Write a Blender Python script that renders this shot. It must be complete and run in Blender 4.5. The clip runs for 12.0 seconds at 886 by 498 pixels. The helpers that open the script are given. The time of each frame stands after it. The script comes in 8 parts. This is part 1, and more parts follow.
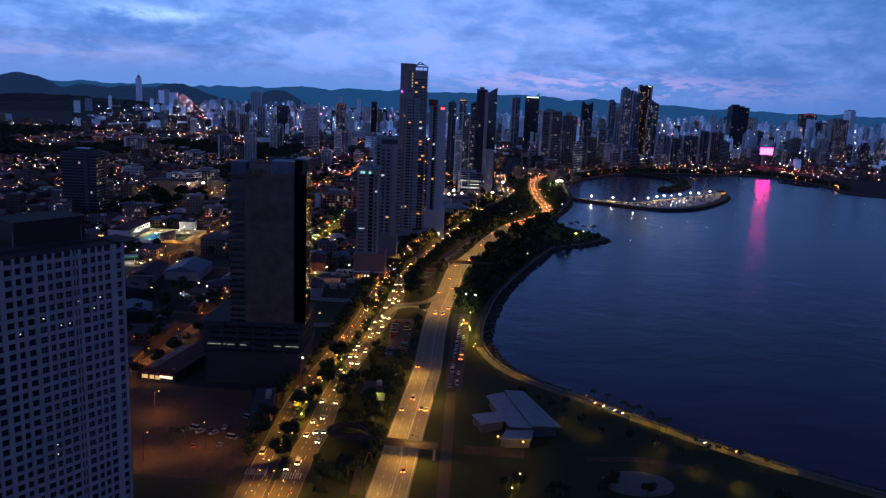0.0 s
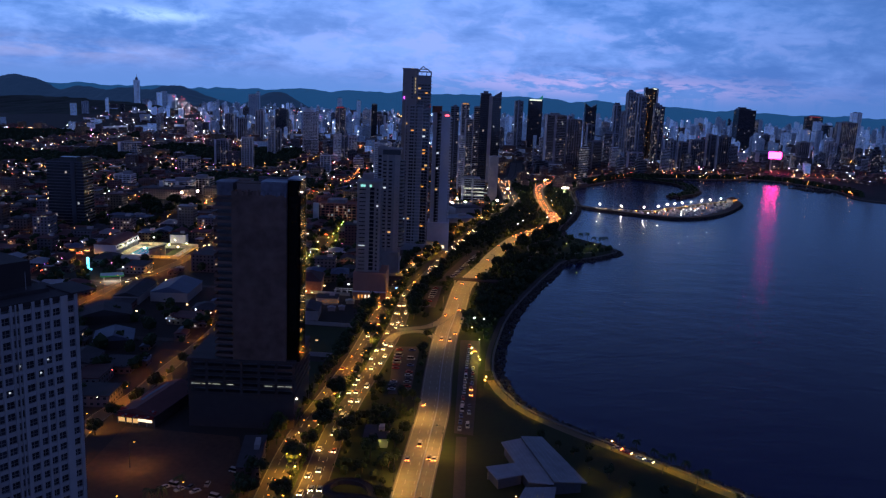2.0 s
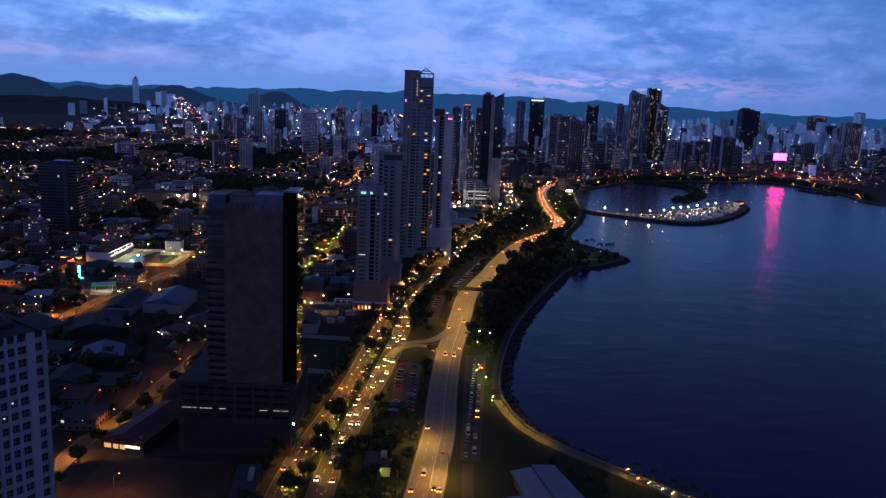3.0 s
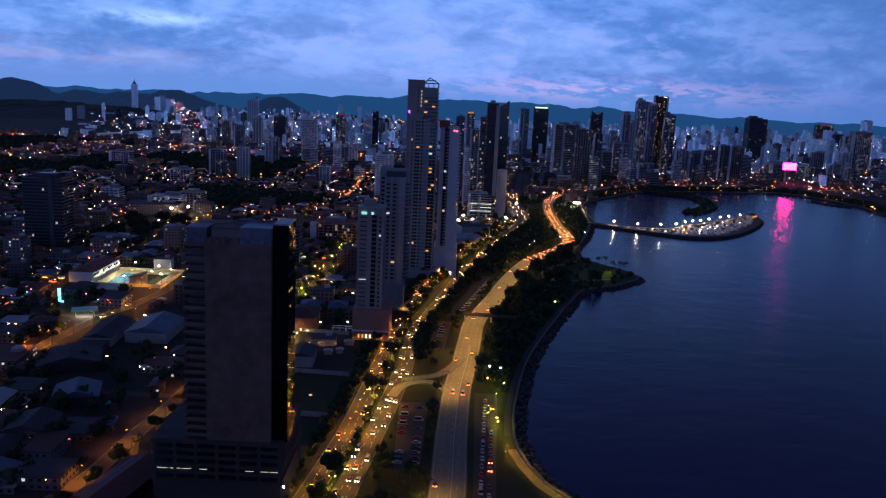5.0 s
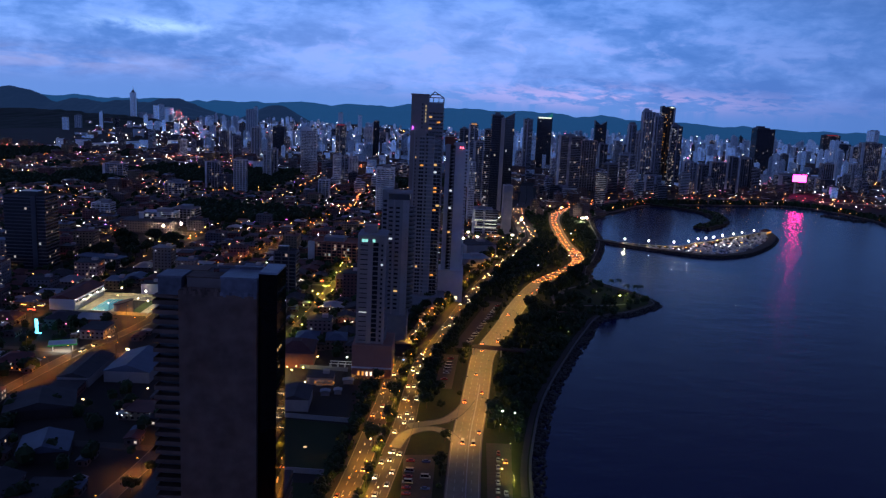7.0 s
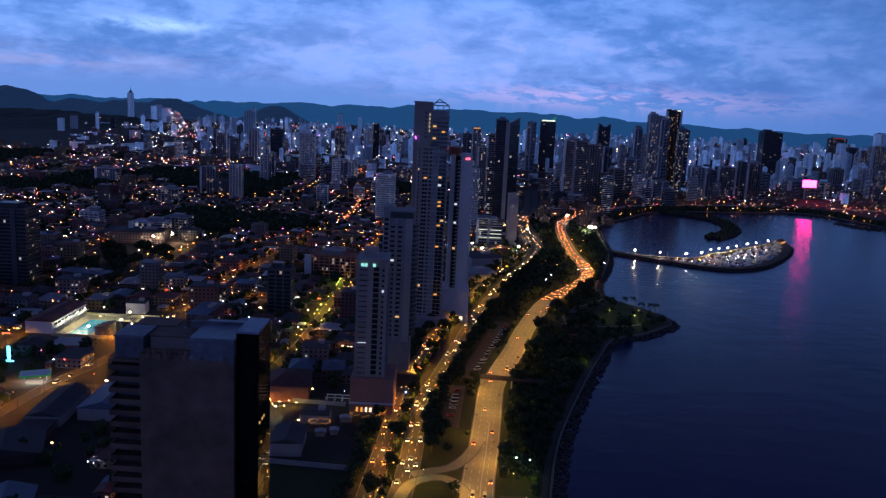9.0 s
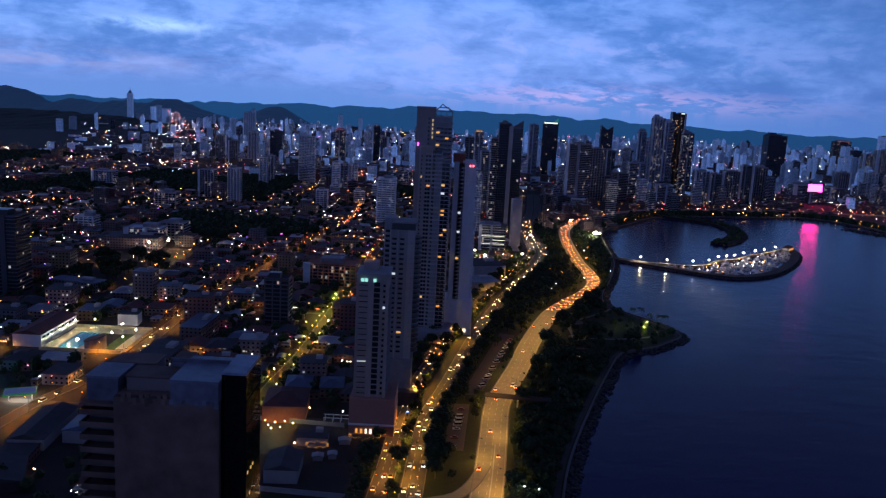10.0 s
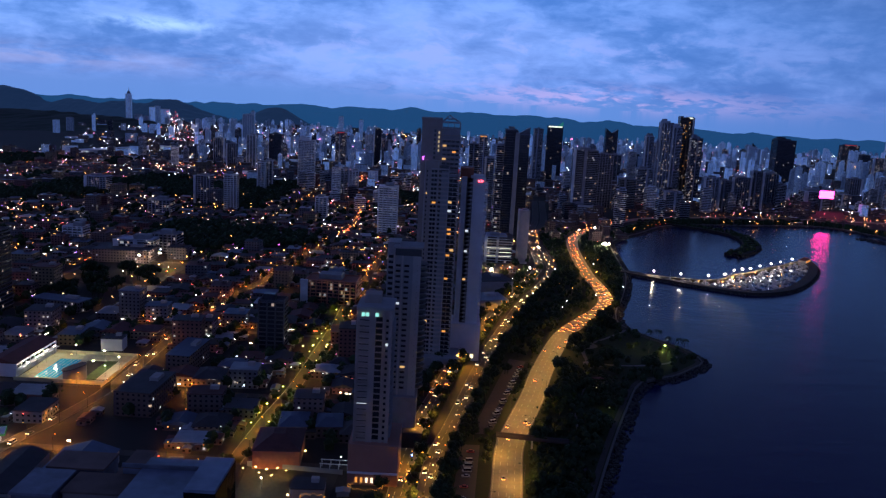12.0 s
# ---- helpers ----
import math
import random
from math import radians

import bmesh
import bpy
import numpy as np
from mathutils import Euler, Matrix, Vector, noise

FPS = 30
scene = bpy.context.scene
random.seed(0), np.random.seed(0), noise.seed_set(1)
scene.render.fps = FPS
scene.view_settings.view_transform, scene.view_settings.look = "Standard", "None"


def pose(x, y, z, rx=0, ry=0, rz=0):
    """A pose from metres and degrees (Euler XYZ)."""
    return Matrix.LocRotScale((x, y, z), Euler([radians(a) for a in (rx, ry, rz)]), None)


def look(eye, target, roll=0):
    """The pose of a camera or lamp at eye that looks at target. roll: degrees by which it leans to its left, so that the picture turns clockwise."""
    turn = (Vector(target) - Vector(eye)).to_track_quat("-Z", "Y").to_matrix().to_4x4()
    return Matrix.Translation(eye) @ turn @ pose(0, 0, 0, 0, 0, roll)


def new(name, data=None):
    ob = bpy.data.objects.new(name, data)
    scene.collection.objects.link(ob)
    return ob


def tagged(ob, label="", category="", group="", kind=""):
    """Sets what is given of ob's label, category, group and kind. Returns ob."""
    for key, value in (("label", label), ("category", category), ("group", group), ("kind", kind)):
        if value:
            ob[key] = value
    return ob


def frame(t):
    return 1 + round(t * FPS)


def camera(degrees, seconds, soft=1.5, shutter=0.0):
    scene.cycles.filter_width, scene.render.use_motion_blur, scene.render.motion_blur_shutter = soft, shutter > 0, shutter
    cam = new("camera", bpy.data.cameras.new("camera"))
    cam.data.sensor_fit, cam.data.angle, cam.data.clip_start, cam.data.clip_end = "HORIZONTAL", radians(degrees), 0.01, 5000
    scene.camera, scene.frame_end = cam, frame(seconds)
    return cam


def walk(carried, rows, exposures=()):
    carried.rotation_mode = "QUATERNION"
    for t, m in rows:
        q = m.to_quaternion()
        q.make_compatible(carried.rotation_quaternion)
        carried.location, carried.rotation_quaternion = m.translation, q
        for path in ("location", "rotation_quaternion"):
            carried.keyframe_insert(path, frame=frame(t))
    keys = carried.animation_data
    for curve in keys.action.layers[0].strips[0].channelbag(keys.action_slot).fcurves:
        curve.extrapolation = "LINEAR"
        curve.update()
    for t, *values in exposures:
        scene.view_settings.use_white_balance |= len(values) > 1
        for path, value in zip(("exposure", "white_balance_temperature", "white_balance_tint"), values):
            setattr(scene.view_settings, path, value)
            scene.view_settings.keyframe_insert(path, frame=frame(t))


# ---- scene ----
cam = camera(58.0, 12.0, soft=1.3)
# seconds, eye, heading, pitch and lean of the drone
ROWS = [
    (0, 0.00, 0.00, 156.00, 0.000, -11.357, 2.449),
    (0.5, -1.09, 10.51, 156.95, 0.010, -11.313, 2.449),
    (1, -2.42, 21.20, 158.01, 0.009, -11.282, 2.426),
    (1.5, -3.62, 32.01, 159.10, 0.013, -11.261, 2.419),
    (2, -4.94, 43.07, 160.59, 0.004, -11.289, 2.409),
    (2.5, -6.42, 54.50, 162.15, -0.003, -11.299, 2.414),
    (3, -7.73, 65.63, 163.54, 0.003, -11.345, 2.442),
    (5, -12.69, 109.51, 168.37, 0.030, -11.013, 2.636),
    (5.5, -13.87, 120.68, 169.72, 0.046, -10.877, 2.642),
    (6, -15.00, 131.79, 171.27, 0.064, -10.742, 2.634),
    (6.5, -16.15, 142.69, 172.74, 0.078, -10.612, 2.661),
    (7, -17.75, 153.48, 174.18, 0.070, -10.486, 2.673),
    (9, -22.57, 197.77, 180.40, 0.039, -10.500, 2.806),
    (9.5, -23.76, 208.88, 182.07, 0.044, -10.480, 2.891),
    (10, -25.02, 219.95, 183.74, 0.058, -10.457, 2.956),
    (10.5, -26.31, 231.04, 185.48, 0.069, -10.433, 3.012),
    (11, -27.56, 241.98, 187.18, 0.066, -10.437, 3.048),
    (11.5, -28.97, 252.64, 189.08, 0.071, -10.451, 3.098),
    (12, -30.28, 263.23, 190.98, 0.085, -10.460, 3.129),
]
walk(cam, [(t, pose(x, y, z, 90 + pitch, 0, yaw) @ pose(0, 0, 0, 0, 0, lean)) for t, x, y, z, yaw, pitch, lean in ROWS])
scene.view_settings.exposure = 0.0

# ---------------------------------------------------------------- dusk sky
SKY = 1.05
world = bpy.data.worlds.new("dusk_sky")
scene.world = world
world.use_nodes = True
wt = world.node_tree
wt.nodes.clear()


def wnode(kind, **vals):
    n = wt.nodes.new(kind)
    for k, v in vals.items():
        n.inputs[k].default_value = v
    return n


def wmath(op, a, b=0.0, c=0.0):
    n = wt.nodes.new("ShaderNodeMath")
    n.operation = op
    for i, v in enumerate((a, b, c)):
        if isinstance(v, (int, float)):
            n.inputs[i].default_value = v
        else:
            wt.links.new(v, n.inputs[i])
    return n.outputs[0]


def wmix(fac, a, b):
    n = wt.nodes.new("ShaderNodeMix")
    n.data_type = "RGBA"
    for i, v in ((0, fac), (6, a), (7, b)):
        if isinstance(v, (int, float)):
            n.inputs[i].default_value = v
        elif isinstance(v, tuple):
            n.inputs[i].default_value = (*v, 1)
        else:
            wt.links.new(v, n.inputs[i])
    return n.outputs[2]


def wnoise(vec, scale, detail, rough, dist=0.0):
    n = wt.nodes.new("ShaderNodeTexNoise")
    n.inputs["Scale"].default_value = scale
    n.inputs["Detail"].default_value = detail
    n.inputs["Roughness"].default_value = rough
    n.inputs["Distortion"].default_value = dist
    wt.links.new(vec, n.inputs["Vector"])
    return n.outputs["Fac"]


def wcombine(x, y, z):
    n = wt.nodes.new("ShaderNodeCombineXYZ")
    for i, v in enumerate((x, y, z)):
        if isinstance(v, (int, float)):
            n.inputs[i].default_value = v
        else:
            wt.links.new(v, n.inputs[i])
    return n.outputs[0]


def wramp(fac, lo, hi):
    n = wt.nodes.new("ShaderNodeMapRange")
    n.interpolation_type = "SMOOTHSTEP"
    n.inputs["From Min"].default_value = lo
    n.inputs["From Max"].default_value = hi
    wt.links.new(fac, n.inputs["Value"])
    return n.outputs[0]


def wbump(ax, a0, aw, el, e0, ew):
    """A soft patch of cloud round one bearing and height."""
    p = wmath("POWER", wmath("DIVIDE", wmath("SUBTRACT", ax, a0), aw), 2.0)
    q = wmath("POWER", wmath("DIVIDE", wmath("SUBTRACT", el, e0), ew), 2.0)
    return wmath("POWER", 2.718, wmath("MULTIPLY", wmath("ADD", p, q), -1.0))


sky = wt.nodes.new("ShaderNodeTexSky")
sky.sky_type = "NISHITA"
sky.sun_disc = False
sky.sun_elevation = radians(1.0)
sky.sun_rotation = radians(-80)
sky.air_density = 1.0
sky.dust_density = 0.6
sky.ozone_density = 4.0

tc = wt.nodes.new("ShaderNodeTexCoord")
sep = wt.nodes.new("ShaderNodeSeparateXYZ")
wt.links.new(tc.outputs["Generated"], sep.inputs[0])
az = wmath("ARCTAN2", sep.outputs[0], sep.outputs[1])
el = wmath("ARCSINE", sep.outputs[2])
up = wmath("MAXIMUM", el, 0.0)

sheet = wcombine(wmath("MULTIPLY", az, 6.5), wmath("MULTIPLY", up, 15.0), 3.7)
big = wnoise(sheet, 0.9, 3.0, 0.5, 0.2)
fine = wnoise(sheet, 3.1, 9.0, 0.58, 0.3)
puff = wnoise(wcombine(wmath("MULTIPLY", az, 6.5), wmath("MULTIPLY", up, 26.0), 1.3), 6.5, 8.0, 0.60, 0.5)
body = wmath("ADD", wmath("MULTIPLY", big, 0.40), wmath("ADD", wmath("MULTIPLY", fine, 0.48), wmath("MULTIPLY", puff, 0.12)))
body = wmath("ADD", body, wmath("MULTIPLY", wbump(az, -0.19, 0.11, el, 0.062, 0.016), -0.10))
body = wmath("ADD", body, wmath("MULTIPLY", wbump(az, -0.335, 0.06, el, 0.070, 0.008), 0.14))
body = wmath("ADD", body, wmath("MULTIPLY", wbump(az, -0.12, 0.10, el, 0.050, 0.016), 0.08))
body = wmath("ADD", body, wmath("MULTIPLY", wbump(az, 0.44, 0.10, el, 0.085, 0.03), -0.08))
shade = wramp(body, 0.36, 0.64)

low = wramp(up, 0.10, 0.0)
clear = wmix(low, (0.095, 0.25, 0.76), (0.11, 0.27, 0.72))
cloud = wmix(shade, (0.056, 0.185, 0.62), (0.222, 0.43, 1.08))
cover = wmath("MULTIPLY", wramp(up, -0.004, 0.030), 0.88)
tone = wmix(cover, clear, cloud)

veil = wmath("MULTIPLY", wbump(az, -0.02, 0.22, el, 0.07, 0.05), wramp(big, 0.3, 0.6))
tone = wmix(wmath("MULTIPLY", veil, 0.40), tone, (0.28, 0.41, 0.97))
# rose streaks low over the land
streak = wnoise(wcombine(wmath("MULTIPLY", az, 9.0), wmath("MULTIPLY", up, 48.0), 9.1), 1.6, 6.0, 0.58, 0.4)
rose = wmath("MULTIPLY", wramp(wmath("ADD", wmath("MULTIPLY", streak, 0.5), wmath("MULTIPLY", puff, 0.5)), 0.44, 0.56), wbump(az, 0.20, 0.19, el, 0.012, 0.013))
rose2 = wmath("MULTIPLY", wramp(fine, 0.50, 0.62), wbump(az, 0.08, 0.40, el, 0.060, 0.035))
rose3 = wmath("MULTIPLY", wbump(az, -0.47, 0.22, el, 0.026, 0.012), wramp(streak, 0.35, 0.6))
tone = wmix(wmath("MULTIPLY", rose, 0.9), tone, (0.50, 0.44, 0.90))
tone = wmix(wmath("MULTIPLY", rose2, 0.38), tone, (0.37, 0.42, 0.96))
tone = wmix(wmath("MULTIPLY", rose3, 0.45), tone, (0.36, 0.38, 0.72))

bright = wmath("MULTIPLY", wramp(fine, 0.35, 0.60), wbump(az, -0.345, 0.055, el, 0.070, 0.007))
tone = wmix(wmath("MULTIPLY", bright, 0.9), tone, (0.46, 0.72, 1.12))

tone = wmix(wmath("MULTIPLY", wramp(az, 0.05, 0.60), 0.6), tone, (0.058, 0.150, 0.47))

# unseen sky: bright behind for camera-facing walls, dimmed overhead to darken the ground
back = wramp(sep.outputs[1], 0.35, -0.5)
tone = wmix(wmath("MULTIPLY", back, 0.85), tone, (0.19, 0.31, 0.90))
over = wramp(wmath("ADD", up, wmath("MULTIPLY", wmath("MAXIMUM", az, 0.0), 0.14)), 0.13, 0.36)
tone = wmix(wmath("MULTIPLY", over, 0.92), tone, (0.023, 0.023, 0.075))

mixsky = wt.nodes.new("ShaderNodeMix")
mixsky.data_type = "RGBA"
mixsky.blend_type = "ADD"
mixsky.inputs[0].default_value = 0.06
wt.links.new(tone, mixsky.inputs[6])
wt.links.new(sky.outputs[0], mixsky.inputs[7])
bg = wt.nodes.new("ShaderNodeBackground")
bg.inputs["Strength"].default_value = SKY
wt.links.new(mixsky.outputs[2], bg.inputs["Color"])
wout = wt.nodes.new("ShaderNodeOutputWorld")
wt.links.new(bg.outputs[0], wout.inputs["Surface"])

sun = new("sun", bpy.data.lights.new("sun", "SUN"))
sun.data.energy = 0.02
sun.data.angle = radians(30)
sun.data.color = (1.0, 0.86, 0.86)
sun.matrix_world = look((-900, 300, 260), (0, 300, 0))

# ---------------------------------------------------------------- materials
def material(name, colour, rough=0.8, metal=0.0, vary=0.25, scale=1.0, stain=0.05, bump=0.0, island=False, spec=0.5):
    """A plain worn surface: grain at one scale, stains at a larger one, and a shift from thing to thing."""
    m = bpy.data.materials.new(name)
    m.use_nodes = True
    nt = m.node_tree
    b = nt.nodes["Principled BSDF"]
    b.inputs["Roughness"].default_value = rough
    b.inputs["Metallic"].default_value = metal
    b.inputs["Specular IOR Level"].default_value = spec
    geo = nt.nodes.new("ShaderNodeNewGeometry")
    grain = nt.nodes.new("ShaderNodeTexNoise")
    grain.inputs["Scale"].default_value = scale
    grain.inputs["Detail"].default_value = 4
    nt.links.new(geo.outputs["Position"], grain.inputs["Vector"])
    blot = nt.nodes.new("ShaderNodeTexNoise")
    blot.inputs["Scale"].default_value = stain
    blot.inputs["Detail"].default_value = 3
    nt.links.new(geo.outputs["Position"], blot.inputs["Vector"])
    who = nt.nodes.new("ShaderNodeObjectInfo")
    add = nt.nodes.new("ShaderNodeMath")
    add.operation = "ADD"
    nt.links.new(grain.outputs["Fac"], add.inputs[0])
    nt.links.new(blot.outputs["Fac"], add.inputs[1])
    add2 = nt.nodes.new("ShaderNodeMath")
    add2.operation = "MULTIPLY_ADD"
    add2.inputs[1].default_value = 0.7
    nt.links.new(geo.outputs["Random Per Island"] if island else who.outputs["Random"], add2.inputs[0])
    nt.links.new(add.outputs[0], add2.inputs[2])
    rng = nt.nodes.new("ShaderNodeMapRange")
    rng.inputs["From Min"].default_value = 0.75
    rng.inputs["From Max"].default_value = 1.95
    rng.inputs["To Min"].default_value = 1 - vary
    rng.inputs["To Max"].default_value = 1 + vary
    nt.links.new(add2.outputs[0], rng.inputs["Value"])
    mul = nt.nodes.new("ShaderNodeMix")
    mul.data_type, mul.blend_type = "RGBA", "MULTIPLY"
    mul.inputs[0].default_value = 1
    mul.inputs[6].default_value = (*colour, 1)
    nt.links.new(rng.outputs[0], mul.inputs[7])
    nt.links.new(mul.outputs[2], b.inputs["Base Color"])
    if bump:
        bn = nt.nodes.new("ShaderNodeBump")
        bn.inputs["Strength"].default_value = 0.5
        bn.inputs["Distance"].default_value = bump
        nt.links.new(grain.outputs["Fac"], bn.inputs["Height"])
        nt.links.new(bn.outputs[0], b.inputs["Normal"])
    return m


def glow(name, colour, strength, sampled=True, vary=0.0):
    """Something that gives off light."""
    m = bpy.data.materials.new(name)
    m.use_nodes = True
    nt = m.node_tree
    nt.nodes.clear()
    e = nt.nodes.new("ShaderNodeEmission")
    e.inputs["Color"].default_value = (*colour, 1)
    e.inputs["Strength"].default_value = strength
    o = nt.nodes.new("ShaderNodeOutputMaterial")
    nt.links.new(e.outputs[0], o.inputs["Surface"])
    if not sampled:
        m.cycles.emission_sampling = "NONE"
    if vary:
        # lamps of one kind differ in power
        geo = nt.nodes.new("ShaderNodeNewGeometry")
        pw = nt.nodes.new("ShaderNodeMath")
        pw.operation = "POWER"
        pw.inputs[1].default_value = vary
        nt.links.new(geo.outputs["Random Per Island"], pw.inputs[0])
        ml = nt.nodes.new("ShaderNodeMath")
        ml.operation = "MULTIPLY"
        ml.inputs[1].default_value = strength
        nt.links.new(pw.outputs[0], ml.inputs[0])
        nt.links.new(ml.outputs[0], e.inputs["Strength"])
    return m


def glazed(name, wall, glass, bay, storey, frac_u, frac_v, lit, strength=0.4, rough=0.25, warm=(1.0, 0.55, 0.20), haze_glow=False, island=False):
    """A facade skin for buildings far off: dark panes in a wall, cell by cell, with a few rooms lit, or most panes
    glowing blue in place of haze.
    """
    m = bpy.data.materials.new(name)
    m.use_nodes = True
    m.cycles.emission_sampling = "NONE"
    nt = m.node_tree
    b = nt.nodes["Principled BSDF"]
    tcn = nt.nodes.new("ShaderNodeTexCoord")
    sp = nt.nodes.new("ShaderNodeSeparateXYZ")
    nt.links.new(tcn.outputs["Object"], sp.inputs[0])
    ns = nt.nodes.new("ShaderNodeSeparateXYZ")
    nt.links.new(tcn.outputs["Normal"], ns.inputs[0])
    who = nt.nodes.new("ShaderNodeNewGeometry" if island else "ShaderNodeObjectInfo")
    pick = who.outputs["Random Per Island" if island else "Random"]

    def mth(op, a, bb=0.0, c=0.0):
        n = nt.nodes.new("ShaderNodeMath")
        n.operation = op
        for i, v in enumerate((a, bb, c)):
            if isinstance(v, (int, float)):
                n.inputs[i].default_value = v
            else:
                nt.links.new(v, n.inputs[i])
        return n.outputs[0]

    side = mth("GREATER_THAN", mth("ABSOLUTE", ns.outputs[0]), 0.5)
    flat = mth("LESS_THAN", mth("ABSOLUTE", ns.outputs[2]), 0.5)
    u = mth("ADD", mth("MULTIPLY", sp.outputs[1], side), mth("MULTIPLY", sp.outputs[0], mth("SUBTRACT", 1.0, side)))
    cu, cv = mth("DIVIDE", mth("ADD", u, 500.0), bay), mth("DIVIDE", sp.outputs[2], storey)
    fu, fv = mth("FRACT", cu), mth("FRACT", cv)
    iu, iv = mth("FLOOR", cu), mth("FLOOR", cv)
    mu = mth("LESS_THAN", mth("ABSOLUTE", mth("SUBTRACT", fu, 0.5)), frac_u / 2)
    mv = mth("LESS_THAN", mth("ABSOLUTE", mth("SUBTRACT", fv, 0.5)), frac_v / 2)
    pane = mth("MULTIPLY", mth("MULTIPLY", mu, mv), flat)
    cell = nt.nodes.new("ShaderNodeCombineXYZ")
    nt.links.new(mth("ADD", iu, mth("MULTIPLY", side, 37.0)), cell.inputs[0])
    nt.links.new(iv, cell.inputs[1])
    nt.links.new(mth("MULTIPLY", pick, 91.0), cell.inputs[2])
    wn = nt.nodes.new("ShaderNodeTexWhiteNoise")
    nt.links.new(cell.outputs[0], wn.inputs["Vector"])
    on = mth("MULTIPLY", mth("GREATER_THAN", wn.outputs["Value"], 1 - lit if haze_glow else mth("SUBTRACT", 1.0, mth("MULTIPLY", mth("ADD", mth("MULTIPLY", pick, pick), 0.15), lit * 1.7))), pane)
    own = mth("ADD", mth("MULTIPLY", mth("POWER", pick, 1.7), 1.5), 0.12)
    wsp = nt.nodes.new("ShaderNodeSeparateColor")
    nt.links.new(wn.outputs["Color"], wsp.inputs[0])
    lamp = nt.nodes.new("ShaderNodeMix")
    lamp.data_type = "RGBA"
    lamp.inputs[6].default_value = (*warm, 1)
    lamp.inputs[7].default_value = (0.27, 0.47, 1.0, 1) if haze_glow else (0.80, 0.88, 1.0, 1)
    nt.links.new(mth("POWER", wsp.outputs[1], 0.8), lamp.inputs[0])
    blot = nt.nodes.new("ShaderNodeTexNoise")
    blot.inputs["Scale"].default_value = 0.09
    blot.inputs["Detail"].default_value = 4
    nt.links.new(tcn.outputs["Object"], blot.inputs["Vector"])
    tone = mth("ADD", mth("MULTIPLY", blot.outputs["Fac"], 0.5), mth("ADD", mth("MULTIPLY", pick, 0.8), 0.32))
    wl = nt.nodes.new("ShaderNodeMix")
    wl.data_type, wl.blend_type = "RGBA", "MULTIPLY"
    wl.inputs[0].default_value = 1
    wl.inputs[6].default_value = (*wall, 1)
    nt.links.new(tone, wl.inputs[7])
    mx = nt.nodes.new("ShaderNodeMix")
    mx.data_type = "RGBA"
    nt.links.new(pane, mx.inputs[0])
    nt.links.new(wl.outputs[2], mx.inputs[6])
    mx.inputs[7].default_value = (*glass, 1)
    nt.links.new(mx.outputs[2], b.inputs["Base Color"])
    nt.links.new(mth("SUBTRACT", 0.85, mth("MULTIPLY", pane, 0.85 - rough)), b.inputs["Roughness"])
    nt.links.new(lamp.outputs[2], b.inputs["Emission Color"])
    power = mth("MULTIPLY", own, mth("ADD", mth("MULTIPLY", wsp.outputs[0], 0.5), 0.5)) if haze_glow else mth("POWER", wsp.outputs[0], 3.0)
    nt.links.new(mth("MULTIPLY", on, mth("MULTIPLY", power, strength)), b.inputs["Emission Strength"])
    return m


M = {}
M["earth"] = material("dark_ground", (0.026, 0.021, 0.018), 0.95, vary=0.5, scale=0.06, stain=0.008)
M["dirt"] = material("bare_dirt", (0.085, 0.048, 0.032), 0.95, vary=0.45, scale=0.4, stain=0.05)
M["hotel_pane"] = material("hotel_window_pane", (0.045, 0.05, 0.07), 0.1, vary=0.6, scale=0.3, spec=0.6)
M["hotel"] = material("bluish_white_hotel_paint", (0.42, 0.415, 0.44), 0.75, vary=0.16, scale=0.3, stain=0.06)
M["grass"] = material("lawn", (0.015, 0.025, 0.002), 0.95, vary=0.4, scale=0.35, stain=0.04)
M["road"] = material("worn_concrete_road", (0.19, 0.175, 0.13), 0.8, vary=0.28, scale=0.35, stain=0.06)
M["asphalt"] = material("asphalt", (0.055, 0.044, 0.038), 0.85, vary=0.35, scale=0.5, stain=0.05)
M["paving"] = material("paving", (0.16, 0.125, 0.07), 0.85, vary=0.3, scale=0.8, stain=0.08)
M["paint"] = material("road_paint", (0.30, 0.285, 0.25), 0.7, vary=0.35)
M["kerb"] = material("kerb_concrete", (0.13, 0.12, 0.11), 0.85, vary=0.25)
M["rock"] = material("breakwater_rock", (0.042, 0.038, 0.036), 0.9, vary=0.5, scale=0.5, island=True)
M["concrete"] = material("raw_concrete", (0.30, 0.29, 0.30), 0.85, vary=0.22, scale=0.35, stain=0.07)
M["blankwall"] = material("stained_render_wall", (0.135, 0.085, 0.072), 0.9, vary=0.75, scale=0.22, stain=0.06)
M["white"] = material("white_facade_paint", (0.62, 0.61, 0.64), 0.75, vary=0.16, scale=0.3, stain=0.06)
M["cream"] = material("cream_facade_paint", (0.34, 0.31, 0.31), 0.8, vary=0.18, scale=0.3, stain=0.06)
M["grey"] = material("grey_facade", (0.23, 0.225, 0.245), 0.75, vary=0.2, scale=0.3, stain=0.06)
M["brown"] = material("brown_facade", (0.20, 0.155, 0.145), 0.8, vary=0.2, scale=0.3, stain=0.06)
M["brick"] = material("red_brick_facade", (0.30, 0.105, 0.07), 0.85, vary=0.25, scale=0.6, stain=0.08)
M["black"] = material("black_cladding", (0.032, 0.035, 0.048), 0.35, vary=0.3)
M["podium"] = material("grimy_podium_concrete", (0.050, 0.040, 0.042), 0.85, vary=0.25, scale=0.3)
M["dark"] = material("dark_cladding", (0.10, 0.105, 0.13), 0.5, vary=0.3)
M["amber"] = material("bronze_cladding", (0.085, 0.055, 0.035), 0.4, metal=0.3, vary=0.25)
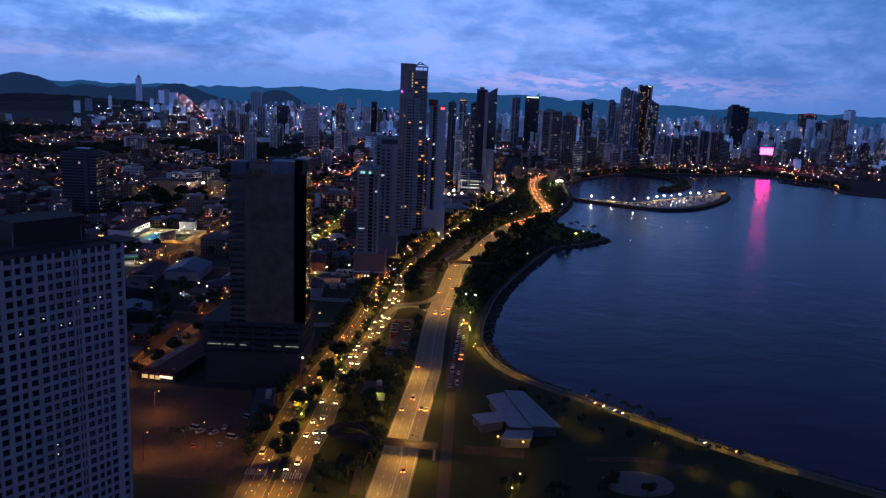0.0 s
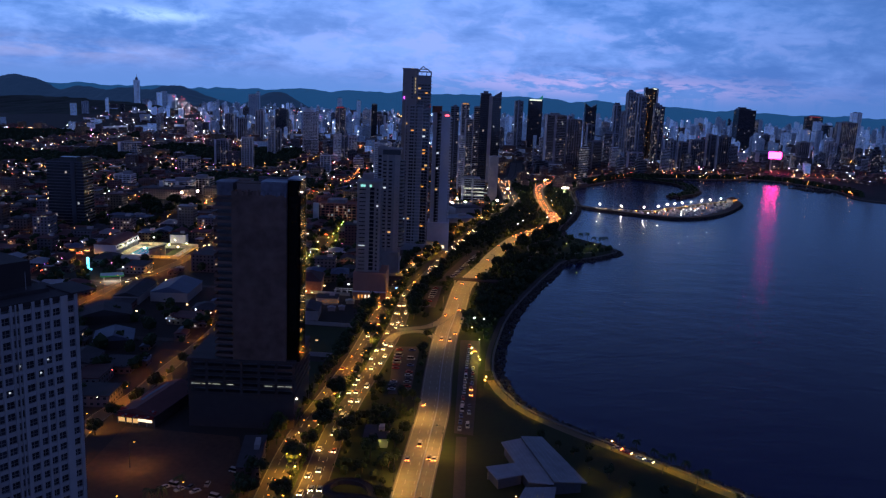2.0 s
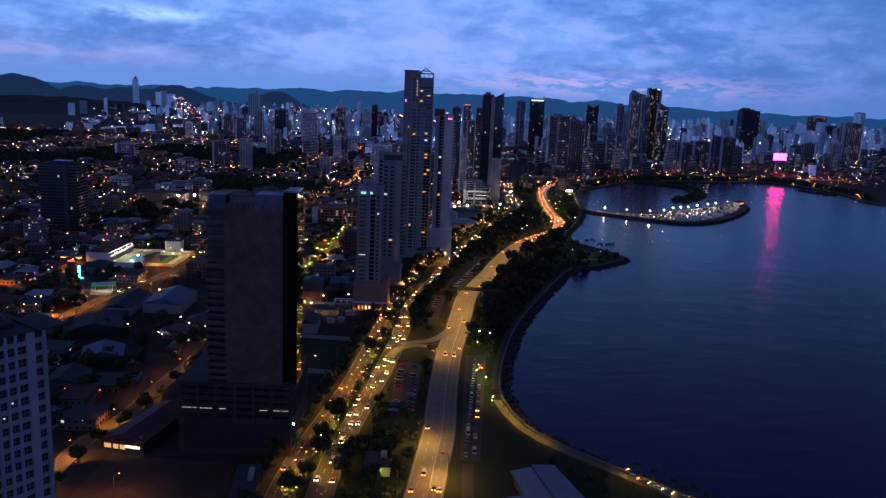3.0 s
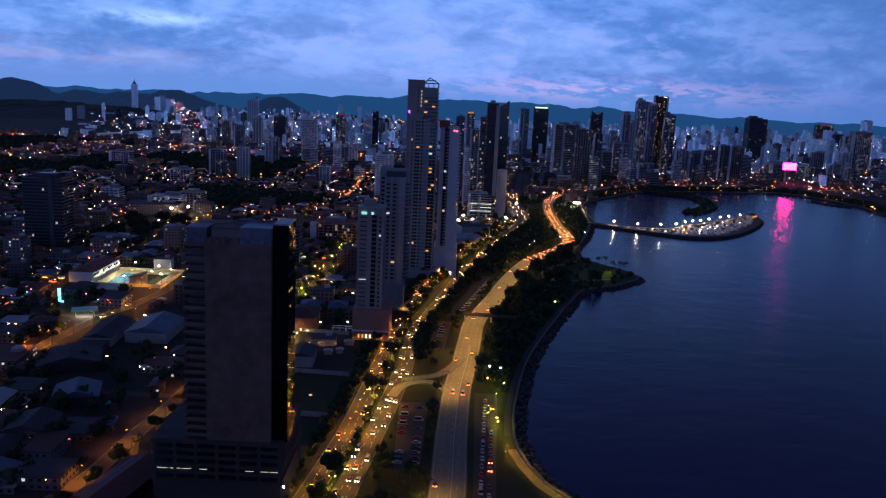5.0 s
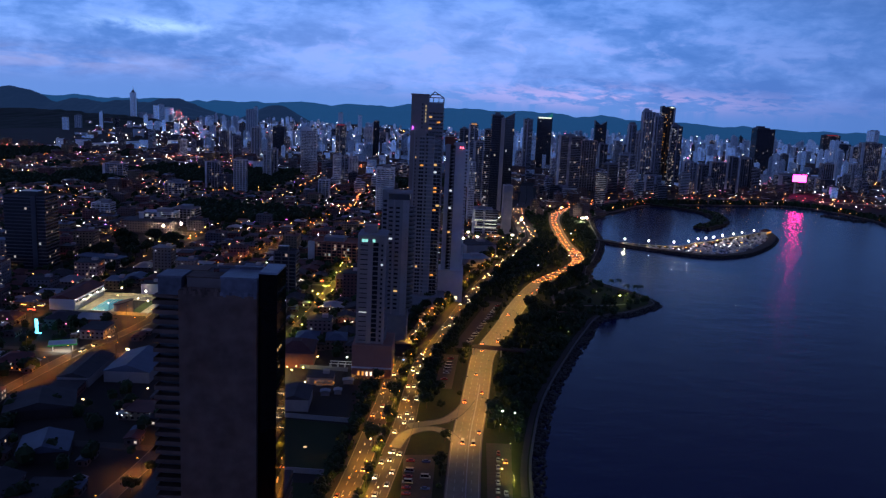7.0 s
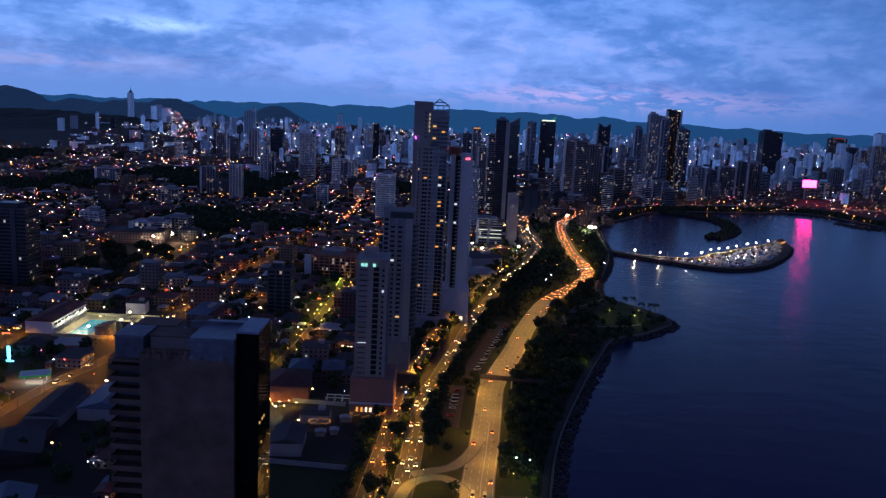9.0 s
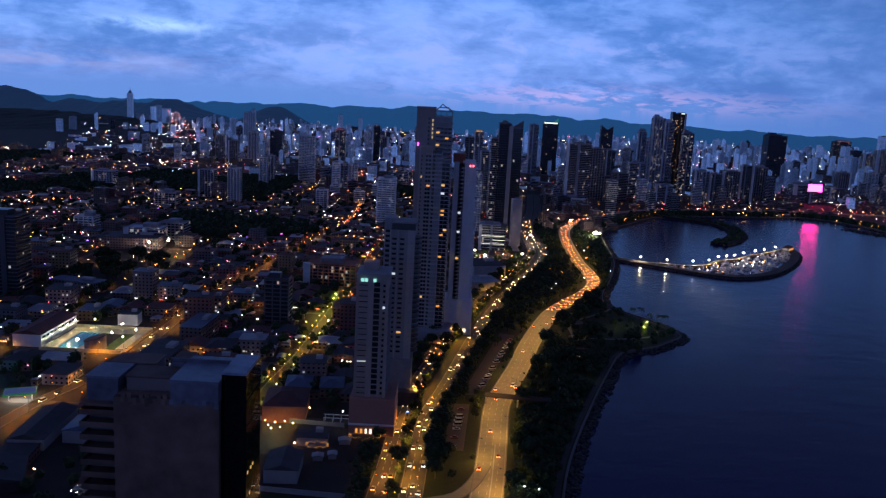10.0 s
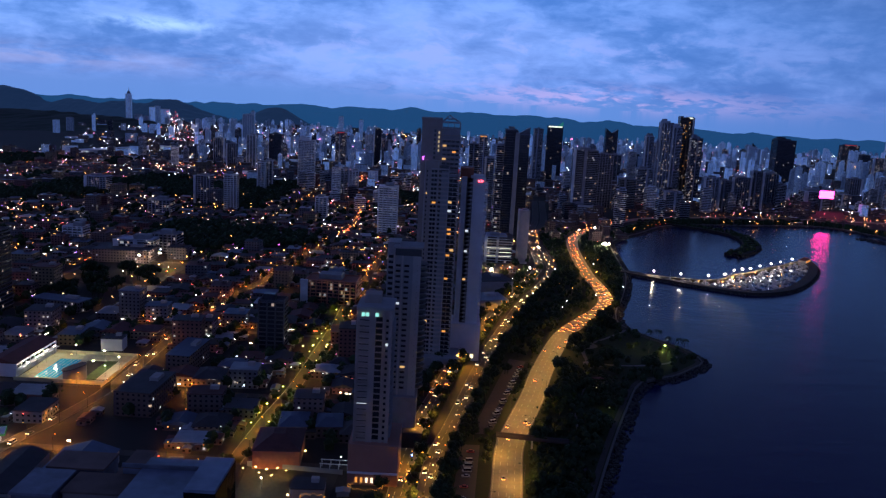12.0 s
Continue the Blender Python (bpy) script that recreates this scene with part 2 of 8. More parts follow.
M["pink"] = material("salmon_render", (0.32, 0.155, 0.12), 0.85, vary=0.15, scale=0.3)
M["blackglass"] = material("black_curtain_glass", (0.006, 0.006, 0.007), 0.03, vary=0.5, scale=0.22, bump=0.05, spec=0.22)
M["glass"] = material("dark_glass", (0.012, 0.014, 0.02), 0.08, vary=0.3, spec=0.6)
M["pane"] = material("window_pane", (0.018, 0.02, 0.028), 0.15, vary=0.5, spec=0.5)
M["steel"] = material("painted_steel", (0.35, 0.35, 0.37), 0.5, metal=0.4, vary=0.15)
M["darksteel"] = material("dark_pole", (0.06, 0.06, 0.065), 0.6, metal=0.3, vary=0.2)
# facade paints again for the skyline, most lightened and blued like distance haze
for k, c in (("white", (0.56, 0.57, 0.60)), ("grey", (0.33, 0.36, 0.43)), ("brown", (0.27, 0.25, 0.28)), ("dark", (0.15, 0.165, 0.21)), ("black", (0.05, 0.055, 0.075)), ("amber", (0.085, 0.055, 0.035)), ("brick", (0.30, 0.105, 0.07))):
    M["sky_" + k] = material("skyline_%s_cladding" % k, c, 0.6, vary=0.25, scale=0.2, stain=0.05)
M["trunk"] = material("bark", (0.10, 0.075, 0.05), 0.95, vary=0.3, scale=3)
M["leaf"] = material("tree_leaves", (0.016, 0.034, 0.009), 0.9, vary=0.5, scale=0.5, island=True)
M["palm"] = material("palm_fronds", (0.035, 0.055, 0.022), 0.85, vary=0.4, island=True)
M["roof_blue"] = material("blue_grey_metal_roof", (0.075, 0.095, 0.15), 0.6, metal=0.1, vary=0.3, scale=0.2, stain=0.05)
M["roof_red"] = material("rust_red_roof", (0.105, 0.034, 0.032), 0.8, vary=0.45, scale=0.25, stain=0.06)
M["roof_grey"] = material("grey_roof", (0.050, 0.044, 0.050), 0.85, vary=0.4, scale=0.2, stain=0.06)
M["roof_white"] = material("white_roof_sheet", (0.26, 0.27, 0.30), 0.6, vary=0.3, scale=0.25, stain=0.08)
M["wood"] = material("dark_forest", (0.020, 0.034, 0.018), 0.95, vary=0.6, scale=0.02, stain=0.004)
M["rubber"] = material("tyre", (0.02, 0.02, 0.02), 0.9)
M["sail"] = material("white_gelcoat", (0.42, 0.42, 0.44), 0.35, vary=0.1)
for i, c in enumerate(((0.38, 0.38, 0.38), (0.04, 0.04, 0.045), (0.20, 0.21, 0.22), (0.28, 0.03, 0.025), (0.04, 0.07, 0.18))):
    M["car%d" % i] = material("car_paint_%s" % ("white", "black", "silver", "red", "blue")[i], c, 0.3, vary=0.1)
M["head"] = glow("headlight", (1.0, 0.74, 0.46), 9.0, False)
M["tail"] = glow("tail_light", (1.0, 0.20, 0.05), 13.0, False)
M["beacon"] = glow("red_beacon", (1.0, 0.06, 0.10), 8.0, False)
M["violet"] = glow("violet_light", (0.55, 0.10, 1.0), 5.0, False)
M["cyan"] = glow("cyan_sign", (0.12, 0.65, 1.0), 4.0, False)
M["dotamber"] = glow("distant_amber_light", (1.0, 0.35, 0.08), 20.80, False,2.9)
M["dotwarm"] = glow("distant_warm_white_light", (1.0, 0.70, 0.44), 22.40, False,2.9)
M["dotwhite"] = glow("distant_white_light", (0.78, 0.85, 1.0), 32.0, False,2.9)
M["dotviolet"] = glow("distant_violet_light", (0.40, 0.16, 1.0), 14.0, False, 1.8)
M["dotred"] = glow("distant_red_light", (1.0, 0.10, 0.09), 20.0, False, 2.8)
M["dotpink"] = glow("distant_pink_light", (1.0, 0.20, 0.45), 22.0, False, 2.4)
M["room_warm"] = glow("lit_room_warm", (1.0, 0.58, 0.22), 0.75, False)
M["room_cool"] = glow("lit_room_cool", (0.75, 0.86, 1.0), 0.8, False)
M["room_amber"] = glow("lit_room_amber", (1.0, 0.42, 0.10), 0.85, False)
M["screen"] = glow("led_screen", (1.0, 0.020, 0.26), 28.0)
M["strip"] = glow("strip_light", (0.92, 1.0, 0.85), 1.1, False)
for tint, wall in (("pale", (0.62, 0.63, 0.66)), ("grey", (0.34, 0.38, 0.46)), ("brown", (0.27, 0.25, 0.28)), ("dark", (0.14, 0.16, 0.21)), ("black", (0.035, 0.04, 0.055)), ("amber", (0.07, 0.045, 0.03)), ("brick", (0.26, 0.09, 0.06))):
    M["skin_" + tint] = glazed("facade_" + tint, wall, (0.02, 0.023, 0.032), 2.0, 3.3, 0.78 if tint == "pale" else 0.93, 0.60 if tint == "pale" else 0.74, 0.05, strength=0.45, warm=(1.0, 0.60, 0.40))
# bluish walls and blue-glowing panes stand in for haze, not lit rooms
M["skin_far"] = glazed("far_haze_facade", (0.60, 0.66, 0.76), (0.09, 0.12, 0.18), 3.6, 3.2, 0.66, 0.62, 0.88, strength=0.56, warm=(0.10, 0.28, 1.0), haze_glow=True)
M["skin_haze"] = glazed("hazy_far_facade", (0.55, 0.62, 0.74), (0.10, 0.13, 0.19), 3.6, 3.2, 0.66, 0.62, 0.88, strength=0.56, warm=(0.10, 0.28, 1.0), haze_glow=True, island=True)
M["skin_glass"] = glazed("curtain_wall", (0.07, 0.078, 0.10), (0.022, 0.026, 0.038), 2.4, 3.6, 0.9, 0.85, 0.022, strength=0.4, rough=0.12)
for k, c in (("house", (0.15, 0.105, 0.105)), ("rose", (0.20, 0.085, 0.085)), ("sand", (0.22, 0.165, 0.11)), ("ash", (0.13, 0.12, 0.14))):
    M["skin_" + k] = glazed("%s_wall" % k, c, (0.02, 0.02, 0.025), 3.2, 3.0, 0.42, 0.42, 0.07, strength=0.8)


def water_material():
    m = bpy.data.materials.new("bay_water")
    m.use_nodes = True
    nt = m.node_tree
    b = nt.nodes["Principled BSDF"]
    b.inputs["Base Color"].default_value = (0.0, 0.0015, 0.060, 1)
    b.inputs["Roughness"].default_value = 0.22
    b.inputs["IOR"].default_value = 1.33
    b.inputs["Specular IOR Level"].default_value = 0.5
    geo = nt.nodes.new("ShaderNodeNewGeometry")
    mp = nt.nodes.new("ShaderNodeMapping")
    mp.inputs["Rotation"].default_value = (0, 0, radians(38))
    mp.inputs["Scale"].default_value = (0.75, 1.0, 1.0)
    nt.links.new(geo.outputs["Position"], mp.inputs["Vector"])
    hs = []
    for scale, detail in ((0.045, 4.0), (0.26, 5.0)):
        n = nt.nodes.new("ShaderNodeTexNoise")
        n.inputs["Scale"].default_value = scale
        n.inputs["Detail"].default_value = detail
        nt.links.new(mp.outputs[0], n.inputs["Vector"])
        hs.append(n.outputs["Fac"])
    b1 = nt.nodes.new("ShaderNodeBump")
    b1.inputs["Strength"].default_value = 0.3
    b1.inputs["Distance"].default_value = 1.3
    nt.links.new(hs[0], b1.inputs["Height"])
    b2 = nt.nodes.new("ShaderNodeBump")
    b2.inputs["Strength"].default_value = 0.30
    b2.inputs["Distance"].default_value = 0.6
    nt.links.new(hs[1], b2.inputs["Height"])
    nt.links.new(b1.outputs[0], b2.inputs["Normal"])
    nt.links.new(b2.outputs[0], b.inputs["Normal"])
    return m


M["water"] = water_material()

# ---------------------------------------------------------------- mesh helpers
class Geo:
    """A mesh in the making: boxes, prisms and tubes gathered into one surface."""

    def __init__(self):
        self.v, self.f, self.m = [], [], []

    def face(self, pts, mat=0):
        k = len(self.v)
        self.v.extend(pts)
        self.f.append(tuple(range(k, k + len(pts))))
        self.m.append(mat)

    def prism(self, poly, z0, z1, mat=0, top=None, taper=1.0, shift=(0, 0), bottom=False):
        n, k = len(poly), len(self.v)
        cx, cy = sum(p[0] for p in poly) / n, sum(p[1] for p in poly) / n
        self.v.extend((x, y, z0) for x, y in poly)
        self.v.extend((cx + (x - cx) * taper + shift[0], cy + (y - cy) * taper + shift[1], z1) for x, y in poly)
        for i in range(n):
            j = (i + 1) % n
            self.f.append((k + i, k + j, k + n + j, k + n + i))
            self.m.append(mat)
        self.f.append(tuple(range(k + n, k + 2 * n)))
        self.m.append(mat if top is None else top)
        if bottom:
            self.f.append(tuple(range(k + n - 1, k - 1, -1)))
            self.m.append(mat)

    def box(self, x, y, z0, z1, w, d, rot=0.0, mat=0, top=None, taper=1.0, bottom=True):
        c, s = math.cos(rot), math.sin(rot)
        poly = [(x + c * a - s * b, y + s * a + c * b) for a, b in ((-w / 2, -d / 2), (w / 2, -d / 2), (w / 2, d / 2), (-w / 2, d / 2))]
        self.prism(poly, z0, z1, mat, top, taper, bottom=bottom)

    def tube(self, a, b, r0, r1, n=6, mat=0):
        a, b = Vector(a), Vector(b)
        q = (b - a).to_track_quat("Z", "Y")
        k = len(self.v)
        for p, r in ((a, r0), (b, r1)):
            for i in range(n):
                t = 2 * math.pi * i / n
                self.v.append(tuple(p + q @ Vector((r * math.cos(t), r * math.sin(t), 0))))
        for i in range(n):
            j = (i + 1) % n
            self.f.append((k + i, k + j, k + n + j, k + n + i))
            self.m.append(mat)
        self.f.append(tuple(range(k + n, k + 2 * n)))
        self.m.append(mat)

    def gable(self, x, y, z0, rise, w, d, rot=0.0, mat=0, over=0.5):
        c, s = math.cos(rot), math.sin(rot)
        w, d = w + 2 * over, d + 2 * over

        def at(a, b, z):
            return (x + c * a - s * b, y + s * a + c * b, z)
        e = [at(-w / 2, -d / 2, z0), at(w / 2, -d / 2, z0), at(w / 2, d / 2, z0), at(-w / 2, d / 2, z0)]
        r = [at(0, -d / 2, z0 + rise), at(0, d / 2, z0 + rise)]
        for p in ((e[0], r[0], r[1], e[3]), (r[0], e[1], e[2], r[1]), (e[0], e[1], r[0]), (e[2], e[3], r[1]), (e[3], e[2], e[1], e[0])):
            self.face(p, mat)

    def hip(self, x, y, z0, rise, w, d, rot=0.0, mat=0, over=0.5):
        self.box(x, y, z0, z0 + rise, w + 2 * over, d + 2 * over, rot, mat, taper=0.25)

    def mesh(self, name, mats):
        me = bpy.data.meshes.new(name)
        me.from_pydata(self.v, [], self.f)
        for m in mats:
            me.materials.append(m)
        if len(mats) > 1:
            me.polygons.foreach_set("material_index", self.m)
        me.update()
        return me


def thing(name, x, y, z, label, category, group="", rot=0.0, kind=""):
    ob = new(name)
    ob.empty_display_size = 0.5
    ob.matrix_basis = Matrix.Translation((x, y, z)) @ Matrix.Rotation(rot, 4, "Z")
    return tagged(ob, label, category, group, kind)


def part(name, geo, mats, parent, label="", at=None):
    """One mesh under a thing or under a part; its points are in the thing's own metres."""
    if not isinstance(mats, (list, tuple)):
        mats = [mats]
    data = geo if isinstance(geo, bpy.types.Mesh) else geo.mesh(name, mats)
    ob = new(name, data)
    ob.parent = parent
    if at is not None:
        ob.matrix_basis = Matrix.Translation(at)
    if label:
        ob["label"] = label
    return ob


def single(name, geo, mats, label, category, kind="", group=""):
    if not isinstance(mats, (list, tuple)):
        mats = [mats]
    return tagged(new(name, geo.mesh(name, mats)), label, category, group, kind)


def spline(points, step=8.0):
    """A smooth line through a few plan points, as points about step metres apart."""
    pts = [Vector(p) for p in points]
    out = []
    for i in range(len(pts) - 1):
        a, b = pts[max(i - 1, 0)], pts[i]
        c, d = pts[i + 1], pts[min(i + 2, len(pts) - 1)]
        n = max(1, int((c - b).length / step))
        for k in range(n):
            t = k / n
            out.append(0.5 * ((2 * b) + (c - a) * t + (2 * a - 5 * b + 4 * c - d) * t * t + (3 * b - a - 3 * c + d) * t ** 3))
    out.append(pts[-1])
    return out


def offset(line, dist):
    """The line moved to its right by dist metres."""
    out = []
    for i, p in enumerate(line):
        t = (line[min(i + 1, len(line) - 1)] - line[max(i - 1, 0)]).normalized()
        out.append(Vector((p.x + t.y * dist, p.y - t.x * dist)))
    return out


def band(geo, line, left, right, z0, z1, mat=0):
    """A strip with thickness along a line, from left to right metres off it."""
    a, b = offset(line, left), offset(line, right)
    for i in range(len(line) - 1):
        p, q, r, s = a[i], a[i + 1], b[i + 1], b[i]
        geo.face([(p.x, p.y, z1), (s.x, s.y, z1), (r.x, r.y, z1), (q.x, q.y, z1)], mat)
        geo.face([(p.x, p.y, z0), (p.x, p.y, z1), (q.x, q.y, z1), (q.x, q.y, z0)], mat)
        geo.face([(s.x, s.y, z1), (s.x, s.y, z0), (r.x, r.y, z0), (r.x, r.y, z1)], mat)


def along(line, gap, start=0.0, stop=1e9):
    """Places and headings every gap metres along a line."""
    out, run, nxt = [], 0.0, start
    for p, q in zip(line, line[1:]):
        L = (q - p).length
        while nxt <= run + L and nxt <= stop:
            t = (nxt - run) / L if L else 0
            out.append((p.lerp(q, t), math.atan2(q.y - p.y, q.x - p.x)))
            nxt += gap
        run += L
    return out


def inside(x, y, poly):
    ok, n = False, len(poly)
    for i in range(n):
        (ax, ay), (bx, by) = poly[i][:2], poly[(i + 1) % n][:2]
        if (ay > y) != (by > y) and x < (bx - ax) * (y - ay) / (by - ay) + ax:
            ok = not ok
    return ok


def near_line(x, y, line, dist):
    p = Vector((x, y))
    return any((p - q).length < dist for q in line)


# ---------------------------------------------------------------- land and water
COAST = spline([(430, 190), (262, 268), (205, 300), (171, 322), (137, 347), (107, 376), (84, 398), (60, 421), (44, 442), (35, 474), (35, 504), (40, 544), (53, 610), (79, 694), (104, 765), (122, 808), (146, 822), (170, 846), (184, 866), (181, 893), (166, 922), (141, 962), (145, 1010), (165, 1075), (186, 1156), (196, 1212), (200, 1255), (214, 1390), (234, 1450), (288, 1530), (340, 1610), (388, 1650), (452, 1672), (528, 1690), (596, 1712), (666, 1725), (712, 1660), (735, 1560), (722, 1450), (790, 1400), (900, 1340), (1200, 1320), (1700, 1500), (2300, 2100)], 12)
g = Geo()
g.prism([(p.x, p.y) for p in offset(COAST, -6.5)] + [(3400, 2600), (3600, 5000), (-4500, 5000), (-3500, -600), (420, -600)], -4, 0)
single("ground", g, M["earth"], "dark city ground reaching the hills", "ground", "structure")

g = Geo()
for i in range(12):
    x0 = -400 + i * 420
    g.face([(x0, -600, -1.6), (x0 + 420, -600, -1.6), (x0 + 420, 2600, -1.6), (x0, 2600, -1.6)])
single("water", g, M["water"], "rippled dark blue bay water at dusk", "water", "structure")


def rubble(name, line, out0, out1, n, label):
    """Tipped boulders along a shore, from the wall's foot into the water."""
    rnd = random.Random(5)
    geo = Geo()
    L = offset(line, out0)
    H = offset(line, out1)
    for i in range(n):
        k = rnd.randrange(len(line) - 1)
        t, s = rnd.random(), rnd.random()
        a, b = L[k].lerp(L[k + 1], t), H[k].lerp(H[k + 1], t)
        p = a.lerp(b, s)
        r = rnd.uniform(0.7, 1.7)
        z = -0.3 - 1.6 * s
        geo.box(p.x, p.y, z - r, z + r * 0.6, r * rnd.uniform(1.2, 2.2), r * rnd.uniform(1.2, 2), rnd.uniform(0, 3), taper=rnd.uniform(0.4, 0.8), bottom=False)
    return single(name, geo, M["rock"], label, "rocks", "stuff")


rubble("shore_rocks", COAST[4:175], -7.0, 0.6, 5200, "dark tipped boulders along the sea wall")
g = Geo()
band(g, COAST[2:190], -7.6, -6.3, -1.0, 0.9)
single("sea_wall", g, M["kerb"], "low pale concrete sea wall along the bay", "sea wall", "structure")

# foothills and far ridge
def ridge(name, y0, y1, x0, x1, crest, mat, label, nx=120, ny=10):
    geo = Geo()
    for j in range(ny + 1):
        for i in range(nx + 1):
            x = x0 + (x1 - x0) * i / nx
            t = j / ny
            e = crest(x) * math.sin(t * math.pi / 2) ** 1.3
            e *= 1 + 0.16 * noise.noise((x * 0.006, t * 3, 1.0))
            geo.v.append((x, y0 + (y1 - y0) * t, e - 6 + 5 * noise.noise((x * 0.02, t * 9, 4.0))))
    for j in range(ny):
        for i in range(nx):
            k = j * (nx + 1) + i
            geo.f.append((k, k + 1, k + nx + 2, k + nx + 1))
            geo.m.append(0)
    return single(name, geo, mat, label, "hills", "structure")


def bump(x, c, w, h):
    return h * math.exp(-((x - c) / w) ** 2)


# far ridge: blue emission paints the distance haze
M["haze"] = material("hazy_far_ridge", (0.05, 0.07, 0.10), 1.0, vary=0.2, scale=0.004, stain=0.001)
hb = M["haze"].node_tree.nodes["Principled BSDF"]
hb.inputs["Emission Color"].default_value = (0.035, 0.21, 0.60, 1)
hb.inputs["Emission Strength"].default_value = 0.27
# nearer hills: weaker blue emission paints haze over the forest
M["haze2"] = material("hazed_forested_hill", (0.030, 0.045, 0.035), 1.0, vary=0.4, scale=0.012, stain=0.002)
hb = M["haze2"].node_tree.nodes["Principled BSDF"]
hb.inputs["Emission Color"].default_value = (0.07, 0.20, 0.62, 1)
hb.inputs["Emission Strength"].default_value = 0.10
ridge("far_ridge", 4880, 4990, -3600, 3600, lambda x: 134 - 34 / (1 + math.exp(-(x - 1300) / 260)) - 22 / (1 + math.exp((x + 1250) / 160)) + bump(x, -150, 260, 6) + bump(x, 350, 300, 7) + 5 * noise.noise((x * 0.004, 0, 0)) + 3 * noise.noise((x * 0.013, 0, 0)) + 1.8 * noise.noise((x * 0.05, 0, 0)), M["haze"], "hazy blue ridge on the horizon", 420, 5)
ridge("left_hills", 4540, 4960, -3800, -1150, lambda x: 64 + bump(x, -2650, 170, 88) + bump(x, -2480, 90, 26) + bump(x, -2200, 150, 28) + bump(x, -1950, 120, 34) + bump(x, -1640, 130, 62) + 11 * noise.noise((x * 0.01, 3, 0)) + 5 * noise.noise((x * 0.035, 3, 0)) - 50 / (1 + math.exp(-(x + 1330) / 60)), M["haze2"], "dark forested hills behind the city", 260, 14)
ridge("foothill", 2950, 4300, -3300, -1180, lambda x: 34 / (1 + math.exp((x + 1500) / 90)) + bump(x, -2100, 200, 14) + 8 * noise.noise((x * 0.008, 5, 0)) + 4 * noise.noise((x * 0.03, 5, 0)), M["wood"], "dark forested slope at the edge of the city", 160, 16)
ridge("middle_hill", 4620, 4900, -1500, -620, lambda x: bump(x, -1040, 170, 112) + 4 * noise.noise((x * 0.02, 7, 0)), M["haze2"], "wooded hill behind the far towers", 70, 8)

# ---------------------------------------------------------------- roads and paths
BAYROAD = spline([(-27, -200), (-24, 100), (-20, 240), (-15, 320), (-9.5, 388), (-6, 430), (-4.5, 483), (-1, 549), (4, 597), (8, 640), (13, 690), (22, 727), (34, 772), (48, 832), (70, 908), (85, 945), (104, 980), (124, 1017), (138, 1060), (141, 1113), (139, 1171), (141, 1236), (145, 1312), (153, 1398), (168, 1465), (203, 1545), (248, 1612), (307, 1690), (380, 1745), (520, 1790), (700, 1830), (900, 1840)], 8)
AVE_IN = spline([(-72, -200), (-71, 150), (-70, 300), (-69, 380), (-62, 440), (-55.5, 492), (-50, 568), (-47, 617), (-45, 660), (-41, 705), (-31, 762), (-20, 821), (-6, 878), (16, 969), (36, 1037), (61, 1119), (86, 1219), (90, 1314), (92, 1453), (120, 1600), (150, 1900)], 8)
AVE_OUT = spline([(-58, -200), (-58, 150), (-57, 297), (-54, 340), (-53, 382), (-50, 425), (-44, 478), (-35.5, 558), (-32.5, 620), (-29, 668), (-20, 712), (-10, 765), (1, 824), (13, 882), (35, 972), (54, 1041), (81, 1124), (98, 1195), (102, 1260), (104, 1453), (134, 1600), (164, 1900)], 8)


def road(name, line, width, mat, label, z=0.12, dashes=(), edges=True, kerb=True, upto=200):
    geo = Geo()
    band(geo, line, -width / 2, width / 2, -0.1, z, 0)
    ob = single(name, geo, mat, label, "road", "structure")
    geo = Geo()
    run = 0.0
    for i in range(min(len(line) - 1, upto)):
        seg = [line[i], line[i + 1]]
        if edges:
            for o in (-width / 2 + 0.5, width / 2 - 0.5):
                band(geo, seg, o - 0.1, o + 0.1, z - 0.02, z + 0.03)
        for o in dashes:
            mid = seg[0].lerp(seg[1], 0.45)
            band(geo, [seg[0], mid], o - 0.12, o + 0.12, z - 0.02, z + 0.03)
    if geo.v:
        single("lane_markings", geo, M["paint"], "worn white lane lines on the road", "road marking", "structure")
    if kerb:
        geo = Geo()
        band(geo, line, -width / 2 - 0.4, -width / 2, 0, z + 0.15)
        band(geo, line, width / 2, width / 2 + 0.4, 0, z + 0.15)
        single("kerb", geo, M["kerb"], "concrete kerbs along the road", "kerb", "structure")
    return ob


road("road_bay", BAYROAD, 15.5, M["road"], "pale concrete seaside highway", dashes=(-3.9, 0.0, 3.9))
road("road_avenue_in", AVE_IN, 10.0, M["asphalt"], "amber lit avenue carriageway", dashes=(-1.7, 1.7), edges=False)
road("road_avenue_out", AVE_OUT, 10.5, M["asphalt"], "amber lit avenue carriageway with queued cars", dashes=(-1.8, 1.8), edges=False)
g = Geo()
band(g, [p for p in AVE_IN if 290 < p.y < 1150], 5.6, 8.6, 0, 0.3)
single("median", g, M["grass"], "grassed median strip between carriageways", "median", "structure")
g = Geo()
band(g, [p for p in BAYROAD if 280 < p.y < 640], 1.2, 1.7, 0.1, 0.9)
single("barrier", g, M["concrete"], "concrete barrier along the highway", "barrier", "structure")
road("road_link", spline([(-33, 562), (-22, 567), (-13, 572), (-5, 585), (2, 606)], 4), 6.0, M["road"], "curved concrete slip road", z=0.16, edges=False)
road("road_link_south", spline([(-38, 534), (-33, 552), (-22, 560), (-13, 557), (-6, 545)], 4), 5.5, M["road"], "curved concrete slip road", z=0.16, edges=False)

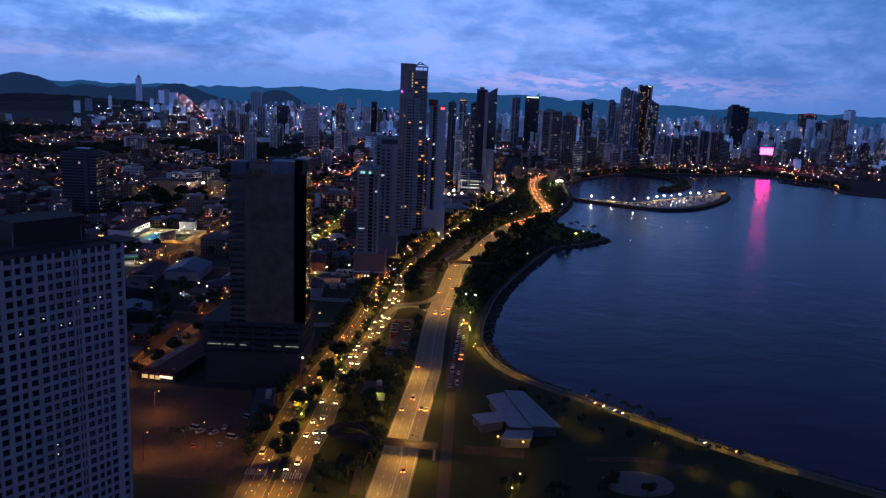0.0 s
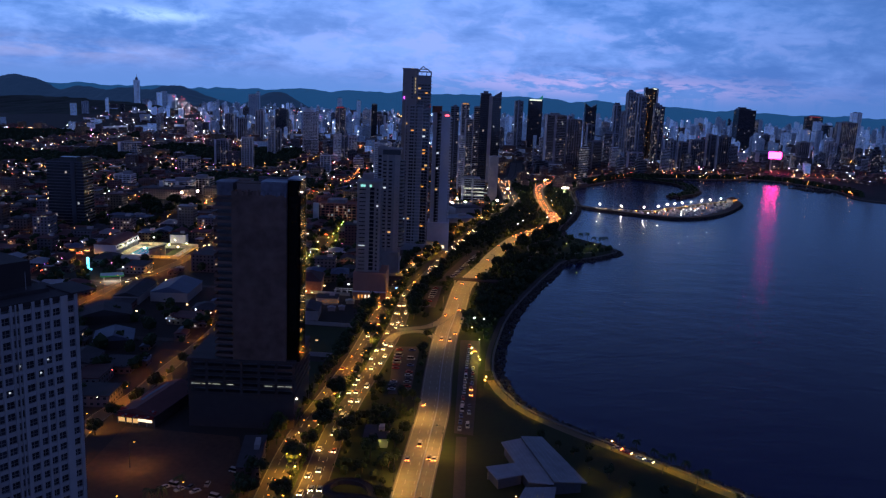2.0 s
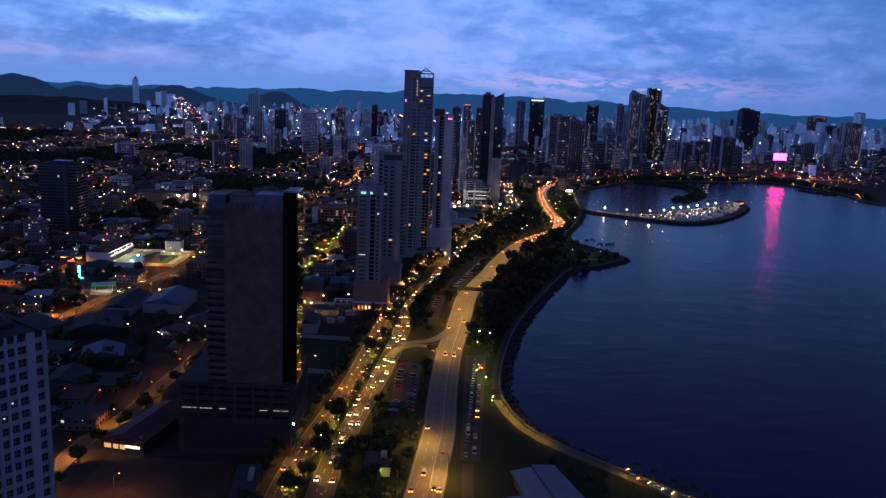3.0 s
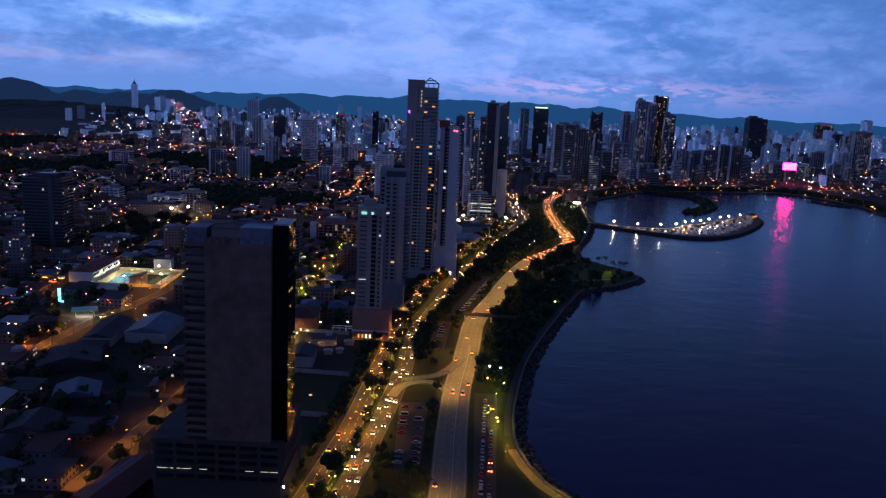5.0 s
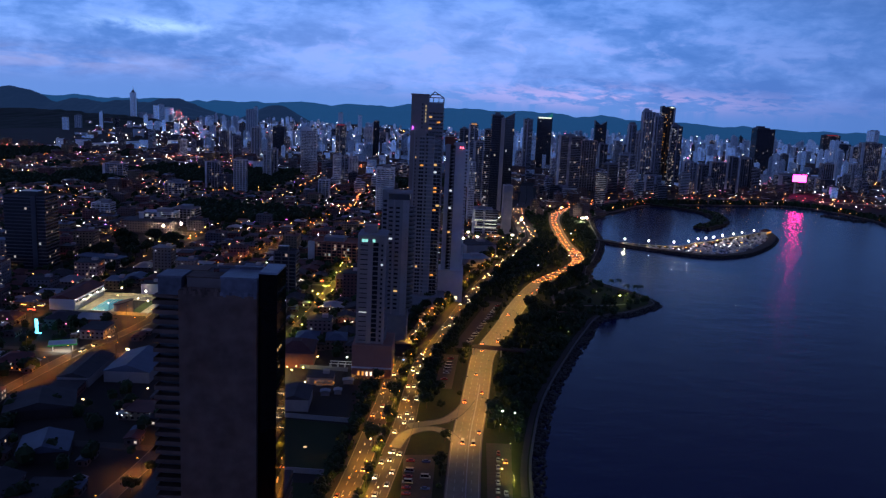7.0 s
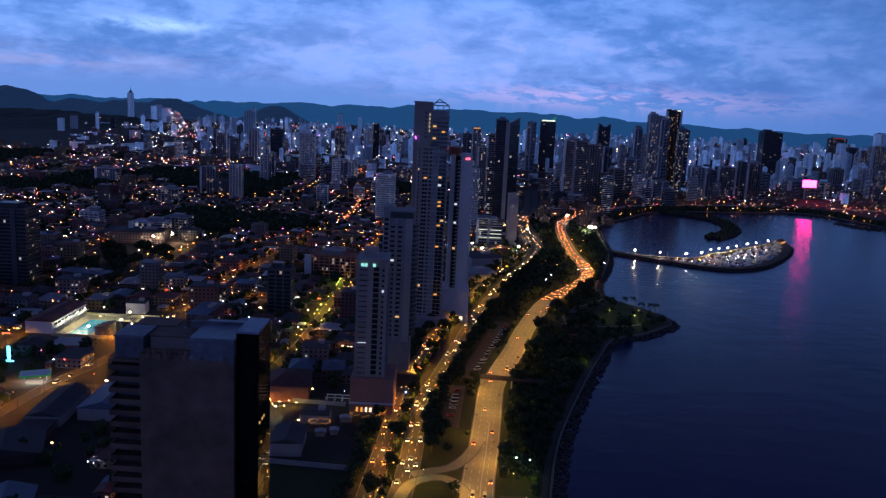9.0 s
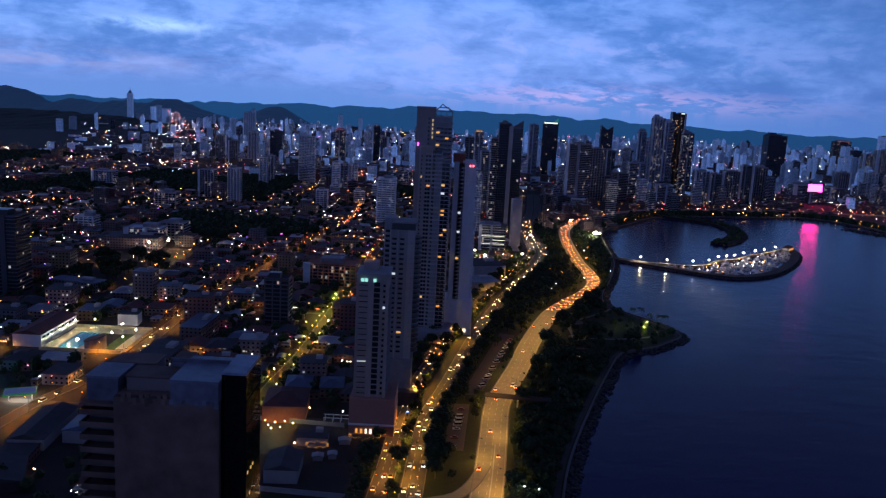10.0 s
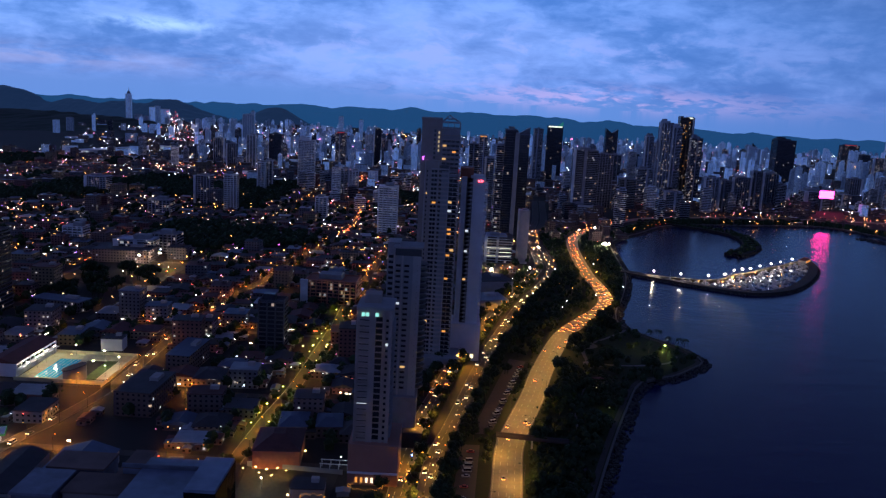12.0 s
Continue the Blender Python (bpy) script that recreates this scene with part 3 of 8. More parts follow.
STREET_A = spline([(-160, 300), (-167, 390), (-160, 430), (-157, 473), (-152, 526), (-150, 640)], 10)
STREET_B = spline([(-268, 560), (-257, 654), (-247, 693), (-238, 750), (-237, 850), (-234, 916), (-224, 1000), (-212, 1080), (-190, 1248), (-173, 1387), (-169, 1500), (-180, 1650), (-215, 1825), (-230, 2000), (-215, 2300)], 10)
STREET_C = spline([(-134, 650), (-130, 710), (-124, 768), (-121, 843), (-118, 923), (-118, 990), (-112, 1100), (-104, 1250)], 10)
STREETS = [STREET_A, STREET_B, STREET_C]
for k, (x0, x1, yy) in enumerate(((-420, -70, 652), (-600, -110, 880), (-640, -60, 1010), (-620, -70, 745), (-700, -40, 1120), (-760, -30, 1240), (-800, 40, 1380), (-900, 60, 1560), (-420, -150, 520), (-900, -100, 1720))):
    STREETS.append(spline([(x0, yy + 14), ((x0 + x1) / 2, yy + 6), (x1, yy)], 10))
for x, y0, y1 in ((-330, 500, 1300), (-420, 600, 1700), (-520, 640, 1700), (-640, 800, 1800), (-300, 1300, 2100), (-60, 1150, 1700), (-760, 900, 2000)):
    STREETS.append(spline([(x, y0), (x + 12, (y0 + y1) / 2), (x + 30, y1)], 12))
for k, s in enumerate(STREETS):
    road("road_street_%d" % (k + 1), s, 7.6 if k < 3 else 6.4, M["asphalt"], "asphalt city street", z=0.10, edges=False, kerb=k < 3)

# green belts, lots and lawns
def sheet(name, poly, mat, label, category, z=0.06, kind="structure"):
    geo = Geo()
    geo.prism(poly, -0.2, z)
    return single(name, geo, mat, label, category, kind)


def between(a, b, oa, ob, y0, y1):
    p = [q for q in offset(a, oa) if y0 < q.y < y1]
    q = [r for r in offset(b, ob) if y0 < r.y < y1]
    return [(v.x, v.y) for v in p] + [(v.x, v.y) for v in reversed(q)]


sheet("lawn", between(AVE_OUT, BAYROAD, 6.0, -8.6, 250, 1160), M["grass"], "dark lawn between avenue and highway", "lawn", 0.05)
PARK = [(p.x, p.y) for p in offset(BAYROAD, 8.4) if 250 < p.y < 1500] + [(p.x, p.y) for p in reversed(offset(COAST, -7.0)) if 330 < p.y < 1500 and p.x < 240]
sheet("park", PARK, M["grass"], "dark seaside park lawn", "park", 0.05)
sheet("point_park", [(10, 250)] + [(p.x, p.y) for p in offset(COAST, -7.2) if 255 < p.y < 440 and p.x < 300] + [(12, 440)], M["grass"], "dark park on the point", "park", 0.04)
sheet("vacant_lot", [(-150, 296), (-84, 292), (-78, 332), (-95, 386), (-150, 392)], M["dirt"], "bare dirt lot used for parking", "lot", 0.07)
sheet("lawn_hotel", [(-118, 255), (-78, 252), (-80, 288), (-118, 292)], M["grass"], "dark grass plot", "lawn", 0.08)
sheet("field", [(-118, 506), (-66, 503), (-62, 560), (-114, 566)], M["grass"], "dark empty grass plot", "lawn", 0.07)
sheet("field_south", [(-70, 430), (-110, 440), (-108, 492), (-66, 492)], M["grass"], "dark empty grass plot", "lawn", 0.07)
sheet("walled_yard", [(-124, 606), (-80, 606), (-78, 646), (-126, 650)], M["asphalt"], "dark walled yard", "yard", 0.07)
sheet("parking_lot", [(-31, 446), (-19, 447), (-17, 528), (-33, 526)], M["asphalt"], "asphalt car park among trees", "car park", 0.09)
sheet("parking_lot_middle", [(-20, 622), (-9, 622), (-4, 690), (-15, 690)], M["asphalt"], "asphalt car park among trees", "car park", 0.09)
sheet("parking_lot_far", [(-9, 706), (3, 706), (36, 846), (24, 850)], M["asphalt"], "asphalt car park beside the highway", "car park", 0.09)
sheet("parking_lane", [(4, 400), (13, 398), (22, 545), (9, 545)], M["asphalt"], "parking lane beside the highway", "car park", 0.09)
sheet("park_path", [(1, 270), (6, 270), (10, 396), (5, 396)], M["asphalt"], "paved park path", "path", 0.10)
sheet("square", [(13, 325), (39, 322), (40, 331), (13, 333)], M["dirt"], "paved forecourt", "paving", 0.10)
sheet("play_path", [(66, 322), (88, 324), (112, 318), (112, 322), (88, 329), (66, 326)], M["dirt"], "reddish path", "path", 0.10)
g = Geo()
g.prism([(84 + 15 * math.cos(a * math.pi / 20), 304 + 11 * math.sin(a * math.pi / 20)) for a in range(40)], -0.1, 0.14)
single("round_plaza", g, M["kerb"], "round pale paved plaza", "plaza", "structure")
PROM = [p for p in offset(COAST, -10.5) if 200 < p.y < 478 and p.x < 300]
g = Geo()
band(g, PROM, -1.9, 2.6, -0.1, 0.13)
single("promenade", g, M["paving"], "lit paved seaside promenade", "promenade", "structure")

for x0, y0 in ((-76.0, 300), (-61.6, 298)):
    for i in range(9):
        g = Geo()
        g.box(x0 + i * 1.0, y0, 0.1, 0.15, 0.5, 5.4)
        single("crossing_bar", g, M["paint"], "white zebra crossing bar on the avenue", "road marking", "structure")

# ---------------------------------------------------------------- towers of the skyline
WALL = {"pale": "white", "grey": "grey", "brown": "brown", "dark": "dark", "black": "black", "amber": "amber", "brick": "brick"}
SAYS = {"pale": "pale concrete", "grey": "grey", "brown": "brown", "dark": "dark", "black": "black glass", "amber": "bronze dark", "brick": "red brick"}
trnd = random.Random(11)


def tower(kind, x, y, w, d, h, tint="pale", style="grid", top="flat", pier=False, base=0.0):
    label = "%s %s with %s" % (SAYS[tint], "office tower" if kind == "office_tower" else "apartment tower", {"grid": "gridded windows", "bands": "banded floors", "piers": "tall window strips", "glass": "a smooth curtain wall", "blank": "plain side walls"}[style])
    root = thing(kind, x, y, base, label, "tower", "towers of the skyline", rot=radians(trnd.uniform(-4, 4)))
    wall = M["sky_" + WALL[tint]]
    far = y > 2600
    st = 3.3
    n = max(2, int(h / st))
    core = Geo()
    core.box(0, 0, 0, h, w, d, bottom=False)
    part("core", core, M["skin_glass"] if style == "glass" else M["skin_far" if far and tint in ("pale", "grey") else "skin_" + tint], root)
    if not far and style in ("bands", "grid"):
        g = Geo()
        if y < 1880:
            g.box(0, 0, -0.45, 0.45, w + 0.9, d + 0.9)
            me = g.mesh("floor_slab", [wall])
            for i in range(1, n + 1):
                part("floor_slab", me, None, root, at=(0, 0, i * st))
        else:
            for i in range(1, n + 1):
                g.box(0, 0, i * st - 0.45, i * st + 0.45, w + 0.9, d + 0.9)
            part("facade_relief", g, wall, root)["kind"] = "stuff"
    if style == "bands" and not far:
        # a recessed stair wall splits the banded front
        g = Geo()
        g.box(trnd.uniform(-0.25, 0.25) * w, -d / 2 - 0.3, 0, h + 1.5, max(2.0, w * 0.12), 1.6)
        part("stair_wall", g, wall, root)
    if style in ("bands", "grid", "piers") and tint not in ("pale", "black") and trnd.random() < 0.8:
        # pale corner fin
        g = Geo()
        g.box(-w / 2 - 0.3 if trnd.random() < 0.5 else w / 2 + 0.3, -d / 2 - 0.4, 0, h + 1.0, max(3.0, w * 0.14), 3.2)
        part("corner_fin", g, M["sky_white"], root, "pale full-height corner fin")
    if style in ("piers", "grid"):
        k = max(2, int(w / (5.0 if style == "grid" else 6.5)))
        data = Geo()
        data.box(0, 0, 0, h, 1.5 if style == "piers" else 1.0, 1.3, bottom=False)
        me = data.mesh("pier", [wall])
        for i in range(k + 1):
            part("pier", me, None, root, at=(-w / 2 + w * i / k, -d / 2 - 0.2, 0))
        for i in range(1, max(2, int(d / 7)) + 1):
            part("pier", me, None, root, at=(-w / 2 - 0.2, -d / 2 + d * i / max(2, int(d / 7)), 0))
    if pier:
        g = Geo()
        g.box(-w / 2 - 0.8, -d / 2 + 1, 0, h + 3, 4.0, 5.0)
        part("end_wall", g, M["white"], root, "pale end wall")
    if style == "blank":
        g = Geo()
        g.box(0, -d / 2 - 0.25, 0, h + 1, w + 0.6, 0.6)
        g.box(-w / 2 - 0.2, 0, 0, h + 1, 0.5, d)
        part("end_wall", g, M["cream"], root)
    # roof
    g = Geo()
    g.box(0, -d / 2 + 0.2, h, h + 1.3, w + 0.6, 0.5)
    g.box(0, d / 2 - 0.2, h, h + 1.3, w + 0.6, 0.5)
    g.box(-w / 2 + 0.2, 0, h, h + 1.3, 0.5, d - 0.6)
    g.box(w / 2 - 0.2, 0, h, h + 1.3, 0.5, d - 0.6)
    part("parapet", g, wall, root)
    g = Geo()
    if top == "flat":
        g.box(trnd.uniform(-0.15, 0.15) * w, 0.1 * d, h, h + trnd.uniform(2.5, 5), w * 0.45, d * 0.5)
        part("plant_room", g, M["grey"] if tint != "black" else M["black"], root)
    elif top == "slant":
        g.face([(-w / 2, -d / 2, h), (w / 2, -d / 2, h), (w / 2, -d / 2, h + 11)])
        g.face([(w / 2, d / 2, h), (-w / 2, d / 2, h), (w / 2, d / 2, h + 11)])
        g.face([(w / 2, -d / 2, h), (w / 2, d / 2, h), (w / 2, d / 2, h + 11), (w / 2, -d / 2, h + 11)])
        g.face([(-w / 2, -d / 2, h), (w / 2, -d / 2, h + 11), (w / 2, d / 2, h + 11), (-w / 2, d / 2, h)])
        part("sloped_crown", g, M["dark"], root)
    elif top == "bullet":
        g.box(0, 0, h - 24, h - 8, w * 0.9, d * 0.9, taper=0.72)
        g.box(0, 0, h - 8, h + 4, w * 0.62, d * 0.62, taper=0.35)
        part("domed_crown", g, M["dark"], root)
    elif top == "litband":
        g.box(0, -d / 2 - 0.4, h - 1.5, h + 2.2, w * 0.86, 0.6)
        part("light_band", g, M["strip"], root, "glowing white band under the roof")
        g = Geo()
        g.face([(w * 0.1, 0, h), (w / 2, 0, h), (w / 2, 0, h + 14)])
        g.face([(w / 2, 0.5, h), (w * 0.1, 0.5, h), (w / 2, 0.5, h + 14)])
        part("fin", g, M["cyan_dim"], root, "teal lit roof fin")
    elif top == "twin":
        g.face([(-w / 2, -d / 2, h), (-w * 0.02, -d / 2, h), (-w / 2, -d / 2, h + 14)])
        g.face([(w * 0.02, -d / 2, h), (w / 2, -d / 2, h), (w / 2, -d / 2, h + 12)])
        g.face([(-w / 2, -d / 2, h + 14), (-w * 0.02, -d / 2, h), (-w * 0.02, d / 2, h), (-w / 2, d / 2, h + 14)])
        g.face([(w / 2, -d / 2, h + 12), (w / 2, d / 2, h + 12), (w * 0.02, d / 2, h), (w * 0.02, -d / 2, h)])
        g.face([(-w / 2, d / 2, h), (-w / 2, -d / 2, h), (-w / 2, -d / 2, h + 14), (-w / 2, d / 2, h + 14)])
        part("roof_peak", g, M["black"], root)
    elif top == "round":
        g.prism([(w * 0.48 * math.cos(a * math.pi / 8), d * 0.48 * math.sin(a * math.pi / 8)) for a in range(16)], h, h + 7, taper=0.7)
        part("rounded_crown", g, M["grey"], root)
    elif top == "step":
        g.box(-w * 0.12, 0, h, h + 5, w * 0.68, d * 0.8)
        g.box(-w * 0.2, 0, h + 5, h + 9, w * 0.35, d * 0.5)
        part("stepped_crown", g, wall, root)
    elif top == "fin":
        g.box(-w * 0.38, 0, h, h + 4, w * 0.2, d)
        g.box(w * 0.25, 0, h - 6, h + 3, w * 0.46, d * 0.9)
        part("crown", g, M["black"], root)
        g = Geo()
        g.box(w * 0.25, -d / 2 - 0.1, h - 1.0, h + 1.8, w * 0.36, 0.6)
        part("light_band", g, M["strip"], root, "glowing white roof sign band")
        g = Geo()
        for i in range(int(h / 6.6)):
            g.box(-w * 0.05 + trnd.uniform(-0.3, 0.3) * w, -d / 2 - 0.7, i * 6.6 + 1, i * 6.6 + 2.6, 1.8, 0.3)
        part("lit_windows", g, M["room_amber"], root, "amber lit rooms")["kind"] = "stuff"
    elif top in ("lit", "redlight"):
        g.box(0, 0, h, h + 4, w * 0.7, d * 0.7)
        part("plant_room", g, wall, root)
        g = Geo()
        g.box(0, -d / 2 - 0.2, h + 0.4, h + 2.2, w * 0.7, 0.4)
        part("light_band", g, M["room_amber"] if top == "lit" else M["beacon_dim"], root, "glowing roof band")
    elif top == "spire":
        g.box(0, 0, h, h + 14, w * 0.6, d * 0.6, taper=0.6)
        g.tube((0, 0, h + 14), (0, 0, h + 34), 1.6, 0.4, 6)
        part("spire", g, M["grey"], root)
    return root


def office_tower(*a, **k):
    return tower("office_tower", *a, **k)


def apartment_tower(*a, **k):
    return tower("apartment_tower", *a, **k)


M["cyan_dim"] = glow("teal_fin", (0.05, 0.42, 0.45), 0.35, False)
M["beacon_dim"] = glow("dim_red_band", (1.0, 0.08, 0.12), 0.35, False)

office_tower(56, 1415, 17, 30, 156, tint='dark', style='glass', top='flat')
apartment_tower(64.5, 1402, 5, 12, 152, tint='pale', style='blank')
office_tower(74, 1420, 18, 30, 150, tint='dark', style='glass', top='slant')
office_tower(33, 1238, 25, 26, 32, tint='grey', style='bands')
apartment_tower(65, 1234, 12, 12, 65, tint='pale', style='blank')
office_tower(47, 1447, 16, 14, 132, tint='brown', style='bands')
apartment_tower(33, 1507, 13, 14, 109, tint='grey', style='grid')
office_tower(6, 1457, 14, 14, 131, tint='dark', style='bands')
office_tower(29, 1707, 16, 14, 132, tint='grey', style='bands', top='lit')
apartment_tower(17, 1307, 8, 14, 90, tint='pale', style='grid')
office_tower(181, 2209, 22, 18, 138, tint='grey', style='bands', top='bullet')
office_tower(243, 2384, 41, 24, 141, tint='black', style='glass', top='litband')
apartment_tower(220, 1747, 42, 34, 117, tint='brown', style='bands', pier=True)
office_tower(213, 1730, 53, 50, 17, tint='pale', style='bands')
apartment_tower(278, 1862, 32, 24, 105, tint='brown', style='grid')
office_tower(483, 2847, 38, 24, 120, tint='black', style='glass', top='twin')
apartment_tower(411, 2057, 18, 14, 139, tint='grey', style='bands', top='round')
apartment_tower(437, 2088, 20, 16, 124, tint='pale', style='piers')
apartment_tower(455, 2091, 27, 22, 170, tint='grey', style='piers', top='step')
apartment_tower(476, 2078, 21, 17, 161, tint='grey', style='bands', top='step')
apartment_tower(508, 2128, 30, 24, 183, tint='amber', style='bands', top='fin')
apartment_tower(516, 2060, 24, 20, 140, tint='dark', style='bands', top='step')
apartment_tower(323, 1842, 31, 24, 60, tint='dark', style='bands')
apartment_tower(372, 1912, 32, 24, 77, tint='grey', style='bands')
apartment_tower(394, 2309, 22, 18, 80, tint='dark', style='bands')
apartment_tower(503, 1892, 28, 23, 68, tint='grey', style='piers')
apartment_tower(535, 1899, 23, 18, 63, tint='dark', style='bands')
apartment_tower(576, 1932, 35, 24, 68, tint='dark', style='grid')
apartment_tower(619, 1958, 21, 17, 80, tint='dark', style='bands', pier=True)
apartment_tower(652, 1972, 31, 24, 77, tint='dark', style='grid', pier=True)
office_tower(875, 2460, 51, 40, 136, tint='black', style='glass', top='step')
office_tower(783, 2030, 61, 40, 40, tint='grey', style='bands')
office_tower(1355, 3072, 60, 24, 115, tint='black', style='bands', top='redlight')
office_tower(1381, 3012, 31, 24, 88, tint='dark', style='glass')
office_tower(1277, 2712, 49, 24, 90, tint='dark', style='bands', top='flat')
apartment_tower(928, 2161, 27, 22, 63, tint='brown', style='grid')
apartment_tower(1023, 2210, 25, 20, 64, tint='pale', style='piers')
apartment_tower(1624, 3310, 24, 19, 135, tint='pale', style='piers')
apartment_tower(1640, 3307, 17, 14, 135, tint='pale', style='piers')
apartment_tower(1133, 2362, 51, 24, 114, tint='brown', style='grid')
apartment_tower(855, 2070, 26, 21, 34, tint='grey', style='bands')
apartment_tower(419, 1862, 34, 24, 38, tint='grey', style='bands')
# city
apartment_tower(-379, 1548, 20, 16, 57, tint='pale', style='grid')
apartment_tower(-226, 1508, 18, 15, 33, tint='pale', style='grid')
apartment_tower(-114, 1406, 27, 22, 67, tint='pale', style='piers')
apartment_tower(-442, 1610, 25, 20, 46, tint='brown', style='grid')
apartment_tower(-390, 1807, 15, 14, 56, tint='pale', style='piers')
apartment_tower(-382, 1837, 13, 14, 58, tint='grey', style='piers')
office_tower(-464, 2272, 31, 24, 88, tint='black', style='glass')
apartment_tower(-328, 1942, 33, 24, 95, tint='pale', style='grid', top='step')
apartment_tower(-239, 1757, 15, 14, 58, tint='pale', style='piers')
apartment_tower(-230, 1807, 17, 14, 52, tint='grey', style='piers')
apartment_tower(-212, 1807, 17, 14, 51, tint='pale', style='grid')
apartment_tower(-695, 2912, 30, 24, 114, tint='pale', style='piers')
apartment_tower(-691, 2957, 11, 14, 123, tint='pale', style='piers')
office_tower(-307, 2310, 26, 21, 98, tint='dark', style='bands', top='redlight')
office_tower(-231, 2507, 17, 14, 107, tint='grey', style='glass')
apartment_tower(-251, 2488, 22, 17, 88, tint='pale', style='piers')
apartment_tower(-525, 3908, 20, 16, 98, tint='pale', style='piers')
apartment_tower(-401, 3607, 16, 14, 96, tint='pale', style='piers')
office_tower(-616, 2310, 26, 21, 68, tint='brown', style='grid')
office_tower(-570, 2259, 22, 18, 59, tint='brown', style='grid')
apartment_tower(-522, 2259, 22, 18, 83, tint='pale', style='piers')
apartment_tower(-644, 1662, 35, 24, 30, tint='grey', style='grid')
apartment_tower(-1701, 4450, 26, 21, 142, tint='pale', style='piers', top='spire')
apartment_tower(-1547, 4359, 23, 18, 82, tint='pale', style='piers')
apartment_tower(-1538, 4410, 26, 21, 88, tint='pale', style='piers')
apartment_tower(-1492, 4392, 40, 24, 74, tint='pale', style='piers')
apartment_tower(-1628, 4392, 35, 24, 41, tint='grey', style='piers')
apartment_tower(-1580, 4362, 29, 23, 35, tint='grey', style='piers')
apartment_tower(-1508, 3389, 22, 18, 50, tint='pale', style='piers')
apartment_tower(-1488, 3238, 19, 15, 46, tint='pale', style='piers')
apartment_tower(-458, 1452, 32, 24, 24, tint='brown', style='grid')
apartment_tower(-479, 1220, 24, 19, 18, tint='pale', style='grid')
office_tower(-375, 1146, 40, 24, 21, tint='grey', style='bands')
apartment_tower(-355, 1182, 30, 24, 22, tint='brown', style='grid')
office_tower(-157, 849, 19, 14, 37, tint='black', style='grid')
office_tower(-133, 1000, 48, 30, 21, tint='brick', style='grid')
apartment_tower(-230, 2612, 49, 24, 71, tint='brown', style='grid')
apartment_tower(-411, 903, 38, 26, 68, tint='black', style='bands')

# ---------------------------------------------------------------- white gridded hotel
def hotel():
    """Facade runs from its seaward corner back along its own x axis; 3 m storeys, 3.2 m bays."""
    ang = math.atan2(213.5 - 244.6, -121.4 + 100.0)
    root = thing("hotel_tower", -100.0, 244.6, 0, "tall white hotel with a grid of dark windows", "hotel", rot=ang + math.pi)
    # own axes: x along the facade (0 at the corner, -76 at the near end), y inwards
    H, L, D, st = 104.5, 76.0, 30.0, 3.08
    n = 33
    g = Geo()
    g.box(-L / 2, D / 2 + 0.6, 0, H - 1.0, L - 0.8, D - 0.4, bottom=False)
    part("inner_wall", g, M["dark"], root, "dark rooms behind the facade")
    # window axes from the corner: distance and width; broad, medium and paired slits
    axes = [(1.8, 1.5), (5.7, 1.8), (8.2, 1.3), (10.5, 1.3), (13.2, 1.9), (15.6, 0.6), (16.6, 0.6), (18.6, 1.8), (21.3, 1.9), (24.0, 1.3), (26.7, 1.9), (30.2, 1.9), (33.2, 1.3), (36.0, 1.9)]
    axes += [(75.6 - a, w) for a, w in reversed(axes)]
    widen = {0.6: 0.7, 1.3: 1.7, 1.5: 1.8, 1.8: 2.1, 1.9: 2.2}
    axes = [(a, widen[w]) for a, w in axes]
    edge = 0.0
    for a, w in axes + [(L, 0.0)]:
        near = a - w / 2
        q = Geo()
        q.box(-(edge + near) / 2, 0.1, 0, H, near - edge, 0.8, bottom=False)
        part("pier", q, M["hotel"], root)
        edge = a + w / 2
    sp = Geo()
    sp.box(-L / 2, 0, -0.56, 0.56, L, 0.6)
    sp = sp.mesh("spandrel", [M["hotel"]])
    for j in range(n + 1):
        part("spandrel", sp, None, root, at=(0, 0.24, min(j * st + 0.56, H - 0.4)))
    panes = {}
    for w in widen.values():
        q = Geo()
        q.box(0, 0, 0, 2.0, w, 0.08)
        q.box(0, -0.06, 0, 2.0, 0.14, 0.06, mat=1)
        q.box(0, -0.06, 0.72, 0.86, w, 0.06, mat=1)
        panes[w] = q.mesh("window", [M["hotel_pane"], M["grey"]])
    rest = Geo()
    lit = {(3, 27), (5, 28), (8, 26), (10, 27), (12, 26), (2, 28), (9, 14), (9, 13), (7, 26)}
    rnd = random.Random(3)
    for i, (a, w) in enumerate(axes):
        for j in range(n):
            z = j * st + 1.10
            if (i, j) in lit:
                q = Geo()
                q.box(-a + rnd.uniform(-0.4, 0.4), 0.3, z + 1.0, z + 1.35, 0.4, 0.1)
                part("room_lamp", q, M["room_cool"], root, "white room lamp")
            if i < 11 and j >= n - 22:
                part("window", panes[w], None, root, at=(-a, 0.46, z))
            else:
                rest.box(-a, 0.46, z, z + 2.0, w, 0.08)
    part("windows_beyond", rest, M["hotel_pane"], root)["kind"] = "stuff"
    # seaward end with balcony ends
    g = Geo()
    g.box(0.1, D / 2, 0, H, 0.7, D - 1.4)
    part("end_wall", g, M["hotel"], root)
    b = Geo()
    b.box(0.9, 0, 0, 0.25, 1.7, 5.0)
    b.box(1.7, 0, 0.25, 1.2, 0.08, 5.0)
    b = b.mesh("balcony", [M["grey"]])
    for j in range(1, n):
        for yy in (6, 15, 24):
            part("balcony", b, None, root, at=(0.4, yy, j * st))
    g = Geo()
    g.box(-L / 2, D / 2, H - 1.0, H + 0.2, L + 0.4, D)
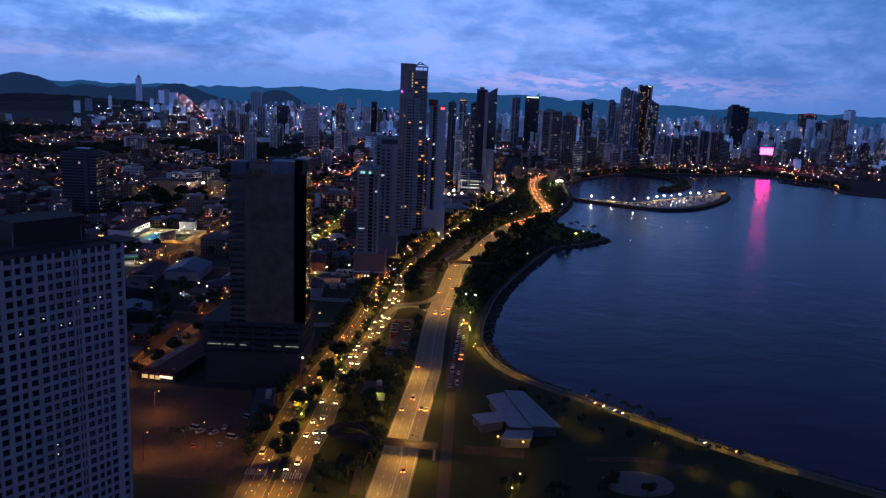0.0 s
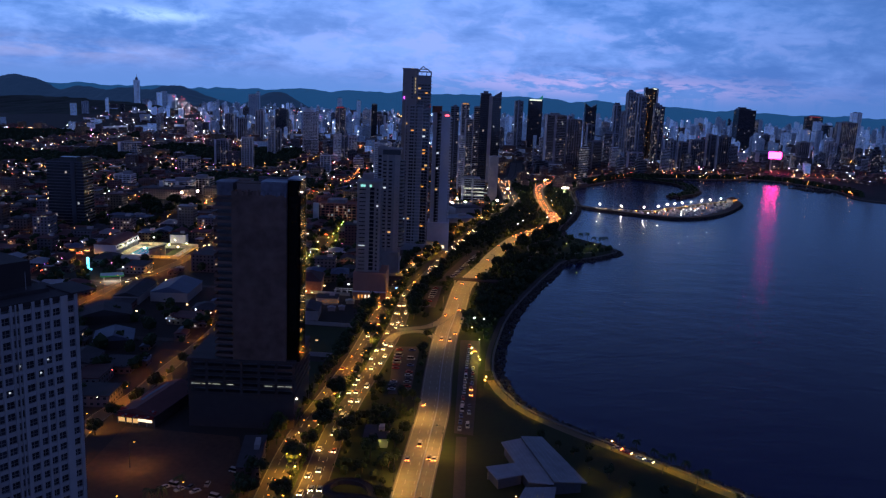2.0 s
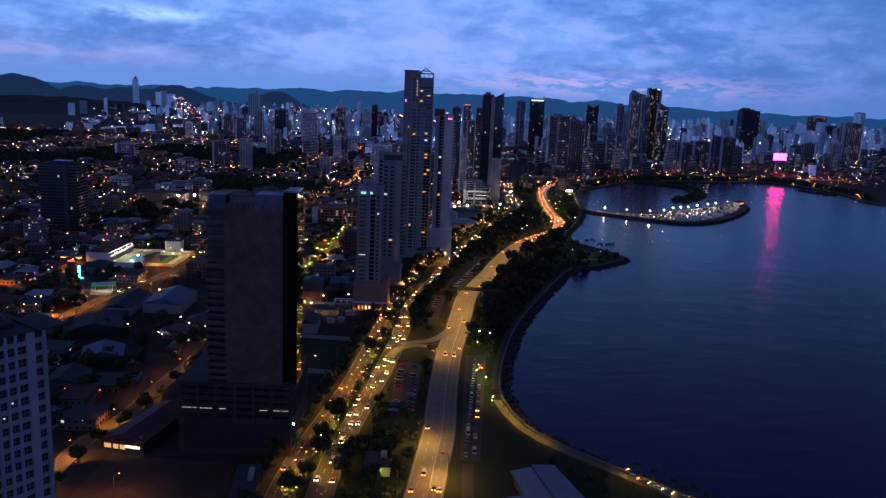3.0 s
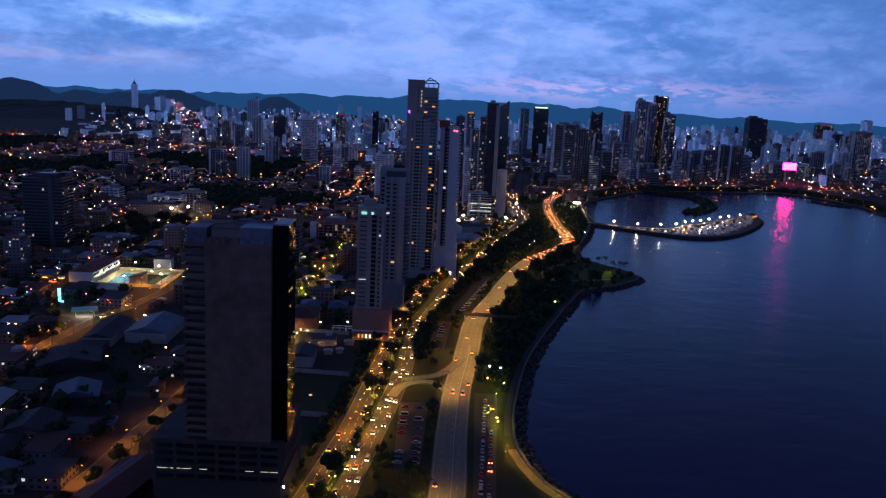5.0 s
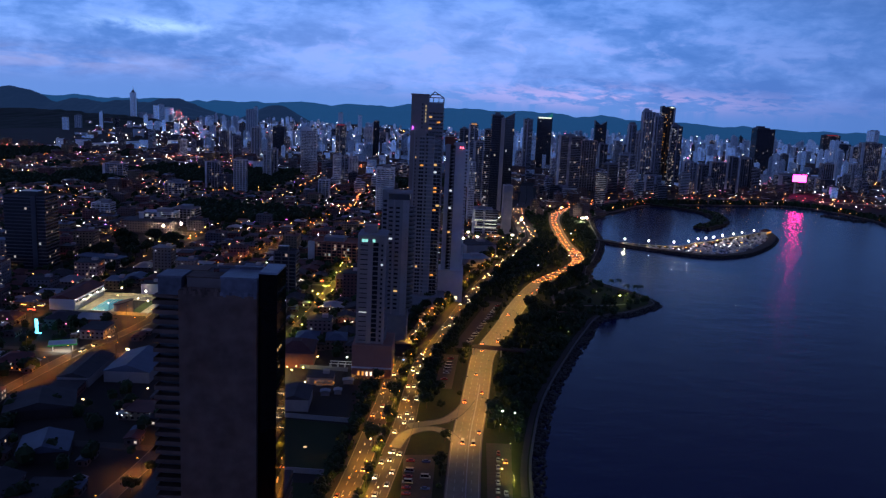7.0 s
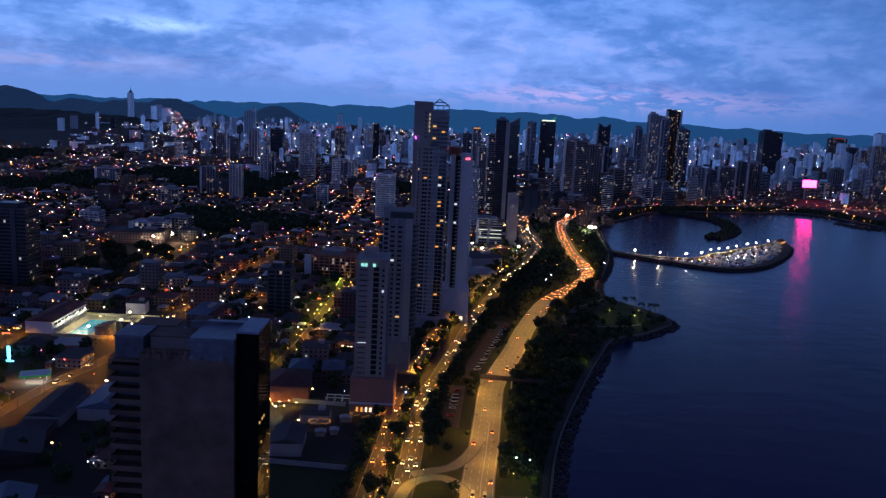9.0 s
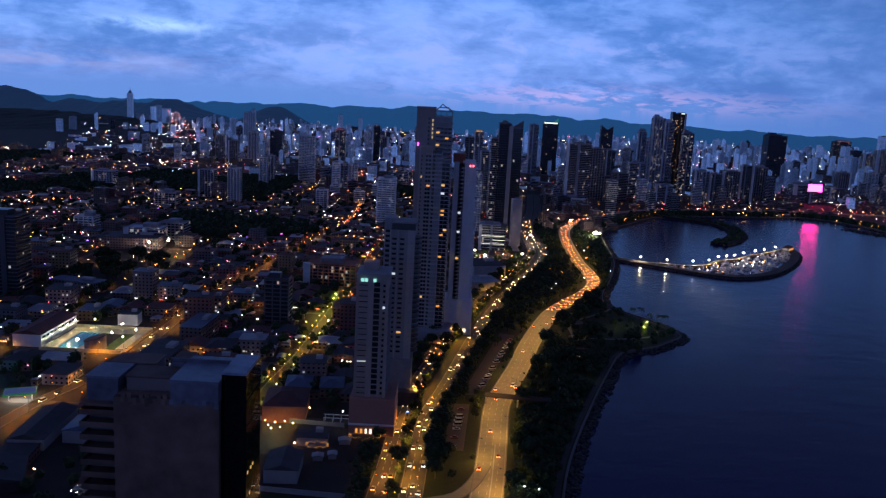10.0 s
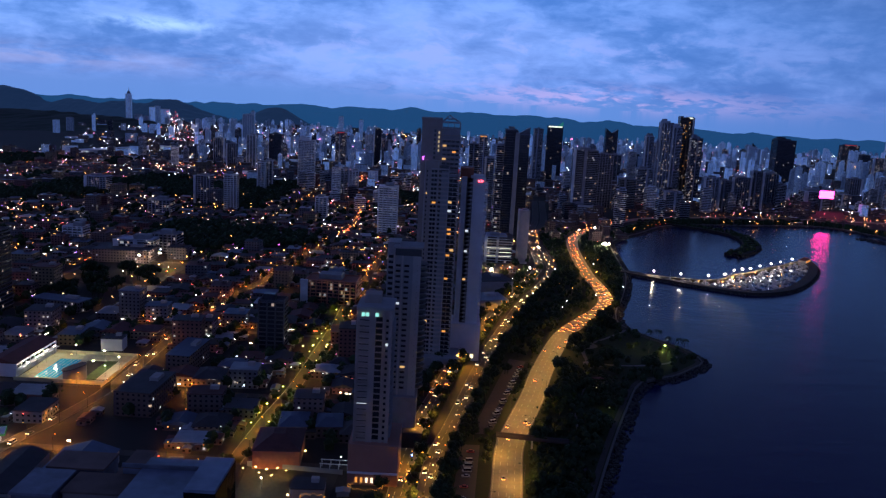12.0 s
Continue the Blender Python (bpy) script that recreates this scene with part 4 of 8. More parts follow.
    g.box(1.5, 5, H + 0.2, H + 0.6, 7, 12)
    g.box(-L / 2 - 1, D / 2 + 2, H + 0.2, H + 1.2, L - 6, D - 8)
    roof = part("roof_slab", g, M["roof_grey"], root, "flat dark grey roof")
    g = Geo()
    g.box(-17, D / 2 + 3, H + 0.2, H + 8, 22, 14)
    g.box(-50, D / 2 + 3, H + 0.2, H + 6, 22, 13)
    part("plant_room", g, M["podium"], roof)
    g = Geo()
    g.box(-3.5, D / 2 + 1, H + 0.2, H + 1.6, 0.5, 8)
    part("roof_duct", g, M["grey"], roof)
    for xx in (-9, -30):
        g = Geo()
        g.tube((xx, 8, H), (xx, 8, H + 6), 0.12, 0.06, 5)
        part("mast", g, M["steel"], roof)


hotel()


# ---------------------------------------------------------------- dark unfinished slab tower on its parking podium
def slab_tower():
    root = thing("slab_tower", -88, 396, 0, "dark concrete slab tower above an open parking podium", "tower")
    # own axes: x right, y inwards; front face at y = 0
    st = 3.15

    def solid(name, x0, x1, y0, y1, z0, z1, mat, label="", up=root):
        g = Geo()
        g.box((x0 + x1) / 2, (y0 + y1) / 2, z0, z1, x1 - x0, y1 - y0)
        return part(name, g, M[mat], up, label)

    solid("front_wall", -12.2, 12.4, 0, 1.6, 33, 112.2, "blankwall", "blank stained concrete front wall")
    solid("core", -12.0, 12.2, 1.6, 22, 33, 111.6, "black")
    roof = solid("roof_slab", -12.2, 12.4, 1.6, 22.4, 111.6, 112.2, "blankwall")
    # balcony stack: slabs, low upstands and a recessed wall
    slab = Geo()
    slab.box(0, 0, -0.22, 0.22, 8.4, 8.0)
    slab.box(0, -3.9, 0.22, 1.15, 8.4, 0.2)
    slab.box(-4.1, 0, 0.22, 1.15, 0.2, 8.0)
    slab = slab.mesh("balcony_slab", [M["blankwall"]])
    for i in range(24):
        part("balcony_slab", slab, None, root, at=(-16.4, 4.6, 35 + i * st))
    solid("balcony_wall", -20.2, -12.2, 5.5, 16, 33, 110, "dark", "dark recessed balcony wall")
    solid("side_wall", -20.9, -20.2, 8.6, 20, 33, 110, "blankwall")
    # mirror-glass wing, set a step back
    wing = solid("glass_wing", 12.4, 18.3, 2.6, 16.6, 33, 118.0, "blackglass", "black mirror-glass wing")
    solid("wing_roof", 12.5, 18.2, 2.7, 16.5, 118.0, 118.6, "sheet", "pale blue sheet roof", wing)
    rail = Geo()
    rail.box(0, 0, -0.05, 0.05, 0.12, 13.8)
    rail = rail.mesh("transom", [M["blackglass"]])
    for i in range(0, 26, 2):
        part("transom", rail, None, wing, at=(18.34, 9.6, 36 + i * st))
    for yy, k in ((4, 18), (7, 18), (9, 18), (6, 16), (14, 12), (12, 5)):
        solid("lit_window", 18.3, 18.42, yy - 0.3, yy + 0.3, 36 + k * st, 36.7 + k * st, "room_warm", "small lit room", wing)
    solid("lit_room", 18.3, 18.5, 4.0, 6.0, 47, 48.2, "room_amber", "one amber lit room", wing)
    # rooftop: tall sheet-clad block, dark tank room, plant room over the balconies
    solid("upper_block", 1.2, 12.4, -0.04, 17.6, 112.2, 116.6, "plant", "weathered pale sheet-clad roof block")
    solid("upper_roof", 1.0, 12.5, -0.2, 17.8, 116.6, 117.2, "sheet", "pale blue flat roof", roof)
    solid("roof_parapet", -3.0, 12.5, 12.8, 13.2, 117.2, 118.0, "plant", "", roof)
    solid("rear_room", -3.0, 1.2, 13.2, 20.6, 112.2, 116.9, "plant", "", roof)
    solid("rear_roof", -3.2, 1.0, 13.0, 20.8, 116.9, 117.2, "blankwall", "stained flat roof", roof)
    solid("west_room", -18.3, -7.2, 14, 21, 110, 115.6, "plant", "", roof)
    solid("west_roof", -18.5, -7.0, 13.8, 21.2, 115.6, 116.0, "blankwall", "stained flat roof", roof)
    solid("tank_room", -11.0, 0.8, 5, 12.6, 112.2, 115.4, "brown", "dark brown tank room", roof)
    solid("tank_roof", -11.3, 0.9, 4.7, 12.8, 115.4, 115.8, "blankwall", "", roof)
    solid("plant_room", -19.6, -12.2, 3, 12.5, 110, 115.6, "plant", "bluish rooftop plant room", roof)
    solid("plant_roof", -19.9, -11.9, 2.7, 12.8, 115.6, 116.1, "plant", "", roof)
    solid("lower_roof", -20.6, -12.2, 0.8, 20, 109.4, 110.0, "blankwall")
    prnd = random.Random(8)
    for i in range(24):
        x = -10.6 + i * 0.96
        solid("cladding_panel", x, x + 0.93, -0.1, 0.02, (111.6 if x > 1 else 111.4) - prnd.uniform(0.1, 1.1), 112.3, "plant" if x > 0.5 else "blankwall", "peeling cladding strip")
    for i in range(9):
        solid("parapet_stub", -11.8 + i * 1.4, -10.9 + i * 1.4, 0.2, 1.0, 112.2, 112.6 + 0.35 * (i % 3), "blankwall", "", roof)
    # podium: open parking decks
    base = solid("podium_base", -33.2, 16.4, 0, 40, 0, 16.5, "podium", "blank podium base")
    deck = Geo()
    deck.box(-8.4, 20, -0.35, 0.75, 50.6, 41)
    deck = deck.mesh("parking_deck", [M["podium"]])
    for i in range(6):
        part("parking_deck", deck, None, root, at=(0, 0, 16.9 + i * 3.15))
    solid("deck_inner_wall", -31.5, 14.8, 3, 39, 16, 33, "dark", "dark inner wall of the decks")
    col = Geo()
    col.box(0, 0, 16.5, 33, 1.2, 0.9)
    col = col.mesh("column", [M["podium"]])
    for i in range(7):
        part("column", col, None, root, at=(-32.6 + i * 8.1, -0.1, 0))
    solid("podium_roof", -33.6, 16.8, -0.3, 40.3, 33, 33.8, "roof_grey")
    for cx, w in ((-30, 4), (-25, 4), (-20.5, 3.6), (-14, 3.0), (4, 3.4), (9.4, 3.6), (13.5, 3)):
        solid("strip_lamp", cx - w / 2, cx + w / 2, 1.1, 1.3, 20.6, 20.95, "strip_deck", "white strip lamp")
    solid("wall_lamp", 17.2, 17.8, -0.1, 0.5, 15.2, 15.9, "lamp_wall", "white wall lamp", base)


M["plant"] = material("weathered_plant_room_sheet", (0.105, 0.11, 0.15), 0.6, vary=0.7, scale=0.5, stain=0.2)
M["sheet"] = material("pale_blue_roof_sheet", (0.15, 0.18, 0.26), 0.45, vary=0.5, scale=0.4, stain=0.15)
M["strip_deck"] = glow("deck_strip_lamp", (0.95, 0.97, 0.85), 0.6)
M["lamp_wall"] = glow("white_wall_lamp", (0.95, 0.97, 1.0), 10.0)
slab_tower()


# ---------------------------------------------------------------- residential towers on the avenue
def slab_set(root, name, x, y, w, d, z0, z1, st, mat, th=0.35, fr=None):
    data = Geo()
    data.box(0, 0, -th, th, w, d)
    data = data.mesh(name, [mat])
    for i in range(int((z1 - z0) / st)):
        part(name, data, None, root, at=(x, y, z0 + i * st))


def pane_set(root, x, y, z0, z1, st, w, h, count, pitch, lit=0.06, seed=1, rot=0.0, keep=300):
    """Windows row by row on a wall that faces the bay or the city behind the camera."""
    rnd = random.Random(seed)
    data = Geo()
    data.box(0, 0, 0, h, w, 0.25, rot)
    dark = data.mesh("window", [M["pane"]])
    cool = data.mesh("window", [M["room_cool"]])
    warm = data.mesh("window", [M["room_warm"]])
    c, s = math.cos(rot), math.sin(rot)
    for j in range(int((z1 - z0) / st)):
        for i in range(count):
            r = rnd.random()
            u = (i - (count - 1) / 2) * pitch
            part("window", dark if r > lit else (cool if r > lit * 0.55 else warm), None, root, at=(x + c * u, y + s * u, z0 + j * st))


def mid_tower():
    """The tower of flats on a salmon podium."""
    root = thing("apartment_tower", -62, 640, 0, "grey-beige apartment tower on a salmon podium", "tower")
    g = Geo()
    g.box(0, 9, 21, 90, 17, 20, mat=0)
    part("core", g, M["dusk"], root)
    for x, w, top in ((-8.2, 1.4, 90.5), (-1.0, 3.0, 90.5), (4.6, 1.2, 89.5), (7.9, 1.4, 89.5)):
        g = Geo()
        g.box(x, -1.2, 21, top, w, 1.0)
        part("facade_wall", g, M["dusk"], root, "full-height beige pier")
    # balcony column on one side, ribbon windows on the other
    pane_set(root, -5.0, -1.05, 23.2, 88, 3.05, 4.6, 1.7, 1, 1, 0.02, 3)
    slab = Geo()
    slab.box(0, 0, -0.35, 0.35, 5.0, 1.5)
    slab.box(0, -0.68, 0.35, 1.0, 5.0, 0.12)
    slab = slab.mesh("balcony_slab", [M["dusk"]])
    for i in range(21):
        part("balcony_slab", slab, None, root, at=(-5.0, -1.6, 24.4 + i * 3.05))
    pane_set(root, 2.2, -1.05, 23, 88, 3.05, 3.2, 2.3, 1, 1, 0.02, 4)
    pane_set(root, 6.2, -1.05, 23, 88, 3.05, 1.2, 1.3, 1, 1, 0.02, 5)
    slab_set(root, "sill_band", 2.2, -1.1, 3.4, 0.8, 22.6, 88, 3.05, M["dusk"], 0.22)
    slab_set(root, "balcony_slab", 8.9, 8, 1.4, 16, 24, 88, 3.05, M["grey"], 0.25)
    g = Geo()
    g.box(0, 9, 90, 91.2, 18, 21)
    roof = part("roof_slab", g, M["grey"], root)
    g = Geo()
    g.box(-2, 11, 91.2, 95.5, 8, 9)
    part("lift_room", g, M["dusk"], roof)
    for x, w in ((-5.6, 1.7), (-3.7, 1.7), (1.0, 1.6)):
        g = Geo()
        g.box(x, -1.85, 86.6, 88.4, w, 0.3)
        part("lit_top_room", g, M["room_teal"], root, "pale teal lit penthouse window")
    g = Geo()
    g.box(2.0, 10, 0, 21.5, 25, 30)
    pod = part("podium", g, M["pink"], root, "salmon rendered podium")
    g = Geo()
    g.box(2, -5.4, 6.4, 7.2, 25.2, 1.2)
    part("canopy", g, M["white"], pod)
    for i in range(7):
        g = Geo()
        g.box(-6 + i * 2.6, -5.3, 1.6, 4.2, 1.2, 0.3)
        part("shop_window", g, M["shop"] if i in (2, 3) else M["room_amber"], pod, "lit shop window")


M["dusk"] = material("beige_grey_facade", (0.30, 0.25, 0.24), 0.8, vary=0.2, scale=0.3, stain=0.06)
M["room_teal"] = glow("teal_room", (0.35, 0.9, 0.85), 0.9, False)
M["shop"] = glow("shop_window_light", (1.0, 0.80, 0.55), 1.6)
mid_tower()


def balcony_tower():
    """The grey tower with a stepped stack of balconies on its seaward side."""
    root = thing("apartment_tower", -49, 692, 0, "grey apartment tower with dark stacked balconies", "tower")
    g = Geo()
    g.box(-1.5, 9, 0, 107, 14, 18)
    part("core", g, M["grey"], root)
    g = Geo()
    g.box(-9, 13, 0, 113, 7, 14)
    part("rear_wing", g, M["grey"], root)
    slab_set(root, "wing_balcony", -9.2, 6.2, 6.0, 1.6, 30, 110, 3.05, M["grey"], 0.45)
    pane_set(root, -9.2, 5.9, 31, 110, 3.05, 5.0, 1.6, 1, 1, 0.03, 7)
    pane_set(root, -5.9, -0.05, 30.6, 104, 3.05, 2.6, 1.2, 1, 2.3, 0.03, 8)
    pane_set(root, -1.2, -0.05, 30.6, 104, 3.05, 2.6, 1.2, 1, 2.6, 0.04, 9)
    slab_set(root, "sill_band", -5.9, -0.3, 3.2, 0.7, 30.2, 104, 3.05, M["dusk"], 0.3)
    for x, w in ((-8.2, 0.8), (-3.6, 0.9), (4.4, 4.4)):
        g = Geo()
        g.box(x, -0.3, 27, 107, w, 0.8)
        part("facade_pier", g, M["cream"], root)
    # pointed balconies, one to a storey
    b = Geo()
    tip = [(-2.4, -6.0), (1.6, -4.2), (3.4, 0.0), (1.6, 4.2), (-2.4, 6.0)]
    b.prism(tip, -0.25, 0.2, bottom=True)
    b.prism([(x * 1.02, y * 1.02) for x, y in tip], 0.2, 1.2, mat=1, taper=1.04)
    b = b.mesh("balcony", [M["grey"], M["black"]])
    for i in range(24):
        part("balcony", b, None, root, "pointed dark glazed balcony" if i == 0 else "", at=(7.2, 5.5, 31 + i * 3.05))
    g = Geo()
    g.box(6.0, 7.5, 28, 104, 1.4, 12)
    part("balcony_wall", g, M["black"], root)
    g = Geo()
    g.box(-0.5, 8, 107, 111, 14.4, 17)
    part("roof_room", g, M["black"], root, "dark glazed penthouse")
    g = Geo()
    g.box(-0.5, 8, 111, 112, 16, 18)
    part("roof_slab", g, M["grey"], root)
    g = Geo()
    g.box(-1, 8, 0, 27, 17, 24)
    part("podium", g, M["grey"], root)
    g = Geo()
    g.box(3, -6, 0, 9, 18, 10)
    part("terrace", g, M["podium"], root)


balcony_tower()


def tall_tower():
    """The tallest tower: a shaft with a setback, a bow-fronted bay and a steel crown."""
    root = thing("apartment_tower", -36.5, 826, 0, "tallest beige apartment tower with a steel roof crown", "tower")
    for name, x, y, z, w, d, mat in (("rear_shaft", -6.8, 14, 178, 14, 26, "dusk"), ("seaward_shaft", 6.6, 12, 172, 13, 22, "grey"), ("front_shaft", -4.5, 3, 150, 11, 14, "dusk"), ("lower_shaft", 6.5, 1.5, 143, 10, 12, "grey")):
        g = Geo()
        g.box(x, y, 0, z, w, d)
        part(name, g, M[mat], root)
    # bow-fronted bay between the two faces
    g = Geo()
    g.prism([(3.1 + 3.3 * math.cos(a), -4.0 - 1.6 * math.sin(a)) for a in [math.pi + k * math.pi / 8 for k in range(9)][::-1]][::-1], 6, 147)
    bow = part("bow_bay", g, M["pane"], root, "curved glazed bay")
    ring = Geo()
    ring.prism([(3.1 + 3.5 * math.cos(k * math.pi / 8), -4.0 - 1.9 * math.sin(k * math.pi / 8)) for k in range(9)][::-1], -0.6, 0.6, bottom=True)
    ring = ring.mesh("bow_band", [M["cream"]])
    for i in range(45):
        part("bow_band", ring, None, bow, at=(0, 0, 8 + i * 3.1))
    # paired windows and pale bands beside the bow
    pane_set(root, -3.4, -4.15, 8.6, 148, 3.1, 1.7, 1.7, 2, 2.1, 0.03, 13)
    slab_set(root, "floor_band", -3.4, -4.2, 4.6, 0.8, 8, 149, 3.1, M["cream"], 0.38)
    pane_set(root, -8.4, -4.1, 8.6, 148, 3.1, 0.8, 1.4, 1, 1, 0.04, 17)
    # open balconies with lit rooms on the seaward side
    bal = Geo()
    bal.box(0, 0, -0.22, 0.22, 7.0, 13.6)
    bal.box(0, -6.75, 0.22, 1.1, 7.0, 0.1, mat=1)
    bal = bal.mesh("balcony_slab", [M["cream"], M["glass"]])
    for i in range(44):
        part("balcony_slab", bal, None, root, at=(10.4, 1.8, 8 + i * 3.1))
    pane_set(root, 9.8, -4.75, 8.6, 141, 3.1, 2.6, 2.1, 2, 3.0, 0.07, 14)
    slab_set(root, "balcony_slab", 7.4, 11.5, 13.2, 23.5, 143, 171, 3.1, M["dusk"], 0.3)
    pane_set(root, 7.0, 0.55, 144.4, 168, 3.1, 2.6, 2.0, 4, 3.0, 0.06, 16)
    pane_set(root, -4.4, 0.85, 151, 175, 3.1, 1.4, 1.8, 1, 3.0, 0.05, 18)
    for j in range(5):
        g = Geo()
        g.box(-1.6, 0.8, 156.0 + j * 3.1, 157.8 + j * 3.1, 1.0, 0.4)
        part("lit_stair_window", g, M["room_stair"], root, "pale yellow lit stair window")
    for x, y, z in ((-9.9, -4.3, 150), (-0.6, -4.4, 150), (6.7, -4.7, 146), (13.9, -4.9, 143)):
        g = Geo()
        g.box(x, y, 8, z, 0.7, 0.8)
        part("facade_fin", g, M["cream"], root, "pale full-height fin")
    for z, xx in ((101.5, 8.4), (98.4, 8.4), (82.9, 8.4), (66, 8.0), (27, 8.6), (120, -3.4), (155.8, 9)):
        g = Geo()
        g.box(xx + 0.4, (-5.1 if xx > 0 else -4.5) if z < 143 else 0.2, z, z + 1.3, 2.6, 0.4)
        part("lit_room", g, M["room_amber"], root, "amber lit living room")
    g = Geo()
    for x in (0.2, 13.0):
        for y in (1.5, 22):
            g.tube((x, y, 172), (x, y, 176.5), 0.45, 0.4, 5)
            g.tube((x, y, 176.5), (5.0, 12, 181.5), 0.45, 0.35, 5)
    for x in (4.4, 8.8):
        g.tube((x, 1.5, 172), (x, 1.5, 176.5), 0.35, 0.3, 5)
    for z, k in ((172.5, 1.0), (176.5, 1.0), (179, 0.5)):
        c = [(6.6 - 6.4 * k, 12 - 10.5 * k, z), (6.6 + 6.4 * k, 12 - 10.5 * k, z), (6.6 + 6.4 * k, 12 + 10.5 * k, z), (6.6 - 6.4 * k, 12 + 10.5 * k, z)]
        for i in range(4):
            g.tube(c[i], c[(i + 1) % 4], 0.4, 0.4, 5)
    part("steel_crown", g, M["steel"], root, "open steel roof crown")
    g = Geo()
    g.box(-7, 14, 178, 179.2, 14.6, 26.6)
    part("roof_slab", g, M["dusk"], root)
    for x, z, mm in ((-12, 150, "violet"), (13.6, 142, "beacon_dim")):
        g = Geo()
        g.box(x, 0.2, z, z + 2.4, 0.7, 0.6)
        part("wall_light", g, M[mm], root)
    g = Geo()
    g.box(4, 0, 0, 10, 34, 26)
    part("podium", g, M["grey"], root)


M["room_stair"] = glow("stair_window_light", (1.0, 0.80, 0.50), 0.4, False)
tall_tower()


def white_tower():
    root = thing("apartment_tower", -11.5, 846, 0, "slim white apartment tower with two dark window strips", "tower")
    g = Geo()
    g.box(0, 10, 28, 137, 17, 20)
    part("core", g, M["grey"], root)
    for x, w in ((-6.6, 3.8), (4.2, 9.0)):
        g = Geo()
        g.box(x, -0.3, 28, 138, w, 1.6)
        part("facade_wall", g, M["white"], root, "blank pale end wall")
    # one dark slot of loggias between two blank walls
    g = Geo()
    g.box(-2.5, 0.5, 28, 137, 4.6, 1.0)
    part("loggia_slot", g, M["black"], root, "dark slot of loggias")
    pane_set(root, -2.9, -0.1, 30, 136, 3.05, 2.2, 1.7, 1, 3.0, 0.05, 21)
    slab = Geo()
    slab.box(0, 0, -0.2, 0.75, 2.0, 1.0)
    slab = slab.mesh("loggia_rail", [M["white"]])
    for i in range(35):
        part("loggia_rail", slab, None, root, at=(-1.6, -0.4, 29.4 + i * 3.05))
    slab_set(root, "balcony_slab", 9.6, 9, 2.0, 14, 29, 136, 3.05, M["white"], 0.3)
    g = Geo()
    g.box(-5.0, 10, 137, 144, 9.5, 16)
    part("roof_room", g, M["brick"], root, "dark red roof room")
    g = Geo()
    g.box(3.0, 9, 137, 139, 10, 17)
    part("roof_slab", g, M["white"], root)
    for x in (4.0, 6.2):
        g = Geo()
        g.box(x, -1.2, 134.6, 136.0, 1.2, 0.4)
        part("beacon", g, M["beacon"], root, "red roof beacon")
    g = Geo()
    g.box(0.5, 8, 0, 28, 22, 26)
    pod = part("podium", g, M["white"], root, "blank white podium")
    for i in range(4):
        g = Geo()
        g.box(-6 + i * 4, -5.3, 2, 5, 2.4, 0.3)
        part("shop_window", g, M["shop"] if i in (2, 3) else M["room_amber"], pod, "lit shop window")


white_tower()

# ---------------------------------------------------------------- LED screen by the bay
root = thing("billboard", 792, 2000, 0, "glowing pink LED billboard on a low hall", "billboard")
g = Geo()
g.box(0, 0, 27.5, 45.5, 33, 2.0)
housing = part("housing", g, M["black"], root)
g = Geo()
g.box(0, -1.2, 28.5, 44.5, 31, 0.4)
part("screen", g, M["screen"], housing, "bright pink LED screen")
for x in (-12, 12):
    g = Geo()
    g.box(x, 0.8, 0, 27.5, 2.4, 2.0)
    part("post", g, M["darksteel"], root)


# ---------------------------------------------------------------- street lamps
M["top_glow"] = glow("lamp_top_glow", (1.0, 0.40, 0.05), 6.0, False)


def lamp_mesh(h, arm, mat, double=False, drop=0.22, top_glow=True):
    pole = Geo()
    pole.tube((0, 0, 0), (0, 0, h), 0.16, 0.09, 6)
    pole.tube((0, 0, 0), (0, 0, 0.8), 0.26, 0.24, 6)
    arms, heads = [], []
    for s in ((1, -1) if double else (1,)):
        a = Geo()
        a.tube((0, 0, h - 0.3), (s * arm * 0.5, 0, h + 0.35), 0.07, 0.06, 5)
        a.tube((s * arm * 0.5, 0, h + 0.35), (s * arm, 0, h + 0.5), 0.06, 0.05, 5)
        if double:
            arms.append(a.mesh("arm", [M["darksteel"]]))
        else:
            pole.tube((0, 0, h - 0.3), (arm * 0.5, 0, h + 0.35), 0.07, 0.06, 5)
            pole.tube((arm * 0.5, 0, h + 0.35), (arm, 0, h + 0.5), 0.06, 0.05, 5)
        q = Geo()
        cx, z = s * (arm + 0.3), h + 0.40
        q.box(cx, 0, z - drop, z + 0.2, 1.2, 0.62, taper=0.75, bottom=False)
        q.face([(cx - 0.45, -0.18, z - 0.02), (cx - 0.45, 0.18, z - 0.02), (cx + 0.45, 0.18, z - 0.02), (cx + 0.45, -0.18, z - 0.02)], 1)
        # glowing slab added on the housing so the lamp shows from above
        if top_glow:
            q.box(cx, 0, z + 0.2, z + 0.34, 0.5, 0.3, mat=2)
        heads.append(q.mesh("lamp_head", [M["darksteel"], mat, M["top_glow"]]))
    return pole.mesh("pole", [M["darksteel"]]), arms, heads


def street_lamp(meshes, x, y, rot, label, group):
    root = thing("street_lamp", x, y, 0.1, label, "street lamp", group, rot=rot)
    pole, arms, heads = meshes
    part("pole", pole, None, root)
    for a in arms:
        part("arm", a, None, root)
    for q in heads:
        part("lamp_head", q, None, root, "glowing amber lamp head")
    return root


